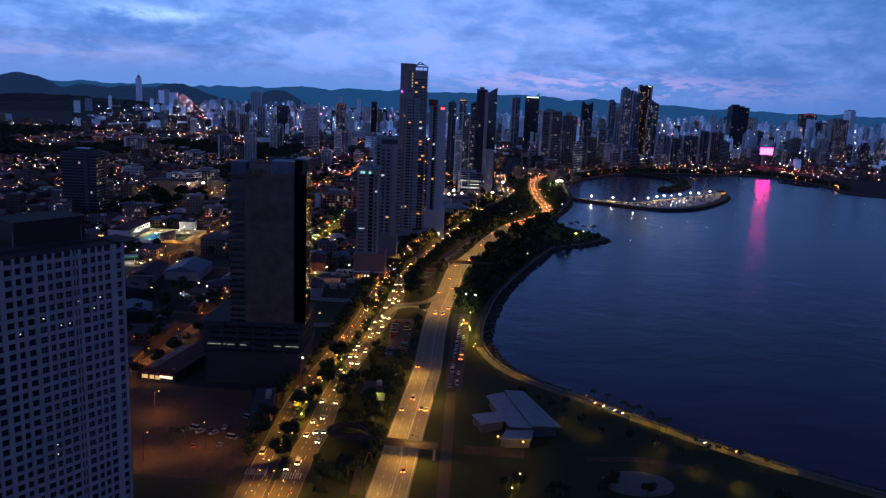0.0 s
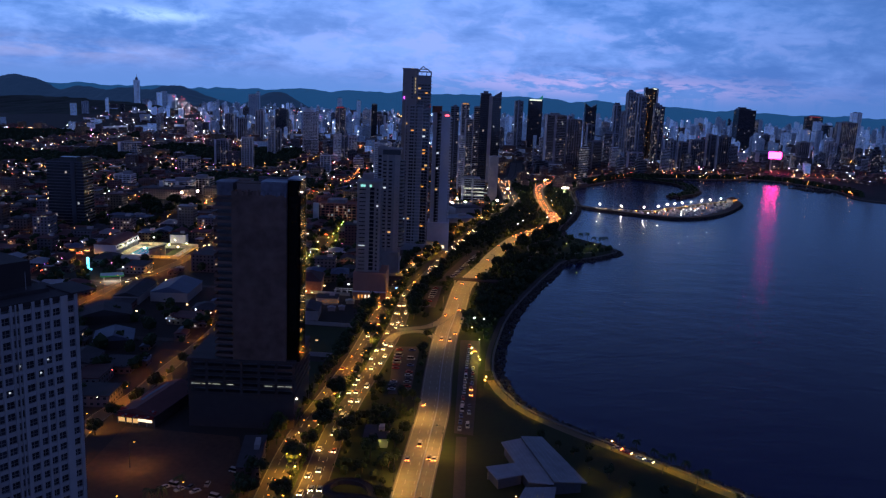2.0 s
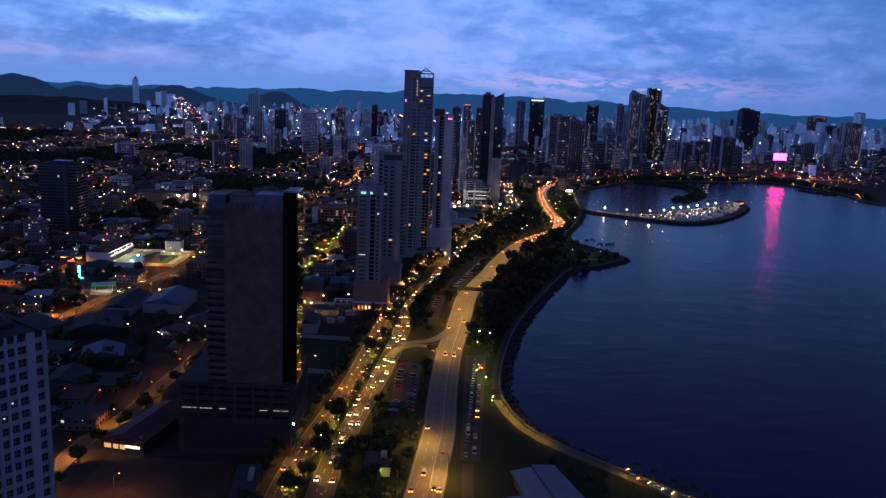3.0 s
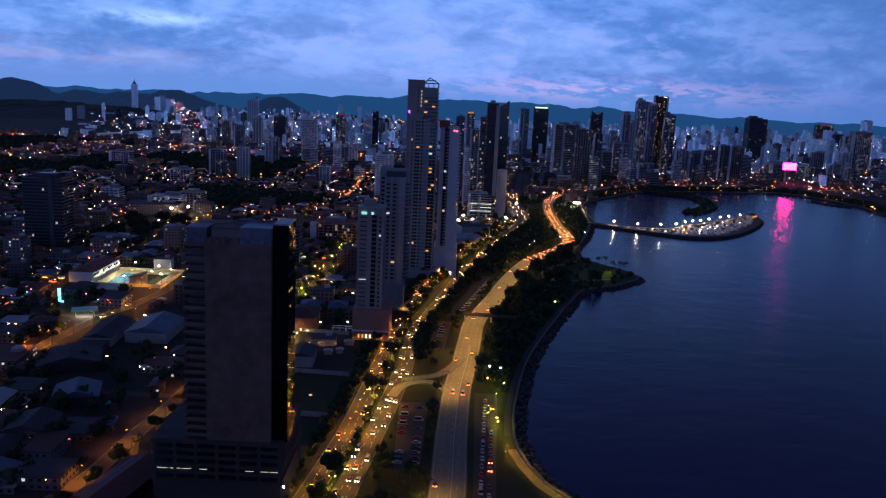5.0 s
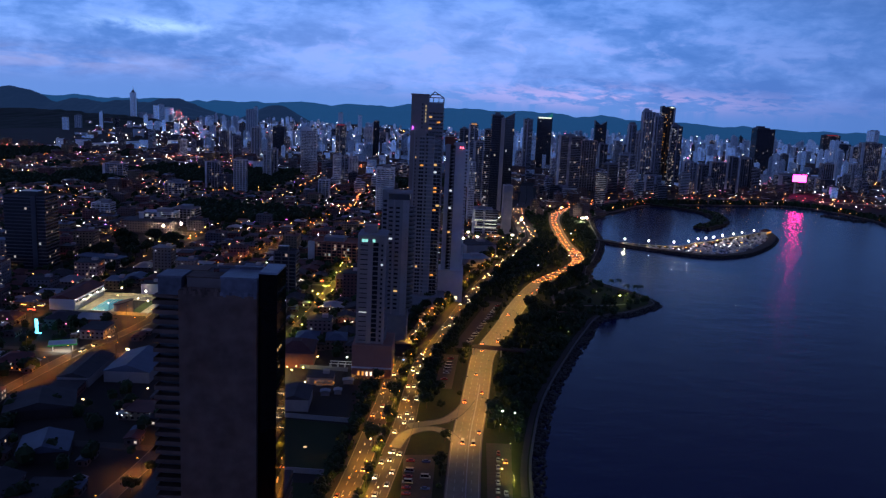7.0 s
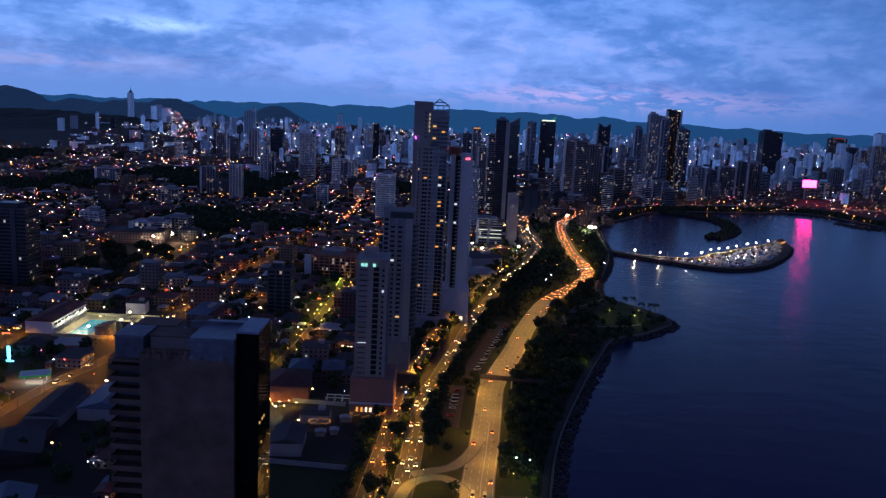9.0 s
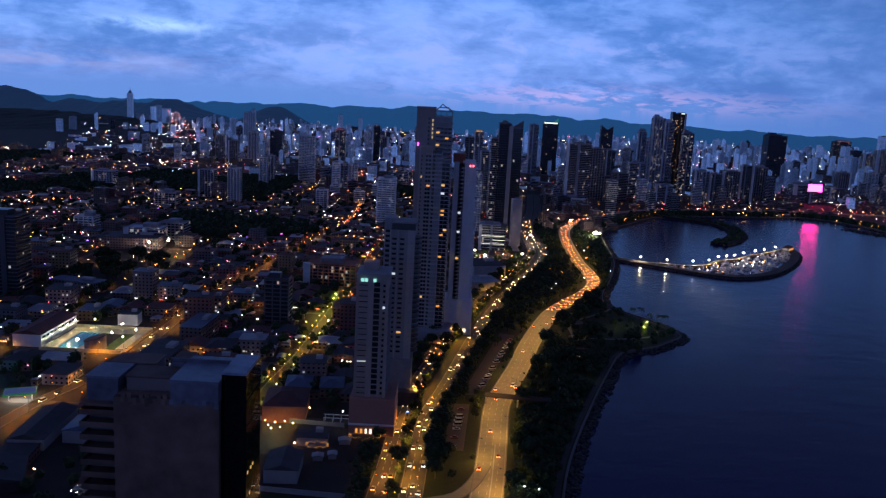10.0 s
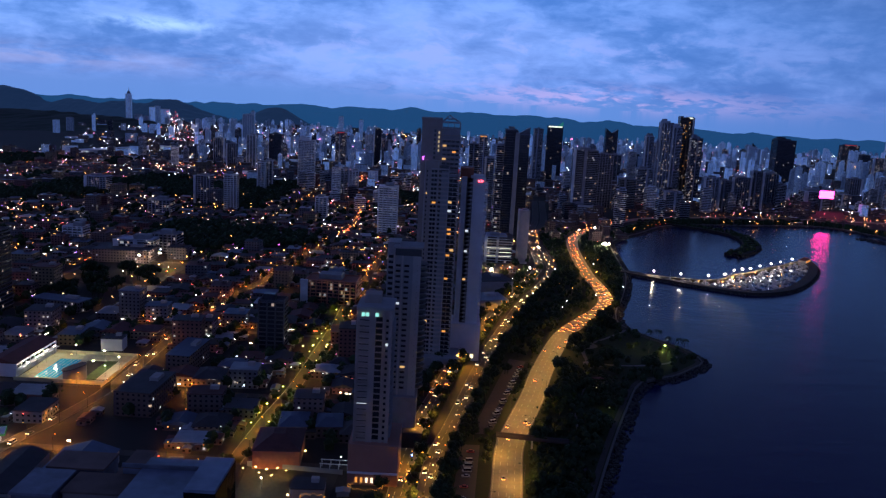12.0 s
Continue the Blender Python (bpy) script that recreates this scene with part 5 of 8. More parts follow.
M["lamp_bay"] = glow("amber_highway_lamp", (1.0, 0.50, 0.09), 4600.0)
M["lamp_ave"] = glow("amber_avenue_lamp", (1.0, 0.46, 0.05), 4600.0)
M["lamp_city"] = glow("amber_street_lamp", (1.0, 0.35, 0.04), 4200.0)
bay_lamp = lamp_mesh(11.5, 2.6, M["lamp_bay"], top_glow=False, drop=0.08)
ave_lamp = lamp_mesh(10.5, 2.4, M["lamp_ave"], True)
city_lamp = lamp_mesh(8.5, 1.8, M["lamp_city"])
lot_lamp = lamp_mesh(11.0, 1.8, glow("amber_lot_lamp", (1.0, 0.45, 0.10), 1300.0), drop=0.08)
for k, (p, a) in enumerate(along(BAYROAD, 33.0, 450.0, 1560.0)):
    if not 436 < p.y < 540:
        side = -1 if k % 2 else 1
        n = Vector((math.sin(a), -math.cos(a))) * 8.6 * side
        street_lamp(bay_lamp, p.x + n.x, p.y + n.y, a + (math.pi / 2 if side > 0 else -math.pi / 2), "tall highway lamp glowing amber", "highway lamps")
med = offset(AVE_IN, 7.1)
for p, a in along(med, 34.0, 480.0, 1330.0):
    street_lamp(ave_lamp, p.x, p.y, a + math.pi / 2, "double armed avenue lamp glowing amber", "avenue lamps")
for s, gap, y1 in ((STREET_A, 36, 700), (STREET_B, 24, 1300), (STREET_C, 30, 1250), (STREETS[3], 60, 900), (STREETS[5], 75, 1100), (STREETS[4], 80, 1000), (STREETS[7], 90, 1200), (STREETS[6], 70, 1100), (STREETS[13], 70, 1100), (STREETS[14], 70, 1100), (STREETS[11], 70, 900)):
    for p, a in along(s, gap, 12):
        if p.y < y1 and not (-228 < p.x < -180 and 485 < p.y < 535):
            n = Vector((math.sin(a), -math.cos(a))) * 5.2
            street_lamp(city_lamp, p.x + n.x, p.y + n.y, a + math.pi / 2, "street lamp glowing amber over a side street", "side street lamps")


for x, y in ((-26, 1092), (-8, 1098), (4, 1120), (20, 1140), (-14, 1130), (36, 1162), (8, 1160), (30, 1112), (48, 1185), (-34, 1066), (-40, 960), (-30, 1010)):
    street_lamp(city_lamp, x, y, 1.0, "street lamp glowing amber over a shop forecourt", "side street lamps")
for x, y, a in ((-132, 352, 0.0), (-98, 318, 2.0), (-120, 306, 1.0)):
    street_lamp(lot_lamp, x, y, a, "street lamp glowing amber over the dirt lot", "side street lamps")


# ---------------------------------------------------------------- park and promenade lamps
def park_lamp_mesh(h, r, mat):
    pole = Geo()
    pole.tube((0, 0, 0), (0, 0, h), 0.10, 0.06, 6)
    ball = Geo()
    ball.prism([(0.6 * r * math.cos(a * math.pi / 4), 0.6 * r * math.sin(a * math.pi / 4)) for a in range(8)], h, h + r, taper=1.4, bottom=True)
    ball.prism([(1.5 * r * math.cos(a * math.pi / 4), 1.5 * r * math.sin(a * math.pi / 4)) for a in range(8)], h + r * 1.02, h + 1.35 * r, mat=1, taper=0.4, bottom=True)
    return pole.mesh("pole", [M["darksteel"]]), ball.mesh("lantern", [mat, M["darksteel"]])


def hooded_lamp_mesh(h, mat):
    """A post whose wide hood hides the lamp from above."""
    pole = Geo()
    pole.tube((0, 0, 0), (0, 0, h), 0.10, 0.07, 6)
    hood = Geo()
    ring = [(0.55 * math.cos(a * math.pi / 5), 0.55 * math.sin(a * math.pi / 5)) for a in range(10)]
    hood.prism(ring, h - 0.25, h + 0.2, taper=0.4)
    hood.face([(x * 0.55, y * 0.55, h - 0.06) for x, y in reversed(ring)], 1)
    return pole.mesh("pole", [M["darksteel"]]), hood.mesh("lantern", [M["darksteel"], mat])


def park_lamp(meshes, x, y, label, group="park lamps"):
    root = thing("park_lamp", x, y, 0.1, label, "lamp", group)
    part("pole", meshes[0], None, root)
    part("lantern", meshes[1], None, root, "glowing lantern")


M["lamp_prom"] = glow("promenade_lantern", (1.0, 0.52, 0.03), 320.0)
prom_lamp = hooded_lamp_mesh(3.6, M["lamp_prom"])
post_lamp = park_lamp_mesh(4.2, 0.3, glow("yellow_post_lantern", (1.0, 0.52, 0.06), 260.0))
white_lamp = park_lamp_mesh(9.0, 0.6, glow("white_park_lantern", (0.9, 1.0, 0.85), 40.0))
green_lamp = park_lamp_mesh(3.6, 0.22, glow("greenish_lantern", (0.85, 1.0, 0.12), 420.0))
for p, a in along(offset(PROM, 0.6), 9.0, 8.0, 420.0):
    if p.x < 48 or 74 < p.x < 152:
        park_lamp(prom_lamp, p.x, p.y, "hooded promenade lamp with a yellow glow")
for x, y in ((101, 337), (72, 347), (112, 316), (126, 303), (92, 318), (62, 362)):
    park_lamp(prom_lamp, x, y, "hooded park lamp on a dark lawn")
for x, y in ((18.3, 567), (24.9, 565)):
    park_lamp(white_lamp, x, y, "tall white park lamp")
for x, y in ((28, 334), (39, 330), (35, 300), (31, 288), (21, 461), (77, 389)):
    park_lamp(post_lamp, x, y, "park lamp with a yellow lantern")
flood_lamp = park_lamp_mesh(11.0, 1.3, glow("white_floodlight", (1.0, 0.84, 0.58), 380.0))
for x, y in ((186, 1340), (190, 1346), (194, 1341), (189, 1335), (68, 1150), (23, 1127), (12, 1157), (170, 1453), (200, 1485), (92, 1292), (5, 1110), (12, 1104), (-60, 930)):
    park_lamp(flood_lamp, x, y, "bright white floodlight on a mast", "floodlights")
for x, y in ((-63, 352), (-55, 430), (-31, 380), (-60, 395), (-40, 520), (-27, 560), (148, 878), (158, 890), (136, 868), (128, 890)):
    park_lamp(green_lamp, x, y, "low yellow-green lamp among trees")
for side in (-4.6, 4.9):
    for p, a in along(offset(STREET_C, side), 17.0 + side * 0.4, 30.0, 330.0):
        park_lamp(green_lamp, p.x, p.y, "yellow-green lamp beside a tree-lined street", "street-side lamps")
rnd = random.Random(77)
for i in range(22):
    y = rnd.uniform(450, 1050)
    c = min(COAST, key=lambda q: abs(q.y - y) + (0 if q.x < 300 else 1e6))
    b = min(BAYROAD, key=lambda q: abs(q.y - y))
    park_lamp(green_lamp if i % 3 else post_lamp, rnd.uniform(b.x + 11, c.x - 12), y, "low park lamp among dark trees")


# ---------------------------------------------------------------- trees
def crown_mesh(seed, r, h, leaves=230):
    rnd = random.Random(seed)
    geo = Geo()
    blobs = [(rnd.uniform(-0.6, 0.6) * r, rnd.uniform(-0.6, 0.6) * r, h + rnd.uniform(-0.25, 0.4) * r, r * rnd.uniform(0.32, 0.55)) for _ in range(11)]
    for bx, by, bz, br in blobs:
        for _ in range(leaves // 11):
            d = Vector((rnd.gauss(0, 1), rnd.gauss(0, 1), rnd.gauss(0, 0.7))).normalized() * br * rnd.uniform(0.6, 1.08)
            c = Vector((bx, by, bz)) + d
            s = r * rnd.uniform(0.10, 0.2)
            u = Vector((rnd.gauss(0, 1), rnd.gauss(0, 1), rnd.gauss(0, 0.5))).normalized()
            w = d.cross(u).normalized()
            u = w.cross(d).normalized()
            geo.face([tuple(c + u * s), tuple(c + w * s * 0.8 + d * 0.15), tuple(c - u * s), tuple(c - w * s * 0.8 + d * 0.1)])
        geo.prism([(bx + br * 0.72 * math.cos(a), by + br * 0.72 * math.sin(a)) for a in (0, 1.05, 2.1, 3.14, 4.19, 5.24)], bz - br * 0.55, bz + br * 0.1, taper=1.0, bottom=True)
        geo.prism([(bx + br * 0.72 * math.cos(a), by + br * 0.72 * math.sin(a)) for a in (0, 1.05, 2.1, 3.14, 4.19, 5.24)], bz + br * 0.1, bz + br * 0.66, taper=0.4)
    return geo.mesh("crown", [M["leaf"]])


def trunk_mesh(seed, h, r):
    rnd = random.Random(seed)
    geo = Geo()
    geo.tube((0, 0, 0), (0.1, 0, h * 0.55), r, r * 0.7, 7)
    for i in range(5):
        a = i * 1.26 + rnd.uniform(-0.3, 0.3)
        geo.tube((0.1, 0, h * 0.5), (math.cos(a) * h * 0.38, math.sin(a) * h * 0.38, h * rnd.uniform(0.85, 1.05)), r * 0.45, r * 0.15, 5)
    return geo.mesh("trunk", [M["trunk"]])


def palm_meshes(seed, h):
    rnd = random.Random(seed)
    t = Geo()
    bend = rnd.uniform(-0.8, 0.8)
    t.tube((0, 0, 0), (bend * 0.4, 0, h * 0.5), 0.22, 0.17, 6)
    t.tube((bend * 0.4, 0, h * 0.5), (bend, 0.2, h), 0.17, 0.12, 6)
    f = Geo()
    for i in range(24):
        a = i * 0.449 * 2 + rnd.uniform(-0.1, 0.1)
        L, up = rnd.uniform(2.3, 3.2), rnd.uniform(-0.1, 1.5)
        c, s = math.cos(a), math.sin(a)
        last = None
        for j in range(5):
            q = j / 4
            rr, zz, ww = L * q, h + up * 2.2 * q - 3.2 * q * q, 0.42 * (1 - q * 0.8)
            e = [(bend + c * rr - s * ww, 0.2 + s * rr + c * ww, zz - 0.25), (bend + c * rr, 0.2 + s * rr, zz), (bend + c * rr + s * ww, 0.2 + s * rr - c * ww, zz - 0.25)]
            if last:
                f.face([last[0], e[0], e[1], last[1]])
                f.face([last[1], e[1], e[2], last[2]])
            last = e
    return t.mesh("trunk", [M["trunk"]]), f.mesh("crown", [M["palm"]])


CROWNS = [crown_mesh(40 + i, r, h) for i, (r, h) in enumerate(((3.6, 5.6), (4.6, 6.6), (5.6, 7.4), (3.0, 4.6), (6.6, 8.2)))]
TRUNKS = [trunk_mesh(60 + i, h, r) for i, (h, r) in enumerate(((5.6, 0.25), (6.6, 0.3), (7.4, 0.38), (4.6, 0.2), (8.2, 0.5)))]
PALMS = [palm_meshes(80 + i, h) for i, h in enumerate((8.0, 9.5, 7.0))]
FAR_TREES = []


def tree(x, y, k, turn=0.0, size=1.0, where="park lawn"):
    if y > 790:
        FAR_TREES.append((x, y, k, turn, size))
        return None
    root = thing("tree", x, y, 0.0, "dark broadleaf tree on the %s" % where, "tree", "park trees", rot=turn)
    root.scale = (size, size, size)
    part("trunk", TRUNKS[k], None, root)
    part("crown", CROWNS[k], None, root)
    return root


def palm(x, y, k, turn=0.0, where="promenade", size=1.25):
    root = thing("palm_tree", x, y, 0.0, "dark palm tree beside the %s" % where, "palm tree", "palms", rot=turn)
    root.scale = (size, size, size)
    part("trunk", PALMS[k][0], None, root)
    part("crown", PALMS[k][1], None, root)


rnd = random.Random(21)
for x, y, k, s in ((-49, 536, 4, 0.95), (-57, 436, 2, 1.1), (-58, 396, 2, 1.0), (-61, 376, 1, 1.0), (-62.5, 356, 4, 1.05), (-64, 330, 2, 0.9), (-64, 311, 2, 1.0), (-60, 412, 1, 1.1), (-46, 392, 2, 0.9), (-47, 380, 1, 1.0)):
    tree(x, y, k, 0.0, s, "grass median")
paths = [p for p in BAYROAD if 250 < p.y < 1500]
n = 0
while n < 118:
    y = rnd.uniform(446, 1120)
    c = min((q for q in COAST if q.x < 300), key=lambda q: abs(q.y - y))
    b = min(paths, key=lambda q: abs(q.y - y))
    x = rnd.uniform(b.x + 11.5, c.x - 14)
    if x < b.x + 11 or (y < 560 and x < 26) or near_line(x, y, paths, 11.5):
        continue
    if 835 < y < 955 and x > 108:
        n += 1
        continue
    tree(x, y, rnd.randrange(5), rnd.uniform(0, 6), rnd.uniform(0.75, 1.15), "seaside park")
    n += 1
n = 0
while n < 92:
    y = rnd.uniform(285, 1050)
    a = min(AVE_OUT, key=lambda q: abs(q.y - y))
    b = min(BAYROAD, key=lambda q: abs(q.y - y))
    x = rnd.uniform(a.x + 8, b.x - 10.5)
    lots = ((-34, -16, 440, 532), (-22, -2, 616, 694), (-36, 4, 532, 610), (-10, 6, 700, 730), (-48, -26, 316, 342), (-40, -24, 376, 398))
    if any(l[0] < x < l[1] and l[2] < y < l[3] for l in lots) or (700 < y < 850 and x > -12 + (y - 706) * 0.235 and x < 6 + (y - 706) * 0.235):
        if rnd.random() > 0.06:
            continue
    tree(x, y, rnd.randrange(4), rnd.uniform(0, 6), rnd.uniform(0.6, 1.0), "belt between the roads")
    n += 1
for p, a in along(offset(AVE_IN, -8.5), 15, 500, 1400):
    if rnd.random() < 0.85:
        tree(p.x + rnd.uniform(-1.5, 1.5), p.y, rnd.choice((0, 1, 2)), rnd.uniform(0, 6), rnd.uniform(0.75, 1.15), "avenue pavement")
for p, a in along(offset(AVE_IN, 7.1), 17, 760, 1400):
    if rnd.random() < 0.8:
        tree(p.x + rnd.uniform(-1, 1), p.y + 8, rnd.randrange(3), rnd.uniform(0, 6), rnd.uniform(0.8, 1.15), "avenue median")
for p, a in along(offset(AVE_OUT, 8.5), 14, 790, 1400):
    if rnd.random() < 0.85:
        tree(p.x + rnd.uniform(-1, 2), p.y, rnd.choice((0, 1, 2)), rnd.uniform(0, 6), rnd.uniform(0.85, 1.25), "avenue pavement")
for p, a in along(offset(STREET_A, 7.5), 19, 5, 420):
    if p.x < -100:
        tree(p.x, p.y, rnd.randrange(3), rnd.uniform(0, 6), rnd.uniform(0.6, 0.9), "side street")
for p, a in along(offset(STREET_C, 6.5), 17, 5, 420):
    tree(p.x, p.y, rnd.randrange(3), rnd.uniform(0, 6), rnd.uniform(0.5, 0.8), "side street")
for i in range(22):
    tree(rnd.uniform(16, 160), rnd.uniform(268, 300), rnd.choice((0, 1, 3)), rnd.uniform(0, 6), rnd.uniform(0.5, 0.9), "point park")
for x, y in ((78, 352), (70, 360), (63, 372), (58, 380), (66, 385), (90, 346), (100, 340), (52, 388), (110, 333), (45, 396)):
    tree(x, y, rnd.choice((0, 3)), rnd.uniform(0, 6), rnd.uniform(0.55, 0.8), "lawn behind the promenade")
for i, (x, y) in enumerate(((81, 390), (86.6, 382), (93.3, 377.5), (99.7, 371), (94.9, 367), (104.7, 367), (110.1, 357.5), (105.5, 353))):
    palm(x, y, i % 3, i * 1.7, "promenade", 0.86)
for x, y, k in ((120.6, 345.5, 3), (128.3, 338.5, 3), (136.5, 333, 0), (123.5, 338.1, 3), (146, 327, 3)):
    tree(x, y, k, x, 0.5, "promenade edge")
for i, (x, y) in enumerate(((148, 918), (154, 913), (160, 905), (166, 898), (169, 890), (150, 872), (138, 880))):
    palm(x, y, i % 3, i * 0.9, "point", 1.2)
for i, (x, y) in enumerate(((-108, 322), (-111, 318), (-105, 334), (-70, 398), (-52, 404), (-51, 396))):
    palm(x, y, i % 3, i * 1.1, "car park", 0.95)


# ---------------------------------------------------------------- cars
def car_meshes(paint, van=False):
    L, W, Hh = (5.0, 1.95, 2.1) if van else (4.4, 1.8, 1.45)
    body = Geo()
    body.box(0, 0, 0.28, 0.62, W, L, taper=1.0)
    body.box(0, 0, 0.62, 0.88, W, L, taper=0.95)
    cab = Geo()
    cab.box(0, -0.2, 0.88, Hh, W * 0.9, L * (0.8 if van else 0.55), taper=0.92 if van else 0.76, mat=0, top=1)
    wheel = Geo()
    wheel.tube((-0.1, 0, 0), (0.1, 0, 0), 0.32, 0.32, 9)
    lamp = Geo()
    lamp.box(0, 0, 0, 0.40, 0.64, 0.16)
    low = Geo()
    low.box(0, 0, 0.0, 0.3, W * 0.9, L * 0.82, mat=1)
    low.box(0, 0, 0.28, 0.62, W, L)
    low.box(0, 0, 0.62, 0.88, W, L, taper=0.95)
    return dict(low=low.mesh("body", [M[paint], M["rubber"]]), body=body.mesh("body", [M[paint]]), cabin=cab.mesh("cabin", [M["glass"], M[paint]]), wheel=wheel.mesh("wheel", [M["rubber"]]), head=lamp.mesh("headlight", [M["head"]]), tail=lamp.mesh("tail_light", [M["tail"]]), off=lamp.mesh("headlight", [M["glass"]]), L=L, W=W)


CARS = [car_meshes("car%d" % i) for i in range(5)] + [car_meshes("car0", True)]
COLOURS = ("white", "black", "silver", "red", "blue", "white")


def car(x, y, heading, k, lit=True, wheels=True, where="avenue", z=0.12, group="cars on the road"):
    """heading: the way the front points, in radians from x; the car's own front is -y."""
    c = CARS[k]
    root = thing("van" if k == 5 else "car", x, y, z, "%s %s %s the %s" % (COLOURS[k], "van" if k == 5 else "car", "with its lights on along" if lit else "parked on", where), "car", group, rot=heading + math.pi / 2)
    part("body", c["body"] if wheels else c["low"], None, root)
    part("cabin", c["cabin"], None, root, "dark glazed cabin")
    if wheels:
        for sx in (-1, 1):
            for sy in (-1, 1):
                part("wheel", c["wheel"], None, root, at=(sx * c["W"] * 0.46, sy * c["L"] * 0.31, 0.32))
    toward = math.sin(heading) < 0
    for sx in (-1, 1):
        if toward or not lit:
            part("headlight", c["head"] if lit else c["off"], None, root, at=(sx * 0.62, -c["L"] / 2, 0.55))
        else:
            part("tail_light", c["tail"], None, root, at=(sx * 0.62, c["L"] / 2, 0.6))


rnd = random.Random(31)
cars_on = []


def traffic(line, offs, y0, y1, gap, jitter, toward, where, wheels=True, group="cars on the road"):
    for o in offs:
        L = offset(line, o)
        run = rnd.uniform(0, gap)
        pts = along(L, 1.0)
        while run < len(pts):
            p, a = pts[int(run)]
            if y0 < p.y < y1:
                car(p.x, p.y, a + math.pi if toward else a, rnd.choice((0, 0, 1, 2, 2, 3, 4, 5)), True, wheels, where, group=group)
            run += gap * rnd.uniform(1 - jitter, 1 + jitter)


traffic(AVE_OUT, (-3.4, 0.1, 3.5), 300, 700, 28, 0.75, True, "avenue", False)
traffic(AVE_OUT, (-3.4, 0.1, 3.5), 700, 1180, 46, 0.7, True, "avenue", False)
traffic(AVE_IN, (-3.2, 3.2), 300, 900, 55, 0.8, False, "avenue", False)
traffic(AVE_IN, (0.0,), 520, 1180, 42, 0.8, True, "avenue", False)
traffic(BAYROAD, (-5.6, -2.0, 3.6, 6.0), 290, 930, 105, 0.8, False, "seaside highway")
traffic(BAYROAD, (-5.6, -1.9, 1.9, 5.6), 930, 1130, 13, 0.4, False, "seaside highway", False, "queued cars")
traffic(BAYROAD, (-3.8, 2.0), 1130, 1640, 19, 0.5, False, "seaside highway", False, "queued cars")
traffic(STREET_B, (-1.8, 1.8), 640, 1000, 60, 0.8, True, "side street", False)
for x, y, head, k in ((134.7, 338.5, 2.4, 1), (79.9, 389.5, 2.4, 0), (123.0, 346.5, -0.75, 2), (83.5, 385.5, -0.75, 3), (88.1, 380.5, -0.75, 0), (91.6, 377.5, -0.75, 4)):
    car(x, y, head, k, True, True, "promenade", 0.13, "cars on the promenade")
for i in range(17):
    car(6.6 + (i * 8.0) * 0.062, 404 + i * 8.0, 1.57 + rnd.uniform(-0.05, 0.05), rnd.randrange(6), False, True, "parking lane", 0.09, "parked cars")
for i in range(15):
    if rnd.random() < 0.8:
        car(10.6 + (i * 8.2) * 0.062, 408 + i * 8.2, 1.57, rnd.randrange(6), i in (5, 6, 11, 13, 14), True, "parking lane", 0.09, "parked cars")
for i in range(13):
    for x in (-29.5, -21.5):
        if rnd.random() < 0.62:
            car(x + rnd.uniform(-0.3, 0.3), 452 + i * 5.6, 0.0 if x < -25 else math.pi, rnd.randrange(6), False, False, "car park", 0.09, "parked cars")
for i in range(10):
    if rnd.random() < 0.7:
        car(-15 + i * 0.6, 626 + i * 6, 0.1, rnd.randrange(6), False, False, "car park", 0.09, "parked cars")
for i in range(18):
    if rnd.random() < 0.75:
        car(3 + i * 1.75, 716 + i * 7.2, 0.5, rnd.randrange(6), False, False, "car park", 0.09, "parked cars")
for x, y, k in ((-112, 336, 0), (-108.6, 338, 5), (-105.5, 335, 0), (-102, 337, 1), (-99, 334, 0), (-96, 340, 2), (-90, 330, 5), (-93, 322, 2), (-88, 352, 5), (-104, 320, 3)):
    car(x, y, 1.2 + 0.4 * (k - 1), k, False, True, "dirt lot", 0.07, "parked cars")


# ---------------------------------------------------------------- footbridges
def footbridge(name, a, b, z, label, loop=None):
    a, b = Vector(a), Vector(b)
    mid, rot = (a + b) / 2, math.atan2(b.y - a.y, b.x - a.x)
    root = thing(name, mid.x, mid.y, 0, label, "footbridge", rot=rot)
    L = (b - a).length
    g = Geo()
    g.box(0, 0, z - 0.9, z, L, 3.2)
    deck = part("deck", g, M["podium"], root)
    for s in (-1, 1):
        g = Geo()
        g.box(0, s * 1.55, z, z + 1.15, L, 0.12)
        part("railing", g, M["darksteel"], deck)
    for x in (-L / 2 + 1, 0, L / 2 - 1):
        g = Geo()
        g.box(x, 0, 0, z - 0.9, 1.0, 1.4)
        part("pier", g, M["concrete"], root)
    if loop:
        line = spline([(q[0] - mid.x, q[1] - mid.y) for q in loop], 2.5)
        c, s = math.cos(-rot), math.sin(-rot)
        line = [Vector((c * p.x - s * p.y, s * p.x + c * p.y)) for p in line]
        g = Geo()
        n = len(line) - 1
        for i in range(n):
            z0, z1 = z * (1 - i / n), z * (1 - (i + 1) / n)
            L2, R2 = offset(line, -1.5), offset(line, 1.5)
            p, q, r, t = L2[i], L2[i + 1], R2[i + 1], R2[i]
            g.face([(p.x, p.y, z0), (t.x, t.y, z0), (r.x, r.y, z1), (q.x, q.y, z1)])
            g.face([(p.x, p.y, z0 - 0.7), (p.x, p.y, z0 + 0.9), (q.x, q.y, z1 + 0.9), (q.x, q.y, z1 - 0.7)])
            g.face([(t.x, t.y, z0 + 0.9), (t.x, t.y, z0 - 0.7), (r.x, r.y, z1 - 0.7), (r.x, r.y, z1 + 0.9)])
        part("ramp", g, M["podium"], root, "curved concrete ramp")


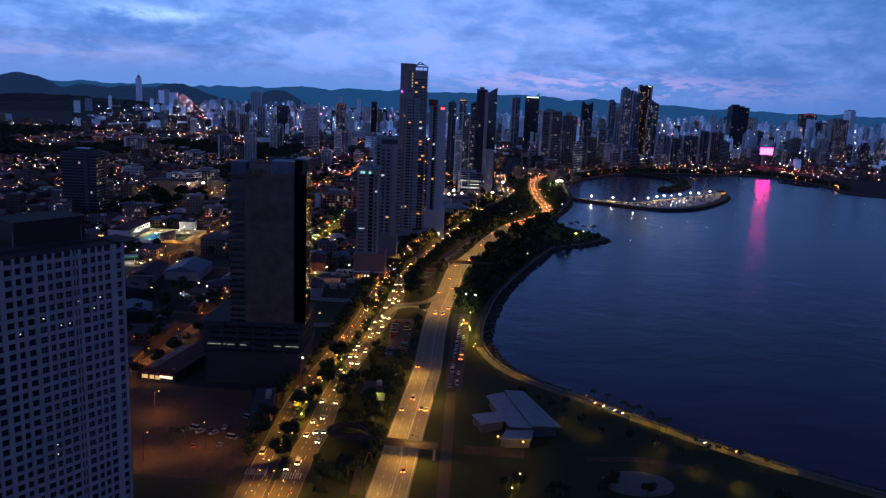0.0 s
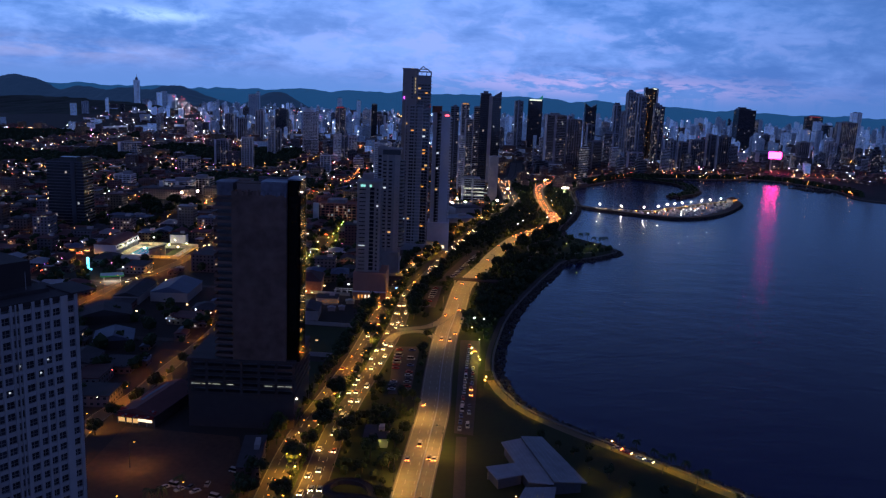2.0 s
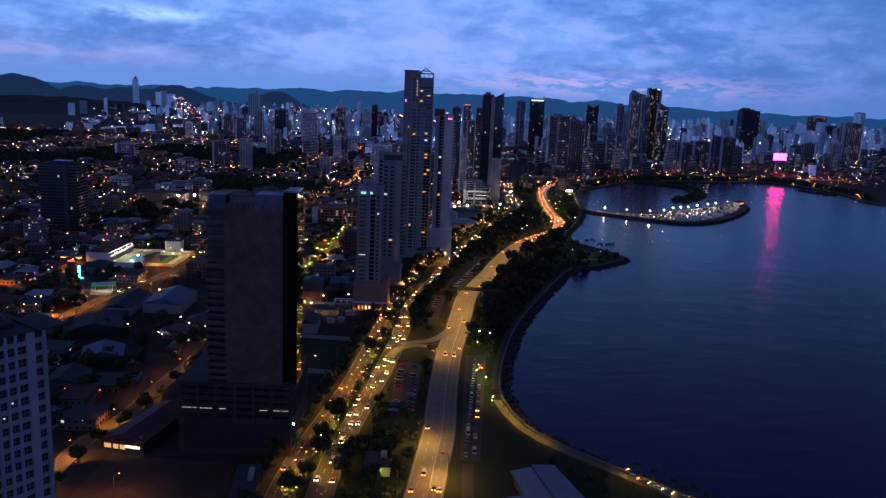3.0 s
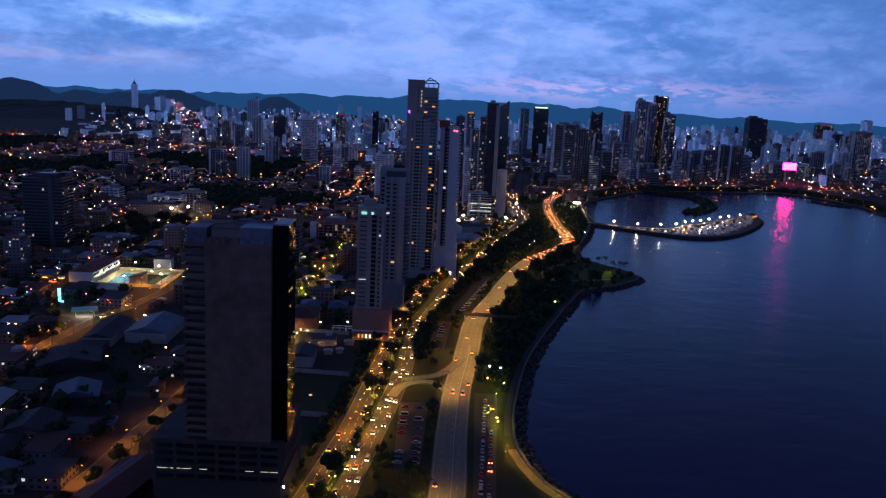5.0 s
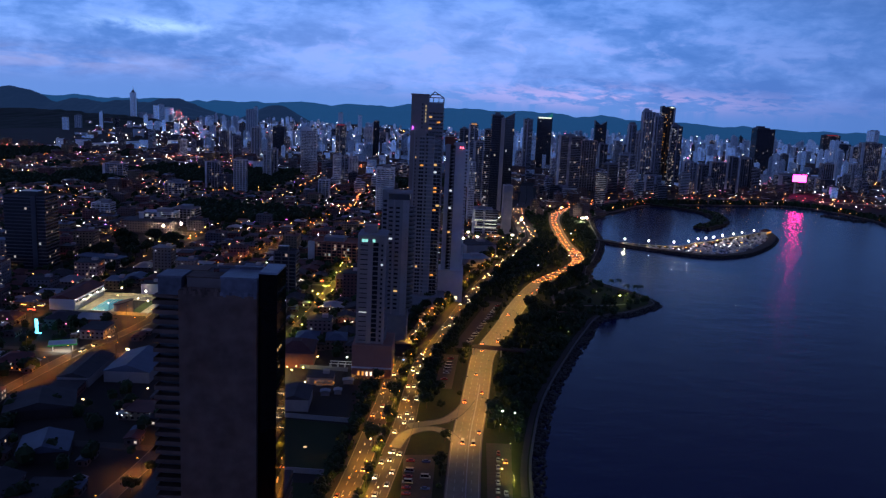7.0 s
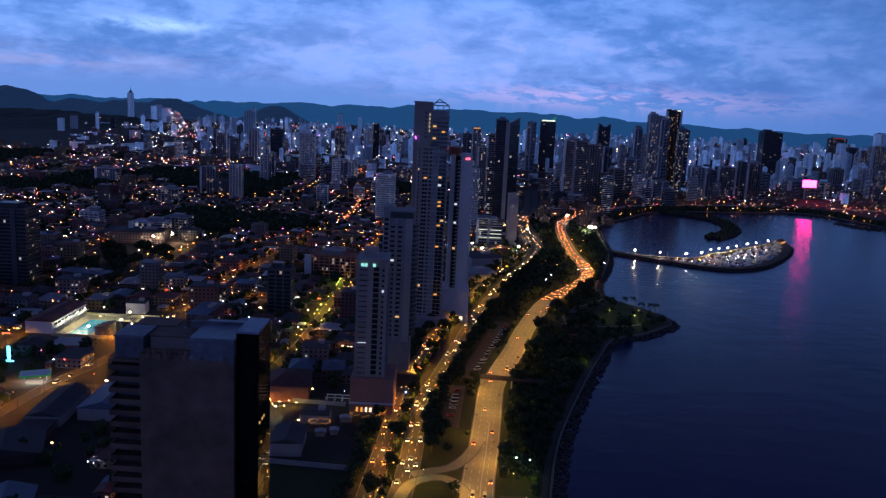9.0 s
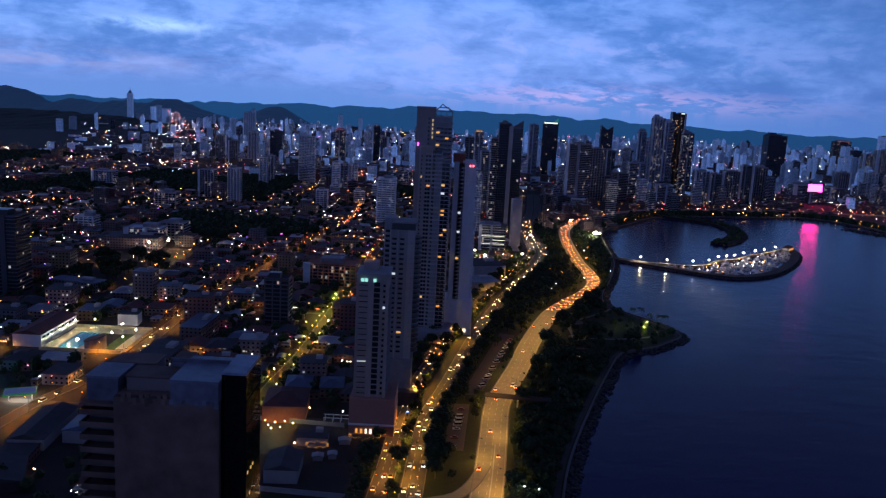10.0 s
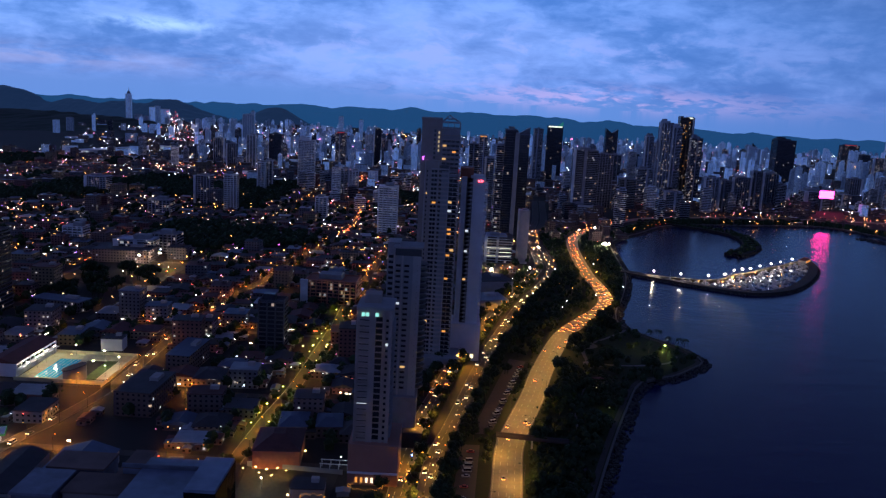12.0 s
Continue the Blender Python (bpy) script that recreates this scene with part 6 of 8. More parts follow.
footbridge("footbridge", (-29, 321.8), (1, 317.5), 6.2, "concrete footbridge over the highway with a looping ramp", [(-29, 322), (-33, 325), (-39, 325.5), (-45, 328), (-47, 333), (-44, 339), (-38, 341), (-32, 339), (-29, 333), (-29, 325), (-30, 312), (-31, 285)])
footbridge("footbridge", (5, 692), (46, 687), 6.2, "dark footbridge over the highway", [(46, 687), (48, 680), (50, 668), (54, 655)])


# ---------------------------------------------------------------- pavilion on the point
def pavilion():
    root = thing("pavilion", 38, 355, 0, "seaside pavilion with angled white roof planes", "pavilion")
    # each roof plane: four corners in plan and their heights
    planes = (
        (((-4, 28), (6, 31), (20, -10), (6, -13)), (7.6, 6.4, 5.6, 7.0)),
        (((-13, 26), (-4, 28), (6, -13), (-4, -10)), (5.2, 6.6, 6.0, 4.8)),
        (((-21, 1), (-7, 7), (-5, -3), (-17, -9)), (5.4, 5.0, 4.6, 5.0)),
        (((-9, -23), (5, -22), (7, -13), (-6, -15)), (4.6, 4.4, 4.8, 5.0)),
    )
    for pts, hs in planes:
        g = Geo()
        top = [(x, y, z) for (x, y), z in zip(pts, hs)]
        low = [(x, y, z - 0.45) for x, y, z in top]
        g.face(top[::-1])
        g.face(low)
        for i in range(4):
            j = (i + 1) % 4
            g.face([top[i], top[j], low[j], low[i]])
        roof = part("roof_plane", g, M["roof_white"], root, "weathered white metal roof plane")
        seam = Geo()
        a, b, c, d = [Vector(p) for p in top]
        for k in range(1, 6):
            p, q = a.lerp(b, k / 6), d.lerp(c, k / 6)
            seam.tube(tuple(p), tuple(q), 0.12, 0.12, 4)
        part("roof_seam", seam, M["roof_white"], roof)
        cx, cy = sum(p[0] for p in pts) / 4, sum(p[1] for p in pts) / 4
        g = Geo()
        g.prism([(cx + (x - cx) * 0.84, cy + (y - cy) * 0.9) for x, y in pts][::-1], 0, min(hs) - 0.4)
        part("wall", g, M["dark"], root)
    for x, y in ((-20, 0), (-16, -7.5), (-8, -21.5), (4, -20.8)):
        g = Geo()
        g.tube((x, y, 0), (x, y, 4.6), 0.14, 0.14, 6)
        part("post", g, M["steel"], root)


pavilion()


# ---------------------------------------------------------------- marina, breakwaters and boats
QUAY = spline([(186, 1212), (214, 1190), (243, 1168), (295, 1136), (330, 1136), (374, 1168), (425, 1240), (460, 1310), (470, 1352)], 6)
g = Geo()
band(g, QUAY, -5, 6, -4, 1.6)
single("marina_breakwater", g, M["asphalt"], "dark stone breakwater round the marina", "breakwater", "structure")
rubble("breakwater_rocks", QUAY, 4.5, 9.5, 900, "dark boulders on the breakwater")
BACK = spline([(198, 1214), (220, 1196), (250, 1188), (282, 1186), (306, 1200), (326, 1226), (354, 1246), (373, 1266), (396, 1288), (430, 1318), (462, 1350)], 8)
g = Geo()
band(g, BACK, -2.5, 2.5, -4, 1.0)
single("marina_quay", g, M["paving"], "paved marina quay", "quay", "structure")
HOOK = spline([(318, 1660), (352, 1662), (388, 1640), (425, 1606), (448, 1552), (440, 1478), (412, 1418), (376, 1372)], 10)
g = Geo()
band(g, HOOK, -13, 13, -4, 2.2)
single("hook_breakwater", g, M["earth"], "dark hooked spit of land", "breakwater", "structure")
rubble("spit_rocks", HOOK, -15, 15, 900, "dark boulders on the hooked spit")
g = Geo()
rr = random.Random(9)
for i in range(160):
    t = rr.random()
    g.box(684 + 28 * t + rr.gauss(0, 6), 1612 - 56 * t + rr.gauss(0, 5), -3, rr.uniform(-0.5, 1.6), rr.uniform(4, 9), rr.uniform(4, 9), rr.uniform(0, 3), taper=0.6)
single("rock_islet", g, M["rock"], "low dark rock islet", "islet", "stuff")
marina_lamp = park_lamp_mesh(6.0, 1.0, glow("marina_floodlight", (1.0, 0.82, 0.60), 260.0))
for x, y in ((220, 1196), (250, 1188), (282, 1186), (306, 1200), (326, 1226), (340, 1236), (354, 1246), (373, 1266), (396, 1288), (414, 1303), (440, 1328)):
    park_lamp(marina_lamp, x, y, "bright marina floodlight on the quay", "marina lamps")


def boat_meshes(L, W):
    hull = Geo()
    k = len(hull.v)
    sec = [(-0.5, 0.42), (-0.2, 0.5), (0.2, 0.42), (0.5, 0.03)]
    for z, f in ((-0.6, 0.7), (1.1, 1.0)):
        for t, w in sec:
            hull.v.append((-w * W * f, t * L, z))
        for t, w in reversed(sec):
            hull.v.append((w * W * f, t * L, z))
    for i in range(8):
        j = (i + 1) % 8
        hull.f.append((k + j, k + i, k + 8 + i, k + 8 + j))
        hull.m.append(0)
    hull.f.append(tuple(range(k + 15, k + 7, -1)))
    hull.m.append(0)
    cab = Geo()
    cab.box(0, -0.06 * L, 1.1, 2.6, W * 0.66, L * 0.42, taper=0.8)
    cab.box(0, -0.1 * L, 2.6, 3.4, W * 0.5, L * 0.2, taper=0.8)
    mast = Geo()
    mast.tube((0, 0.05 * L, 2.0), (0, 0.05 * L, 2.0 + L * 0.9), 0.09, 0.05, 5)
    return hull.mesh("hull", [M["sail"]]), cab.mesh("cabin", [M["sail"]]), mast.mesh("mast", [M["steel"]])


BOATS = [boat_meshes(L, W) for L, W in ((11, 3.4), (8, 2.8), (15, 4.4))]
rnd = random.Random(55)
BASIN = [(p.x, p.y) for p in offset(QUAY, -8)] + [(p.x, p.y) for p in reversed(offset(BACK, 4))]
n = 0
spots = []
tries = 0
while n < 92 and tries < 20000:
    tries += 1
    x, y = rnd.uniform(205, 470), rnd.uniform(1140, 1370)
    if not inside(x, y, BASIN) or any((x - a) ** 2 + (y - b) ** 2 < 70 for a, b in spots):
        continue
    spots.append((x, y))
    k = rnd.choice((0, 0, 1, 1, 2))
    root = thing("boat", x, y, -1.5, "white moored %s in the marina" % ("motor yacht" if k == 2 else "boat"), "boat", "moored boats", rot=rnd.choice((-0.7, 0.85, 2.4, 3.9)) + rnd.uniform(-0.35, 0.35))
    part("hull", BOATS[k][0], None, root)
    part("cabin", BOATS[k][1], None, root)
    if k != 2:
        part("mast", BOATS[k][2], None, root)
    n += 1

M["yard"] = material("pale_yard_paving", (0.52, 0.47, 0.30), 0.85, vary=0.35, scale=0.5, stain=0.1)
M["porch"] = glow("porch_light", (1.0, 0.60, 0.28), 34.0, True, 2.2)
# ---------------------------------------------------------------- low city blocks
rnd = random.Random(101)
ROOFS = ("roof_grey", "roof_grey", "roof_red", "roof_grey", "roof_red", "roof_red", "roof_blue", "roof_grey", "roof_white")
ROOFSAY = {"roof_grey": "grey", "roof_red": "rust red", "roof_blue": "blue-grey", "roof_white": "white"}


def house(x, y, w, d, h, rot, roof, form="flat", wall="skin_house", name="house", label=""):
    root = thing(name, x, y, 0, label or "low %s roofed %s on a city block" % (ROOFSAY[roof], "house" if h < 8 else "block of flats"), "house" if h < 8 else "building", "" if label else "low city buildings", rot=rot)
    g = Geo()
    g.box(0, 0, 0, h, w, d, bottom=False)
    part("wall", g, M[wall], root)
    g = Geo()
    if form == "gable":
        g.gable(0, 0, h, min(w, d) * 0.16, w, d, 0, over=0.6)
    elif form == "hip":
        g.hip(0, 0, h, min(w, d) * 0.2, w, d, over=0.6)
    else:
        g.box(0, 0, h - 0.2, h + 0.3, w + 0.6, d + 0.6)
    part("roof", g, M[roof], root)
    if form == "flat" and (h > 8 or label):
        g = Geo()
        g.box(w * 0.2, d * 0.15, h + 0.3, h + 2.4, w * 0.24, d * 0.26)
        part("roof_room", g, M["cream"], root)
    return root


# measured places: sheds, halls and yards
house(-204, 626, 27, 38, 7, 0.02, "roof_blue", "gable", "cream", "warehouse", "white warehouse with a blue-grey metal roof")
house(-232, 618, 18, 44, 6, 0.06, "roof_grey", "gable", "cream", "warehouse", "low pale warehouse with a grey roof")
house(-203, 509, 22, 22, 5.5, 0.33, "roof_blue", "gable", "podium", "warehouse", "pale roofed metal shed")
house(-231, 560, 34, 26, 5.5, 0.4, "roof_grey", "gable", "podium", "warehouse", "dark blue roofed shed")
diner = house(-141.5, 414, 19, 40, 5.5, -0.2, "roof_red", "gable", "podium", "restaurant", "dark red roofed restaurant with a lit front")
# made-up awning; its red tiles stand in for red lit spots
g = Geo()
for i in range(16):
    for j in range(5):
        g.box(-8.6 + i * 1.15, -20.9 + j * 0.75, 3.9 + j * 0.62, 4.5 + j * 0.62, 1.05, 0.85, mat=(i * 7 + j * 5 + i * j) % 5 // 4)
part("tiled_awning", g, [material("red_awning", (0.30, 0.02, 0.025), 0.7, vary=0.5, scale=0.8), M["roof_white"]], diner, "mottled red awning in place of red lit spots")
g = Geo()
for x, w in ((-7.6, 3.2), (-3.6, 2.6), (-0.4, 2.4)):
    g.box(x, -20.2, 1.0, 3.0, w, 0.3)
part("lit_glazing", g, M["room_warm"], diner, "warm lit glazing")
for x in (-9.4, -5.6, -2.0, 1.4, 5.4, 9.4):
    g = Geo()
    g.box(x, -20.3, 0, 4.0, 0.4, 0.4)
    part("post", g, M["dark"], diner)
# pale metal strip; its blue colour stands in for the sky's reflection
g = Geo()
g.box(-4.6, 4, 6.9, 7.5, 1.6, 24)
part("roof_light", g, M["roof_blue"], diner, "metal roof strip coloured blue for its sky reflection")
house(-82, 357, 9, 30, 7.5, 0.12, "roof_grey", "flat", "skin_house", "commercial_block", "low office block beside the lot")
house(-112, 662, 24, 30, 10, 0.08, "roof_red", "hip", "brick", "restaurant", "red roofed villa with lanterns in the garden")
house(-206, 722, 22, 38, 15, -0.05, "roof_grey", "flat", "skin_house", "commercial_block", "grey flat roofed office block")
house(-268, 824, 15, 12, 9, 0.1, "roof_grey", "flat", "white", "commercial_block", "white block behind the floodlit court")
house(-313.5, 783, 20, 54, 9, 0.0, "roof_red", "gable", "white", "sports_hall", "white sports hall beside the pool")
house(-204, 795, 16, 40, 14, -0.05, "roof_blue", "flat", "skin_house", "commercial_block", "office block with a blue roof")
house(-98, 586, 16, 22, 7, 0.05, "roof_grey", "gable", "cream", "house", "pale gabled house by the yard")
house(-90, 624, 16, 12, 5, 0.05, "roof_grey", "flat", "cream", "restaurant", "open air restaurant with string lights")
house(-32, 388, 11, 14, 4.5, 0.0, "roof_grey", "flat", "cream", "kiosk", "small lit kiosk in the park belt")
house(-268, 560, 22, 30, 6, 0.1, "roof_red", "flat", "skin_house", "commercial_block", "low corner block with a dark roof")
house(-382, 1128, 60, 34, 14, 0.05, "roof_grey", "flat", "skin_house", "commercial_block", "broad office block by a lit park")
house(36, 1236, 34, 22, 30, 0.0, "roof_grey", "flat", "skin_grey", "commercial_block", "office block with a white roof sign")
house(10, 1010, 40, 30, 9, 0.3, "roof_white", "flat", "cream", "commercial_block", "low lit shop block on the avenue")
house(20, 1085, 36, 40, 12, 0.3, "roof_grey", "flat", "cream", "commercial_block", "low shop block on the avenue")
g = Geo()
for z in (8, 13, 18):
    g.box(36, 1224.7, z, z + 0.6, 31, 0.3)
single("lit_floor_band", g, M["strip"], "pale lit office floors of a block on the avenue", "window band")
TAKEN = [(-354, 921, 26), (-345, 972, 36), (-299, 689, 16), (-267, 660, 16), (-196, 586, 16), (-264, 824, 16), (-222, 640, 48), (-199, 514, 24), (-228, 548, 28), (-141, 413, 26), (-82, 357, 20), (-112, 662, 22), (-206, 722, 26), (-280, 780, 46), (-204, 795, 26), (-96, 585, 20), (-100, 626, 28), (-268, 560, 22), (-382, 1128, 42), (-90, 535, 36), (-90, 465, 34), (-98, 420, 36), (-115, 340, 46), (-98, 270, 36), (-62, 646, 28), (-49, 700, 20), (-36, 832, 28), (-12, 852, 20), (-157, 849, 16), (-133, 1000, 34), (-411, 903, 28), (36, 1236, 28), (10, 1010, 30), (20, 1085, 32), (-350, 1040, 46), (-335, 1115, 30), (-381, 1548, 20), (-226, 1508, 18), (-114, 1406, 22), (-442, 1610, 22), (65, 1234, 14)]
ave_near = [p for p in AVE_IN if p.y < 1950]
far = Geo()
done = 0
cells = []
yy = 420.0
while yy < 2350:
    stepy = 23 if yy < 1000 else 27
    xx = -0.62 * yy - 60
    while xx < 60:
        cells.append((xx + rnd.uniform(-3, 3), yy + rnd.uniform(-3, 3)))
        xx += 21 if yy < 1000 else 26
    yy += stepy
street_pts = [p for s in STREETS for p in s]
grid_pts = {}
for p in street_pts + ave_near + offset(ave_near, 9):
    grid_pts.setdefault((int(p.x // 30), int(p.y // 30)), []).append(p)


def clear_of_roads(x, y, r):
    i, j = int(x // 30), int(y // 30)
    return not any((q.x - x) ** 2 + (q.y - y) ** 2 < r * r for a in (-1, 0, 1) for b in (-1, 0, 1) for q in grid_pts.get((i + a, j + b), ()))


def wooded(x, y):
    if -760 < x < -330 and 1560 < y < 1950 and noise.noise((x * 0.006, y * 0.006, 2.0)) > -0.12:
        return True
    return y > 1150 and noise.noise((x * 0.0042, y * 0.0035, 8.0)) > 0.40 or x < -820 and y < 2300 and noise.noise((x * 0.005, y * 0.005, 5.0)) > -0.15


WOODS = []
DOTS = []
for x, y in cells:
    a = min(ave_near, key=lambda q: abs(q.y - y))
    if x > a.x - 17 or (y < 660 and x > -135) or (y < 500 and x > -172):
        continue
    if any(abs(x - t[0]) < t[2] * 0.9 + 6 and abs(y - t[1]) < t[2] * 0.9 + 6 for t in TAKEN):
        continue
    if wooded(x, y):
        WOODS.append((x, y))
        continue
    w, d = rnd.uniform(13, 21), rnd.uniform(14, 22)
    if not clear_of_roads(x, y, 13.0):
        continue
    r = rnd.random()
    h = rnd.uniform(3.5, 7.5) if r < 0.78 else rnd.uniform(8, 15) if r < 0.95 else rnd.uniform(16, 30)
    rot = 0.05 + rnd.uniform(-0.06, 0.06)
    if y < 720:
        h = min(h, 7.0)
    roof = rnd.choice(ROOFS)
    form = rnd.choice(("flat", "gable", "hip", "flat")) if h < 8 else "flat"
    if done < 255 and y < 1130:
        house(x, y, w, d, h, rot, roof, form, rnd.choice(("skin_house", "skin_rose", "skin_sand", "skin_ash")))
        done += 1
    else:
        k = (0, 1, 2, 3)[("roof_grey", "roof_red", "roof_blue", "roof_white").index(roof)]
        far.box(x, y, 0, h, w * 1.1, d * 1.1, rot, mat=rnd.choice((4, 5, 6, 7)), top=k)
        if form == "gable":
            far.gable(x, y, h, 2.2, w, d, rot, mat=k)
        elif h > 8:
            far.box(x + 2, y + 2, h, h + 2.5, w * 0.3, d * 0.3, rot, mat=4)
    for _ in range(rnd.choice((0, 2, 3, 4, 6, 10))):
        DOTS.append((x + rnd.uniform(-12, 12), y - 9 + rnd.uniform(-8, 2), rnd.uniform(2, 7)))
for x, y in cells:
    a = min(ave_near, key=lambda q: abs(q.y - y))
    if y > 1700 or x > a.x - 17 or (y < 660 and x > -135) or (y < 500 and x > -172) or wooded(x, y):
        continue
    if any(abs(x - t[0]) < t[2] * 0.9 + 6 and abs(y - t[1]) < t[2] * 0.9 + 6 for t in TAKEN):
        continue
    for _ in range(4):
        bx, by = x + rnd.choice((-10.5, 10.5)) + rnd.uniform(-2, 2), y + rnd.uniform(-11, 11)
        if clear_of_roads(bx, by, 7.5):
            h = rnd.uniform(2.4, 4.2)
            w, d = rnd.uniform(4, 8), rnd.uniform(4, 9)
            far.box(bx, by, 0, h, w, d, 0.05, mat=4, top=rnd.randrange(4))
            if rnd.random() < 0.6:
                far.gable(bx, by, h, 1.0, w, d, 0.05, mat=rnd.randrange(4))
for i in range(190):
    x, y = rnd.uniform(95, 250), rnd.uniform(1400, 1950)
    if near_line(x, y, BAYROAD, 22) or near_line(x, y, AVE_OUT, 15) or near_line(x, y, AVE_IN, 14) or inside(x, y, [(p.x, p.y) for p in COAST] + [(2300, 0), (420, 0)]):
        continue
    h = rnd.choice((4, 6, 8, 12, 20))
    w, d = rnd.uniform(10, 18), rnd.uniform(10, 18)
    far.box(x, y, 0, h, w, d, 0.2, mat=4, top=rnd.randrange(4))
    if h > 7:
        far.box(x, y, h, h + 2.5, w * 0.4, d * 0.4, 0.2, mat=4)
    DOTS.append((x, y - d * 0.6 - 1, rnd.uniform(2, 6)))
for i in range(230):
    x, y = rnd.uniform(330, 1250), rnd.uniform(1730, 1990)
    if near_line(x, y, BAYROAD, 22) or near_line(x, y, COAST, 24) or (740 < x < 850) or inside(x, y, [(p.x, p.y) for p in COAST] + [(2300, 0), (420, 0)]):
        continue
    h = rnd.choice((5, 7, 9, 14))
    w, d = rnd.uniform(12, 26), rnd.uniform(10, 18)
    far.box(x, y, 0, h, w, d, 0.1, mat=4, top=rnd.randrange(4))
    if h > 6:
        far.box(x, y, h, h + 2.5, w * 0.4, d * 0.4, 0.1, mat=4)
single("distant_houses", far, [M["roof_grey"], M["roof_red"], M["roof_blue"], M["roof_white"], M["skin_house"], M["skin_rose"], M["skin_sand"], M["skin_ash"]], "spread of low city buildings", "houses", "stuff")

# wooded square with a lamplit lawn and the long hall beside it
house(-354, 922, 46, 17, 9, -0.2, "roof_blue", "flat", "skin_ash", "long_hall", "long pale hall with a blue-grey roof")
prnd = random.Random(61)
for i in range(64):
    x, y = prnd.uniform(-392, -302), prnd.uniform(950, 1062)
    if clear_of_roads(x, y, 8):
        tree(x, y, prnd.choice((1, 2, 4)), prnd.uniform(0, 6), prnd.uniform(0.9, 1.4), "city square")
# lighter copy of the lawn green; part of the lamplight is in the colour
M["lit_lawn"] = material("lamplit_city_lawn", (0.05, 0.085, 0.015), 0.95, vary=0.4, scale=0.35, stain=0.05)
sheet_square = Geo()
sheet_square.prism([(-358, 1068), (-312, 1074), (-312, 1096), (-358, 1092)], -0.2, 0.07)
single("lawn_square", sheet_square, M["lit_lawn"], "lamplit green lawn of the city square", "lawn", "structure")
for x, y in ((-350, 1080), (-332, 1092), (-318, 1082)):
    park_lamp(post_lamp, x, y, "park lamp with a yellow lantern")
for x, y in ((-340, 1117), (-356, 1100)):
    park_lamp(flood_lamp, x, y, "bright white floodlight on a mast", "floodlights")
# dark woods among the blocks
g = Geo()
for x, y in WOODS:
    for _ in range(9):
        a, b = x + rnd.uniform(-14, 14), y + rnd.uniform(-14, 14)
        r, z = rnd.uniform(2.4, 5), rnd.uniform(5, 10)
        g.box(a, b, z - r, z, r * 1.8, r * 1.8, rnd.uniform(0, 1.5))
        g.box(a, b, z, z + r * 0.8, r * 1.8, r * 1.8, rnd.uniform(0, 1.5), taper=0.35)
        for _ in range(5):
            c = Vector((a + rnd.gauss(0, r * 0.7), b + rnd.gauss(0, r * 0.7), z + rnd.uniform(-0.5, 0.8) * r))
            u = Vector((rnd.gauss(0, 1), rnd.gauss(0, 1), rnd.gauss(0, 1))).normalized() * r * 0.5
            v = u.orthogonal().normalized() * r * 0.4
            g.face([tuple(c + u), tuple(c + v), tuple(c - u), tuple(c - v)])
for x, y in cells:
    if y < 1700 and rnd.random() < 0.8 and not (y < 660 and x > -135) and not (y < 500 and x > -172):
        a = min(ave_near, key=lambda q: abs(q.y - y))
        if x > a.x - 14 or any(abs(x - t[0]) < t[2] + 9 and abs(y - t[1]) < t[2] + 9 for t in TAKEN[:60] if t[2] > 30 and t[0] < -200):
            continue
        for _ in range(3):
            bx, by = x + 11 + rnd.uniform(-2, 2), y + rnd.uniform(-11, 11)
            if not clear_of_roads(bx, by, 6):
                continue
            r, z = rnd.uniform(1.6, 3.6), rnd.uniform(4, 7.5)
            g.box(bx, by, z - r * 1.2, z, r * 1.5, r * 1.5, rnd.uniform(0, 1.5), taper=1.2)
            g.box(bx, by, z, z + r * 0.8, r * 1.7, r * 1.7, rnd.uniform(0, 1.5), taper=0.35)
            for _ in range(16):
                c = Vector((bx + rnd.gauss(0, r * 0.6), by + rnd.gauss(0, r * 0.6), z + rnd.uniform(-0.9, 0.8) * r))
                u = Vector((rnd.gauss(0, 1), rnd.gauss(0, 1), rnd.gauss(0, 1))).normalized() * r * 0.35
                v = u.orthogonal().normalized() * r * 0.3
                g.face([tuple(c + u), tuple(c + v), tuple(c - u), tuple(c - v)])
for i in range(420):
    y = rnd.uniform(285, 900)
    b = min(BAYROAD, key=lambda q: abs(q.y - y))
    a = min(AVE_OUT, key=lambda q: abs(q.y - y))
    x = rnd.uniform(a.x + 7, b.x - 9)
    if any(l[0] < x < l[1] and l[2] < y < l[3] for l in lots) or (695 < y < 860 and -12 + (y - 706) * 0.235 < x < 6 + (y - 706) * 0.235):
        continue
    r, z = rnd.uniform(0.8, 2.0), rnd.uniform(1.0, 2.6)
    g.box(x, y, 0, z, r * 1.2, r * 1.2, rnd.uniform(0, 1.5), taper=1.3)
    g.box(x, y, z, z + r * 0.7, r * 1.5, r * 1.5, rnd.uniform(0, 1.5), taper=0.35)
    for _ in range(12):
        c = Vector((x + rnd.gauss(0, r * 0.6), y + rnd.gauss(0, r * 0.6), z + rnd.uniform(-0.9, 0.8) * r))
        u = Vector((rnd.gauss(0, 1), rnd.gauss(0, 1), rnd.gauss(0, 1))).normalized() * r * 0.38
        v = u.orthogonal().normalized() * r * 0.3
        g.face([tuple(c + u), tuple(c + v), tuple(c - u), tuple(c - v)])
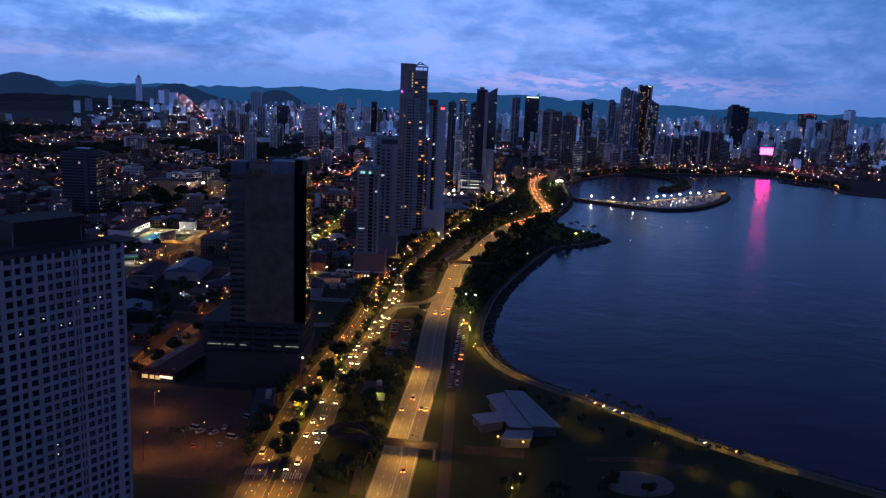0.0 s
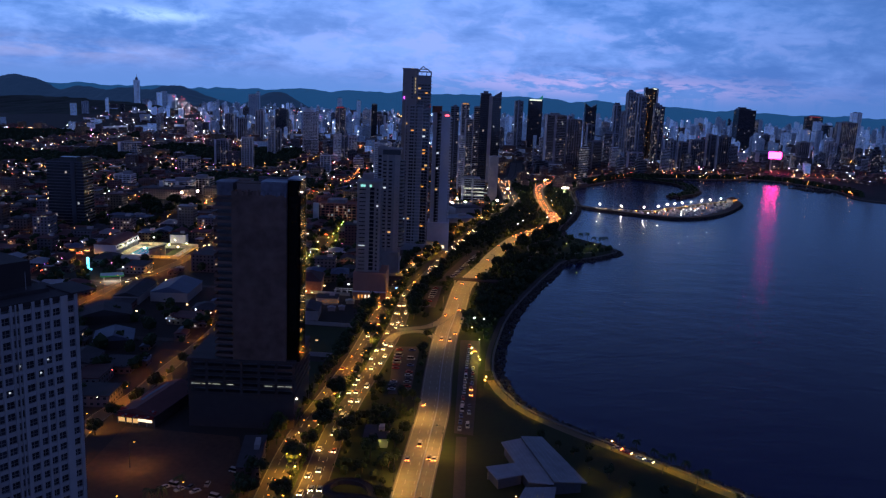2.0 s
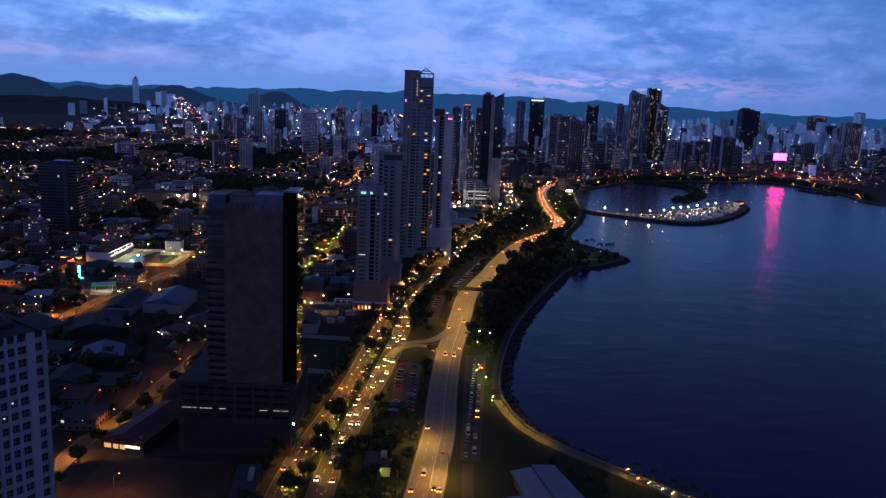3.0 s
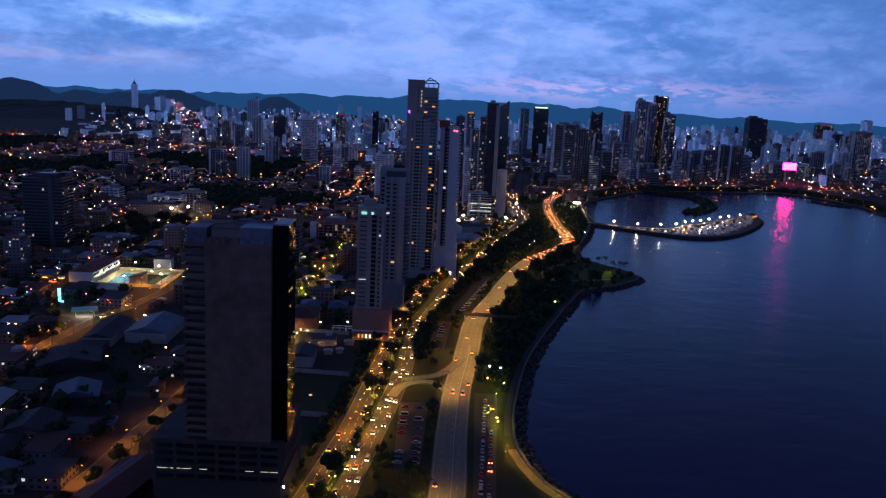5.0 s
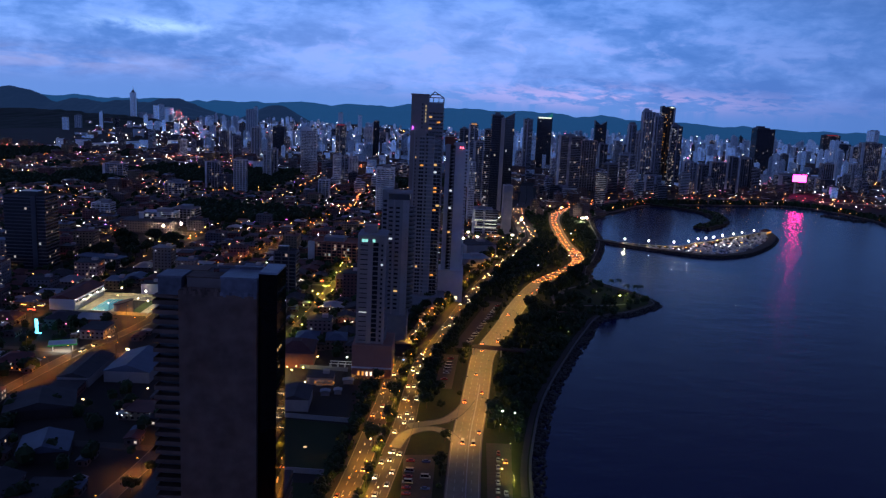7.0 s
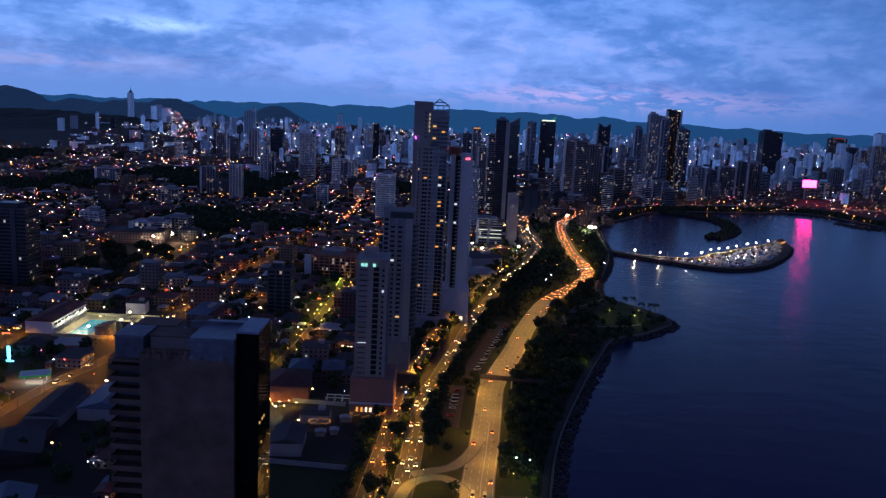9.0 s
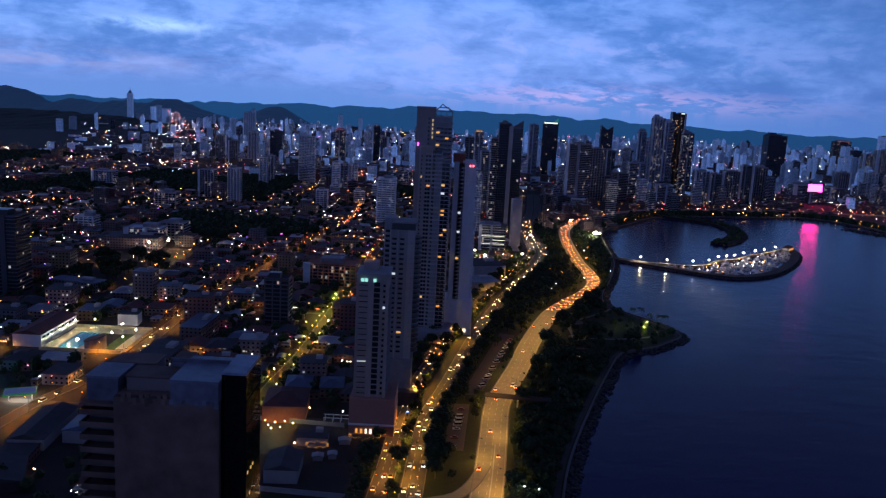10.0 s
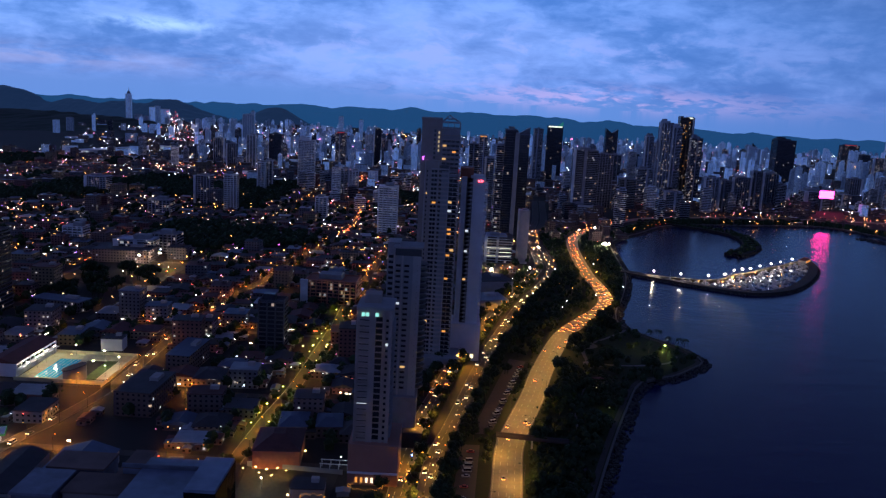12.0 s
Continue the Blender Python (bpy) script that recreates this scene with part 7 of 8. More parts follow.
for line, o0, o1, y0, y1, n in ((AVE_IN, -15, -7, 300, 1180, 420), (AVE_IN, 5.8, 8.4, 300, 1150, 120), (AVE_OUT, 6.5, 13, 590, 1180, 260)):
    L = [p for p in line if y0 < p.y < y1]
    for i in range(n):
        k = rnd.randrange(len(L) - 1)
        p = offset(L[k:k + 2], rnd.uniform(o0, o1))[0].lerp(offset(L[k:k + 2], rnd.uniform(o0, o1))[1], rnd.random())
        x, y = p.x, p.y
        if any(abs(x - t[0]) < t[2] * 0.6 and abs(y - t[1]) < t[2] * 0.6 for t in TAKEN):
            continue
        r, z = rnd.uniform(1.2, 2.8), rnd.uniform(2.5, 5.5)
        g.tube((x, y, 0), (x, y, z), 0.2, 0.12, 5)
        g.box(x, y, z - r * 0.6, z, r * 1.2, r * 1.2, rnd.uniform(0, 1.5), taper=1.25)
        g.box(x, y, z, z + r * 0.7, r * 1.5, r * 1.5, rnd.uniform(0, 1.5), taper=0.35)
        for _ in range(14):
            c = Vector((x + rnd.gauss(0, r * 0.6), y + rnd.gauss(0, r * 0.6), z + rnd.uniform(-0.6, 0.8) * r))
            u = Vector((rnd.gauss(0, 1), rnd.gauss(0, 1), rnd.gauss(0, 1))).normalized() * r * 0.38
            v = u.orthogonal().normalized() * r * 0.3
            g.face([tuple(c + u), tuple(c + v), tuple(c - u), tuple(c - v)])
for i in range(2600):
    y = rnd.uniform(448, 1500)
    b = min(BAYROAD[40:], key=lambda q: abs(q.y - y))
    if rnd.random() < 0.62:
        c = min((q for q in COAST if q.x < 300), key=lambda q: abs(q.y - y))
        x = rnd.uniform(b.x + 12, c.x - 13)
        if x < b.x + 11 or (y < 560 and x < 25) or (835 < y < 950 and x > 108 and rnd.random() < 0.72):
            continue
    else:
        if y < 900:
            continue
        a = min(AVE_OUT, key=lambda q: abs(q.y - y))
        x = rnd.uniform(a.x + 9, b.x - 12)
        if x > b.x - 11:
            continue
    r, z = rnd.uniform(1.2, 3.0), rnd.uniform(2.0, 5.5)
    g.box(x, y, z - r * 1.2, z, r * 1.3, r * 1.3, rnd.uniform(0, 1.5), taper=1.2)
    g.box(x, y, z, z + r * 0.7, r * 1.5, r * 1.5, rnd.uniform(0, 1.5), taper=0.35)
    for _ in range(10):
        c = Vector((x + rnd.gauss(0, r * 0.6), y + rnd.gauss(0, r * 0.6), z + rnd.uniform(-0.9, 0.8) * r))
        u = Vector((rnd.gauss(0, 1), rnd.gauss(0, 1), rnd.gauss(0, 1))).normalized() * r * 0.38
        v = u.orthogonal().normalized() * r * 0.3
        g.face([tuple(c + u), tuple(c + v), tuple(c - u), tuple(c - v)])
for x, y, k, turn, size in FAR_TREES:
    m = Matrix.Translation((x, y, 0)) @ Matrix.Rotation(turn, 4, "Z") @ Matrix.Scale(size, 4)
    for me in (TRUNKS[k], CROWNS[k]):
        base = len(g.v)
        g.v.extend(tuple(m @ v.co) for v in me.vertices)
        for f in me.polygons:
            g.f.append(tuple(base + i for i in f.vertices))
            g.m.append(0)
single("woods", g, M["leaf"], "dark woods among the city blocks", "trees", "stuff")


# ---------------------------------------------------------------- far high-rises
def block_of(x, y, w, d, h, tint):
    g = Geo()
    g.box(0, 0, 0, h, w, d, bottom=False)
    g.box(rnd.uniform(-0.2, 0.2) * w, 0, h, h + rnd.uniform(2, 6), w * 0.5, d * 0.5)
    g.box(-w * 0.5, -d * 0.5, 0, h * 0.98, 1.6, 1.6)
    g.box(w * 0.5, -d * 0.5, 0, h * 0.98, 1.6, 1.6)
    g.box(w * rnd.uniform(-0.2, 0.2), -d * 0.5, 0, h * 1.01, 2.2, 1.6)
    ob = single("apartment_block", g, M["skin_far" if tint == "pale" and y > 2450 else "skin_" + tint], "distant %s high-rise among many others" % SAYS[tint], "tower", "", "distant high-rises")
    ob.matrix_basis = Matrix.Translation((x, y, 0)) @ Matrix.Rotation(rnd.uniform(-0.3, 0.3), 4, "Z")


BAY = [(p.x, p.y) for p in COAST] + [(2300, 0), (420, 0)]


def far_cluster(n, x0, x1, y0, y1, h0, h1, pale=0.7, slope=0.0):
    for _ in range(n):
        y = rnd.uniform(y0, y1)
        t = rnd.random()
        x = (x0 + (x1 - x0) * t) * (y / ((y0 + y1) / 2)) ** slope
        if y < 2300 and (inside(x, y, BAY) or near_line(x, y, COAST, 24) or near_line(x, y, BAYROAD, 20) or near_line(x, y, AVE_OUT, 22) or near_line(x, y, HOOK, 20) or (720 < x < 880 and y < 2045)):
            continue
        block_of(x, y, rnd.uniform(10, 19), rnd.uniform(12, 18), min(rnd.uniform(h0, h1) * rnd.uniform(0.8, 1.1), 0.94 * (188 - 0.030 * (y - 263)) if y > 2400 else 400), "pale" if rnd.random() < pale else rnd.choice(("grey", "brown", "grey", "dark")))


far_cluster(70, 560, 2150, 2500, 3900, 58, 112, 0.8)
far_cluster(46, -150, 560, 2150, 3300, 45, 88, 0.75)
far_cluster(52, -820, -120, 2150, 3300, 34, 76, 0.75)
far_cluster(26, -1500, -800, 3300, 4300, 22, 60, 0.8)
far_cluster(26, 60, 420, 1560, 2000, 18, 60, 0.4)
far_cluster(20, 420, 1100, 1860, 2200, 20, 66, 0.35)
far_cluster(16, -330, -80, 1600, 2100, 18, 46, 0.6)
far_cluster(14, 880, 1300, 1900, 2300, 20, 70, 0.4)

# the widest spread, too far to tell apart
g = Geo()
WINDOWS = []
for i in range(1150):
    y = rnd.uniform(2250, 4700)
    x = rnd.uniform(-0.30, 0.60) * y
    h = rnd.uniform(12, 60) if x < 400 else rnd.uniform(16, 92)
    h = min(h, rnd.uniform(0.4, 0.92) * (188 - 0.030 * (y - 263)))
    w, d = rnd.uniform(8, 16), rnd.uniform(10, 16)
    a = rnd.uniform(-0.3, 0.3)
    g.box(x, y, 0, h, w, d, a, bottom=False)
    g.box(x + rnd.uniform(-0.2, 0.2) * w, y, h, h + rnd.uniform(1.5, 6), w * rnd.uniform(0.3, 0.7), d * 0.5, a, bottom=False)
    for _ in range(rnd.choice((0, 0, 1, 2, 4))):
        WINDOWS.append((x + rnd.uniform(-0.4, 0.4) * w, y - d * 0.5 - 2.5, rnd.uniform(0.1, 0.95) * h))
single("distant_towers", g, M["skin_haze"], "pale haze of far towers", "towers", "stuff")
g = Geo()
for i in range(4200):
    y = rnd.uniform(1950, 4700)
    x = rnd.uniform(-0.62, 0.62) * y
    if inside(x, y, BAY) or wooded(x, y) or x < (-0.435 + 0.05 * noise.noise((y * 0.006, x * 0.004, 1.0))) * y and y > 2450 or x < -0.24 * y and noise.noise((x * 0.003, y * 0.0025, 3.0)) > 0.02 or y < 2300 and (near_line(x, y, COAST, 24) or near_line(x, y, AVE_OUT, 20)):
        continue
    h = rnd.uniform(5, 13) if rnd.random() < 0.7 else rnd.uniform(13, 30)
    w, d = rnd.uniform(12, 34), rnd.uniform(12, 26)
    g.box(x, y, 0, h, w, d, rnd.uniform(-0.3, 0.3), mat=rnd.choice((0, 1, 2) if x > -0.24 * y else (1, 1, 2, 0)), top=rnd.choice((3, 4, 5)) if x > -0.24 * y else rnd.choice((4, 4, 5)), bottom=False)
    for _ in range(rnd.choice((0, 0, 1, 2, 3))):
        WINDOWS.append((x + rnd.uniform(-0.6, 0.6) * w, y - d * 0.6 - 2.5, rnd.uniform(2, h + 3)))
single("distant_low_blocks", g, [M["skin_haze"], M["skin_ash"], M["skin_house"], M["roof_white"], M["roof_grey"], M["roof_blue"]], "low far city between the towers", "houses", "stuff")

# shore buildings and tree line along the bay head
g = Geo()
for p, a in along(offset(COAST, -26), 9.0):
    if 1500 < p.y < 1760 and p.x > 240:
        for _ in range(3):
            r = rnd.uniform(2.5, 4.5)
            x, y, z = p.x + rnd.uniform(-8, 8), p.y + rnd.uniform(-10, 10), rnd.uniform(3, 6)
            g.box(x, y, 0, z + r, r * 2, r * 2, rnd.uniform(0, 1.5), taper=0.6)
for p, a in along(HOOK, 7.0):
    for _ in range(3):
        r = rnd.uniform(1.5, 3.0)
        x, y = p.x + rnd.uniform(-9, 9), p.y + rnd.uniform(-6, 6)
        g.box(x, y, 2, 2 + r * 1.6, r * 2, r * 2, rnd.uniform(0, 1.5), taper=0.6)
single("shore_trees", g, M["leaf"], "dark trees along the far shore", "trees", "stuff")


# ---------------------------------------------------------------- lights of the city
def dots(name, places, mat, size0, size1, label):
    geo = Geo()
    for x, y, z in places:
        s = rnd.uniform(size0, size1) * min(0.20 + y / 1700, 2.2)
        geo.box(x, y, z, z + s * 0.8, s, s * 0.5)
    return single(name, geo, mat, label, "lights", "stuff")


amber, white, red, violet, warm, pink = [], [], [], [], [], []
for q in WINDOWS:
    r = rnd.random()
    (amber if r < 0.1 else warm if r < 0.25 else white if r < 0.84 else pink if r < 0.94 else red).append(q)
for i in range(26):
    y = rnd.uniform(1700, 4200)
    x = rnd.uniform(-0.60 if y < 2450 else -0.42, -0.22) * y
    kind = rnd.choice((white, white, red, amber))
    for _ in range(rnd.randrange(5, 20)):
        (kind if rnd.random() < 0.8 else white).append((x + rnd.gauss(0, 45), y + rnd.gauss(0, 30), rnd.uniform(3, 8)))
for line in (AVE_IN, AVE_OUT):
    for p, a in along(line, 9, 330):
        if p.y < 1500:
            n = Vector((math.sin(a), -math.cos(a))) * rnd.uniform(-4, 4)
            z = rnd.choice((0.8, 0.8, 0.9, 5.0))
            (warm if rnd.random() < 0.5 else amber).append((p.x + n.x, p.y + n.y, z))
for q in DOTS:
    r = rnd.random()
    (amber if r < 0.30 else warm if r < 0.52 else white if r < 0.74 else red if r < 0.90 else pink if r < 0.95 else violet).append(q)
for s in STREETS:
    for p, a in along(s, 24):
        if p.y > 1000:
            amber.append((p.x + rnd.uniform(-4, 4), p.y, rnd.uniform(4, 9)))
for i in range(1700):
    y = rnd.uniform(2000, 4600)
    (white if rnd.random() < 0.5 else warm if rnd.random() < 0.5 else pink if rnd.random() < 0.4 else red).append((rnd.uniform(-0.30, 0.56) * y, y, rnd.uniform(3, 24)))
for i in range(150):
    t = rnd.random()
    red.append((-820 - 420 * rnd.random(), 1850 + 500 * rnd.random(), rnd.uniform(2, 8)))
for i in range(70):
    white.append((rnd.uniform(-1010, -700), rnd.uniform(2430, 2800), rnd.uniform(4, 9)))
for p, a in along(STREET_B, 7):
    if p.y > 1350:
        red.append((p.x + rnd.uniform(-4, 4), p.y, 1.2))
        amber.append((p.x + rnd.uniform(-4, 4), p.y + 3, 1.2))
for p, a in along(offset(COAST, -14), 19):
    p = p + Vector((rnd.uniform(-8, 8), rnd.uniform(-4, 14)))
    if p.y > 1480 and p.x > 240 and p.x < 1200:
        amber.append((p.x, p.y, rnd.uniform(2, 8)))
        if rnd.random() < 0.5:
            red.append((p.x + 5, p.y + 6, 2))
for p, a in along(BAYROAD, 17, 1500):
    red.append((p.x + rnd.uniform(-6, 6), p.y + rnd.uniform(-4, 6), 2))
    amber.append((p.x + rnd.uniform(-6, 6), p.y + rnd.uniform(-6, 6), 6))
# the inland motorway and the bright hall beside it
for i in range(150):
    t = rnd.random()
    q = Vector((-1437, 4300, 66)).lerp(Vector((-1175, 3700, 26)), t) if i % 2 else Vector((-1175, 3700, 26)).lerp(Vector((-945, 2900, 3)), t)
    (red if rnd.random() < 0.6 else white).append((q.x + rnd.uniform(-30, 30), q.y, q.z + rnd.uniform(-2, 4)))
glows = [(x + rnd.uniform(-6, 6), y - 10, 0) for x, y in cells if y < 1500 and rnd.random() < 0.24 and x < -70 and clear_of_roads(x, y, 9)]
g = Geo()
for x, y, z in glows:
    g.box(x, y, 2.2, 2.2 + rnd.uniform(0.3, 0.7), rnd.uniform(0.6, 1.8), 0.3, rnd.uniform(-0.2, 0.2))
single("porch_lights", g, M["porch"], "lit shop fronts and porches among the houses", "lights", "stuff")
for i in range(420):
    x, y = rnd.uniform(230, 1250), rnd.uniform(1700, 1990)
    if not inside(x, y, BAY):
        r = rnd.random()
        (amber if r < 0.3 else warm if r < 0.6 else white if r < 0.8 else red if r < 0.92 else pink).append((x, y, rnd.uniform(2, 9) * (2.5 if rnd.random() < 0.15 else 1)))
for i in range(80):
    x, y = rnd.uniform(-20, 170), rnd.uniform(1000, 1560)
    if clear_of_roads(x, y, 2):
        (amber if rnd.random() < 0.6 else white).append((x, y, rnd.uniform(2, 7)))
for i in range(190):
    x, y = rnd.uniform(230, 465), rnd.uniform(1150, 1340)
    if inside(x, y, BASIN):
        (white if rnd.random() < 0.55 else amber).append((x, y, rnd.uniform(1.2, 3.4)))
dots("amber_city_lights", amber, M["dotamber"], 0.5, 1.1, "scattered amber city lights")
dots("warm_city_lights", warm, M["dotwarm"], 0.4, 1.0, "scattered warm white city lights")
dots("pink_city_lights", pink, M["dotpink"], 0.45, 1.0, "scattered pink city lights")
dots("white_city_lights", white, M["dotwhite"], 0.5, 1.1, "scattered white city lights")
dots("violet_city_lights", violet, M["dotviolet"], 0.5, 1.0, "scattered violet city lights")
dots("red_city_lights", red, M["dotred"], 0.45, 0.9, "scattered red city lights")


# ---------------------------------------------------------------- lit shop fronts along the streets
srnd = random.Random(404)
FRONTS = {"red": (1.0, 0.10, 0.06), "orange": (1.0, 0.42, 0.10), "white": (1.0, 0.86, 0.70), "magenta": (0.85, 0.12, 0.75), "blue": (0.15, 0.22, 1.0)}
for hue, c in FRONTS.items():
    mat = glow("%s_shop_front" % hue, c, 4.0 if hue != "white" else 5.0)
    n = {"red": 34, "orange": 40, "white": 34, "magenta": 9, "blue": 7}[hue]
    while n:
        p, a = srnd.choice(along(STREETS[srnd.choice((1, 1, 2, 3, 4, 5, 6, 7, 8, 9, 10, 12, 13, 14, 15))], 9.0, srnd.uniform(0, 9)))
        if not 560 < p.y < 1650 or p.x > -60 or -320 < p.x < -215 and 560 < p.y < 815:
            continue
        side = srnd.choice((-1, 1))
        x, y = p.x + math.sin(a) * 6.4 * side, p.y - math.cos(a) * 6.4 * side
        front = thing("shop_front", x, y, 0, "%s lit shop front on a city street" % hue, "shop front", "lit shop fronts", rot=a)
        L = srnd.uniform(2.2, 6)
        g = Geo()
        g.box(0, 0, 2.4, 2.4 + srnd.uniform(0.3, 0.7), L, 0.25)
        part("fascia", g, mat, front, "glowing %s fascia" % hue)
        g = Geo()
        for sx in (-1, 1):
            g.box(sx * (L / 2 - 0.2), 0, 0, 2.4, 0.25, 0.25)
        part("posts", g, M["darksteel"], front)
        n -= 1

# ---------------------------------------------------------------- lit pool
root = thing("swimming_pool", -285.5, 776, 0, "floodlit turquoise swimming pool in a bright paved yard", "pool")
g = Geo()
for w, d, x, y in ((58, 7, 12.5, -22.5), (58, 12, 12.5, 25), (9, 38, -12, 0), (4, 38, 9.5, 0)):
    g.box(x, y, 0, 0.5, w, d)
part("surround", g, M["yard"], root, "pale yellow pool deck")
M["poolwater"] = material("pool_water", (0.03, 0.50, 0.80), 0.2, vary=0.25, scale=0.5)
g = Geo()
g.box(0, 0, 0, 0.3, 15, 38)
part("pool_water", g, M["poolwater"], root, "bright turquoise water")
g = Geo()
for k in range(1, 6):
    g.box(-7.5 + k * 2.5, 0, 0.3, 0.36, 0.25, 37)
part("lane_line", g, M["white"], root)
g = Geo()
g.box(28.5, 2, 0, 0.45, 8, 38)
# lawn green lightened further, floodlight put into the colour
part("court_lawn", g, material("floodlit_lawn", (0.10, 0.15, 0.04), 0.95, vary=0.5, scale=0.6, stain=0.1), root, "floodlit green lawn")
g = Geo()
g.box(37, 2, 0, 0.45, 9, 38)
part("court", g, M["yard"], root, "pale floodlit court")
g = Geo()
for x, y, w, d in ((12.5, 31, 58, 0.5), (41.5, 0, 0.5, 60), (12.5, -26, 58, 0.5)):
    g.box(x, y, 0, 2.6, w, d)
part("yard_wall", g, M["yard"], root)
stand = thing("drum_building", -266, 757.5, 0.5, "round brown drum building with a tilted dark roof beside the pool", "building")
ring = [(7.2 * math.cos(k * math.pi / 9), 7.2 * math.sin(k * math.pi / 9)) for k in range(18)]
g = Geo()
for k in range(18):
    p, q = ring[k], ring[(k + 1) % 18]
    g.face([(p[0], p[1], 0), (q[0], q[1], 0), (q[0], q[1], 8.0 + q[0] * 0.28), (p[0], p[1], 8.0 + p[0] * 0.28)])
part("drum_wall", g, M["brown"], stand)
g = Geo()
top = [(x * 1.08, y * 1.08, 8.0 + x * 1.08 * 0.28) for x, y in ring]
g.face([(x, y, z + 0.5) for x, y, z in top])
g.face(top[::-1])
for k in range(18):
    p, q = top[k], top[(k + 1) % 18]
    g.face([p, q, (q[0], q[1], q[2] + 0.5), (p[0], p[1], p[2] + 0.5)])
part("tilted_roof", g, M["roof_grey"], stand)
flood = park_lamp_mesh(8, 0.6, glow("pool_floodlight", (1.0, 0.92, 0.58), 200.0))
for x, y in ((-299, 762), (-299, 774), (-299, 786), (-299, 798), (-262, 794), (-260, 772), (-247, 782), (-249, 764), (-286, 803), (-276, 753)):
    park_lamp(flood, x, y, "pool floodlight on a mast", "pool lamps")
# window band and canopy of the sports hall
for k in range(9):
    g = Geo()
    g.box(-303.35, 760 + k * 5.6, 5.6, 7.4, 0.2, 4.2)
    single("hall_window", g, M["pane"], "dark window of the white sports hall", "window", "structure")
g = Geo()
g.box(-302.2, 783, 4.4, 4.8, 2.6, 52)
single("hall_canopy", g, M["white"], "white canopy along the sports hall", "canopy", "structure")
# petrol station on the cross street
root = thing("petrol_station", -267, 660, 0, "petrol station with a green edged lit canopy", "petrol station", rot=0.4)
g = Geo()
g.box(0, 0, 5.0, 5.8, 17, 11)
part("canopy", g, M["white"], root)
M["green_edge"] = glow("green_fascia_light", (0.15, 1.0, 0.35), 0.12, False)
g = Geo()
for x, y, w, d in ((0, -5.6, 17.4, 0.2), (0, 5.6, 17.4, 0.2), (-8.6, 0, 0.2, 11), (8.6, 0, 0.2, 11)):
    g.box(x, y, 4.9, 5.9, w, d)
part("fascia", g, M["green_edge"], root, "glowing green canopy edge")
g = Geo()
g.box(0, 0, 4.9, 4.97, 13, 8)
part("canopy_lamp", g, glow("canopy_light", (1.0, 0.95, 0.8), 12.0), root)
for x in (-6, 6):
    g = Geo()
    g.box(x, 0, 0, 5, 0.5, 0.5)
    part("post", g, M["steel"], root)
sign = thing("sign_tower", -299, 689, 0, "cyan neon sign standing on a low plinth", "sign")
g = Geo()
g.box(0, 0, 0, 1.6, 3.0, 2.0)
part("plinth", g, M["darksteel"], sign)
g = Geo()
g.box(0, 0, 2.6, 12.0, 2.0, 0.6)
g.box(0, 0, 1.6, 2.6, 6.0, 0.6)
part("neon_panel", g, M["cyan"], sign, "glowing cyan panel")
# lanterns of the villa and string lights of the open-air restaurant
lantern = park_lamp_mesh(3.0, 0.5, glow("garden_lantern", (1.0, 0.62, 0.14), 60.0))
for x, y in ((-126, 640), (-120, 642), (-114, 640), (-109, 642), (-104, 640), (-117, 636), (-110, 634)):
    park_lamp(lantern, x, y, "garden lantern glowing amber", "garden lanterns")
g = Geo()
for cx, cy, rx, ry in ((-62.5, 626, 8.5, 3.6), (-86, 612, 6, 3.4), (-62, 640, 6, 2.4)):
    for i in range(46):
        t = i / 46 * 2 * math.pi
        z = 4.0 + 0.5 * math.sin(t * 9)
        g.box(cx + rx * math.cos(t), cy + ry * math.sin(t), z, z + 0.26, 0.26, 0.26)
single("string_lights", g, M["room_amber"], "string of amber bulbs over a terrace", "string lights", "stuff")
for x0, y0, x1, y1 in ((-126, 649, -76, 645), (-118, 504, -68, 501), (-116, 568, -62, 563)):
    g = Geo()
    band(g, [Vector((x0, y0)), Vector((x1, y1))], -0.2, 0.2, 0, 2.6)
    single("yard_wall", g, M["concrete"], "pale concrete yard wall", "wall", "structure")
g = Geo()
g.box(-141.0, 393.0, 2.2, 3.8, 7.0, 0.5, -0.2)
single("lit_fascia", g, M["shop"], "white lit restaurant fascia", "sign")

M["dotstrip"] = glow("mall_front", (0.75, 0.88, 1.0), 0.7, False)
root = thing("shopping_mall", -962, 2543, 0, "long white lit shopping hall far inland", "mall", rot=1.23)
g = Geo()
g.box(0, 30, 0, 9, 528, 40)
part("hall", g, M["white"], root)
g = Geo()
for x, w in ((-0.42, 0.08), (-0.25, 0.05), (-0.08, 0.12), (0.06, 0.06), (0.16, 0.07), (0.27, 0.04), (0.4, 0.12)):
    g = Geo()
    g.box(x * 528, 9.5, 3, 6.5, w * 528, 0.8)
    part("lit_front", g, M["dotstrip"], root, "white lit shop front")

root = thing("quay_restaurant", 462, 1340, 1.0, "small amber lit restaurant at the marina's tip", "restaurant", rot=0.9)
g = Geo()
g.box(0, 0, 0, 4.0, 22, 10)
part("wall", g, M["cream"], root)
g = Geo()
g.hip(0, 0, 4.0, 3.0, 22, 10)
part("roof", g, M["roof_red"], root)
g = Geo()
g.box(0, -5.2, 1.0, 3.4, 19, 0.3)
part("lit_front", g, M["room_amber"], root, "amber lit windows")


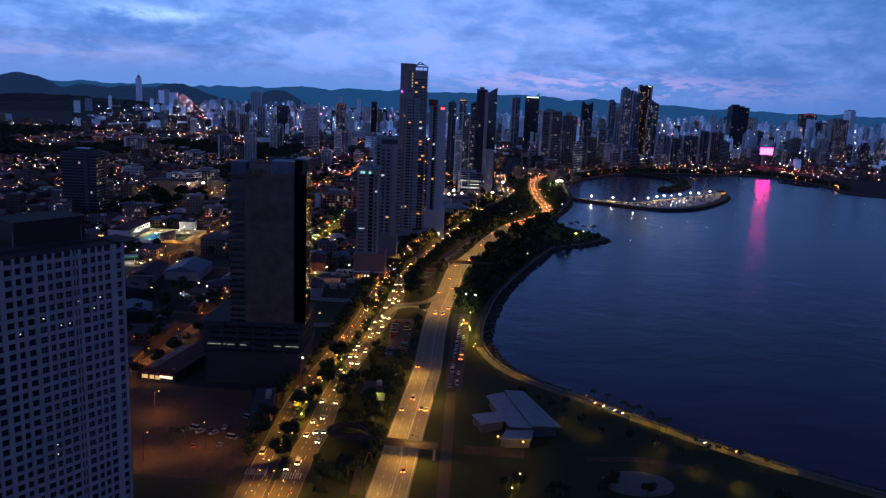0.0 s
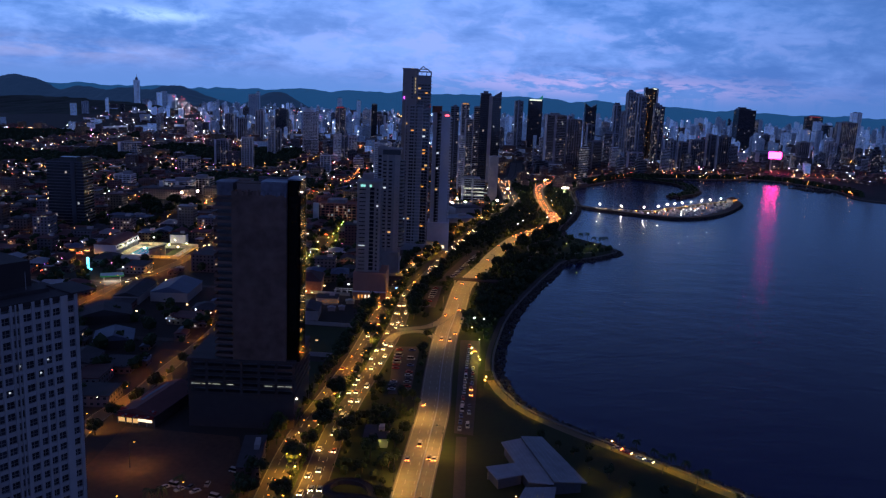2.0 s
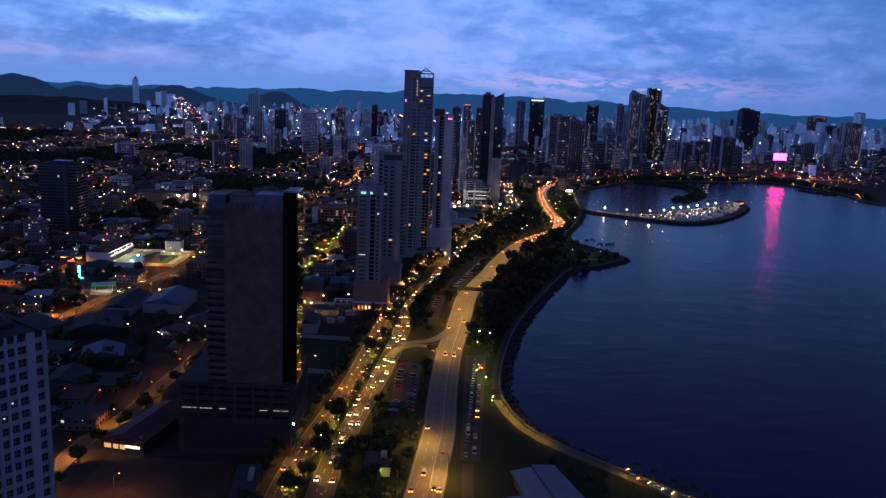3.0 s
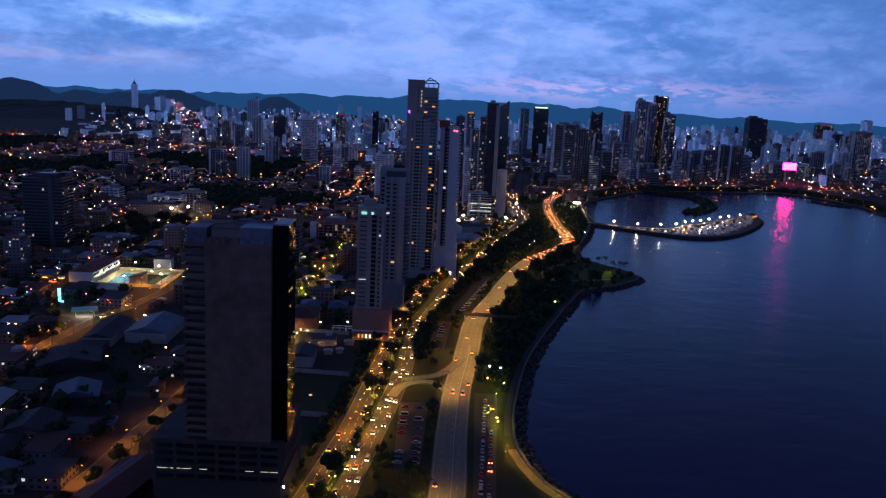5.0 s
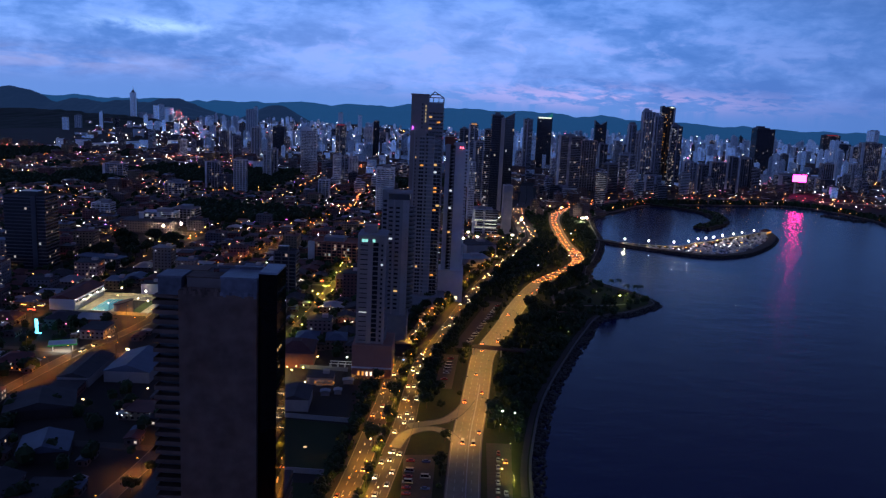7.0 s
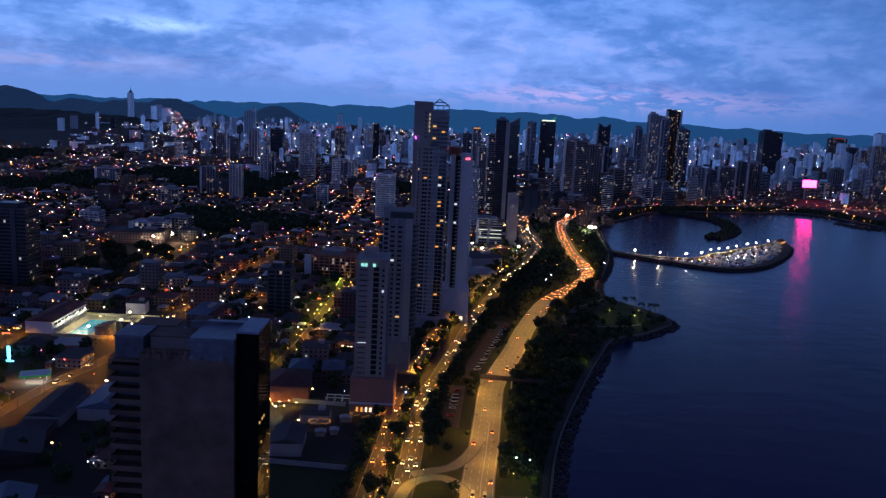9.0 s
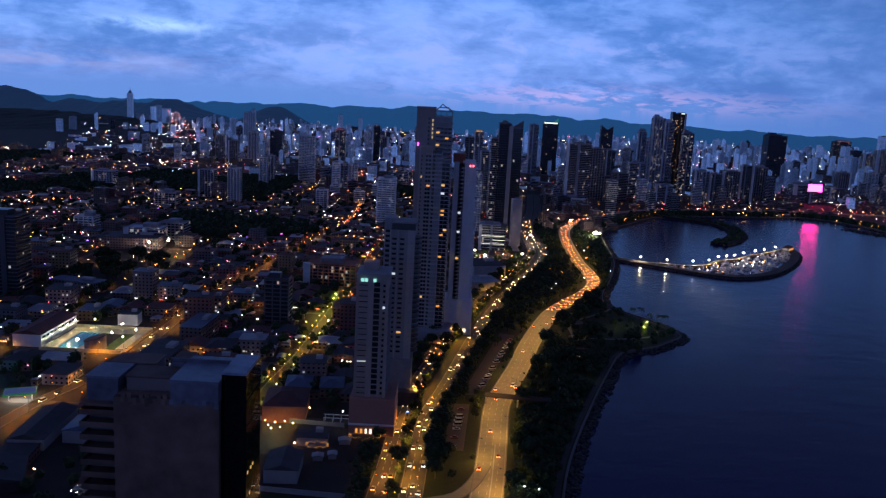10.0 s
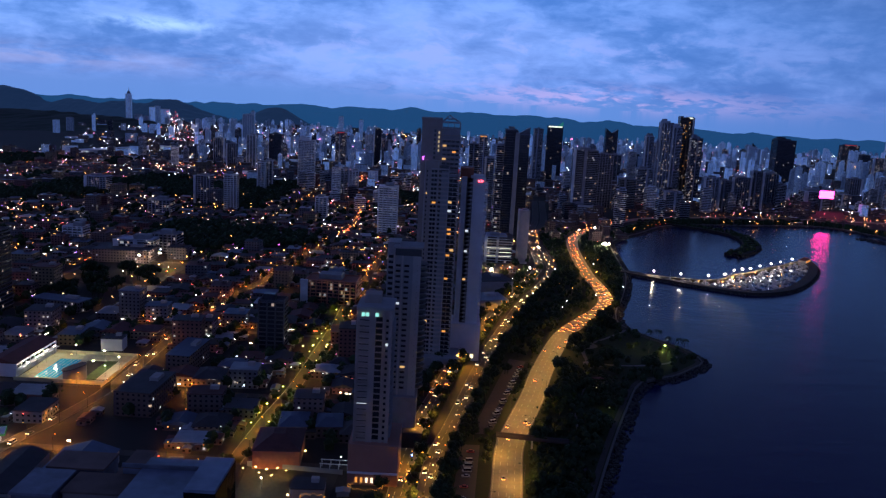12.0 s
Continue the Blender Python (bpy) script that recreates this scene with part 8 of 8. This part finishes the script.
# small buildings, plazas and paths of the seaside park
kiosk = house(86, 803, 14, 8, 4, 0.1, "roof_red", "hip", "cream", "park_kiosk", "small red roofed park kiosk with a lit front")
g = Geo()
g.box(0, -4.2, 1.0, 2.6, 9, 0.3)
part("lit_front", g, M["shop"], kiosk, "white lit front")
for x, y, r in ((88, 849, 8), (90, 897, 10), (60, 742, 6)):
    g = Geo()
    g.prism([(x + r * math.cos(k * math.pi / 12), y + r * 0.9 * math.sin(k * math.pi / 12)) for k in range(24)], -0.1, 0.13)
    single("round_plaza", g, M["kerb"], "round paved clearing in the park", "plaza", "structure")
for pts in ([(60, 742), (72, 790), (84, 842), (88, 890), (120, 930), (138, 955)], [(40, 640), (52, 690), (60, 742)], [(88, 849), (120, 850), (150, 862), (160, 880)]):
    g = Geo()
    band(g, spline(pts, 5), -1.4, 1.4, -0.1, 0.11)
    single("park_path", g, M["kerb"], "pale winding park path", "path", "structure")
g = Geo()
band(g, [p for p in offset(COAST, -10.0) if 478 <= p.y < 1200 and p.x < 260], -1.6, 1.6, -0.1, 0.12)
single("promenade", g, M["asphalt"], "dark paved promenade behind the sea wall", "promenade", "structure")
for x, y in ((92, 846), (86, 899), (104, 880), (76, 815)):
    park_lamp(post_lamp, x, y, "park lamp with a yellow lantern")


# blue police lights in front of the salmon podium, set on made-up posts
M["blue"] = glow("blue_police_light", (0.12, 0.30, 1.0), 9.0, False)
for x, y in ((-37.5, 652), (-38.5, 646), (-41.5, 668)):
    root = thing("police_light", x, y, 0.1, "blue police light on an added post", "lamp", "signal lamps")
    g = Geo()
    g.tube((0, 0, 0), (0, 0, 1.6), 0.08, 0.08, 5)
    part("post", g, M["darksteel"], root)
    g = Geo()
    g.box(0, 0, 1.6, 2.3, 0.8, 0.6)
    part("lamp", g, M["blue"], root)
# white pergola frame beside the salmon podium
root = thing("pergola", -81, 651, 0, "white lit pergola frame beside the podium", "pergola")
M["pergola"] = material("white_painted_pergola", (0.75, 0.73, 0.70), 0.6, vary=0.1)
for x in (-7, -2.3, 2.3, 7):
    for y in (-2.5, 2.5):
        g = Geo()
        g.box(x, y, 0, 3.6, 0.35, 0.35)
        part("post", g, M["pergola"], root)
for y in (-2.5, 2.5):
    g = Geo()
    g.box(0, y, 3.6, 4.0, 15, 0.4)
    part("beam", g, M["pergola"], root)
park_lamp(white_lamp, -77, 646, "white lamp beside the pergola")
yard_lamp = park_lamp_mesh(6.0, 0.45, glow("greenish_yard_flood", (0.95, 1.0, 0.62), 260.0))
park_lamp(yard_lamp, -113, 625, "greenish white floodlight in the walled yard")
for x, y, w, d in ((-84, 603, 5, 4), (-77, 606, 4, 4), (-73, 624, 6, 4), (-90, 618, 4, 3)):
    house(x, y, w, d, 2.6, 0.1, "roof_white", "gable", "cream", "kiosk", "small pale roofed food stall in the yard")
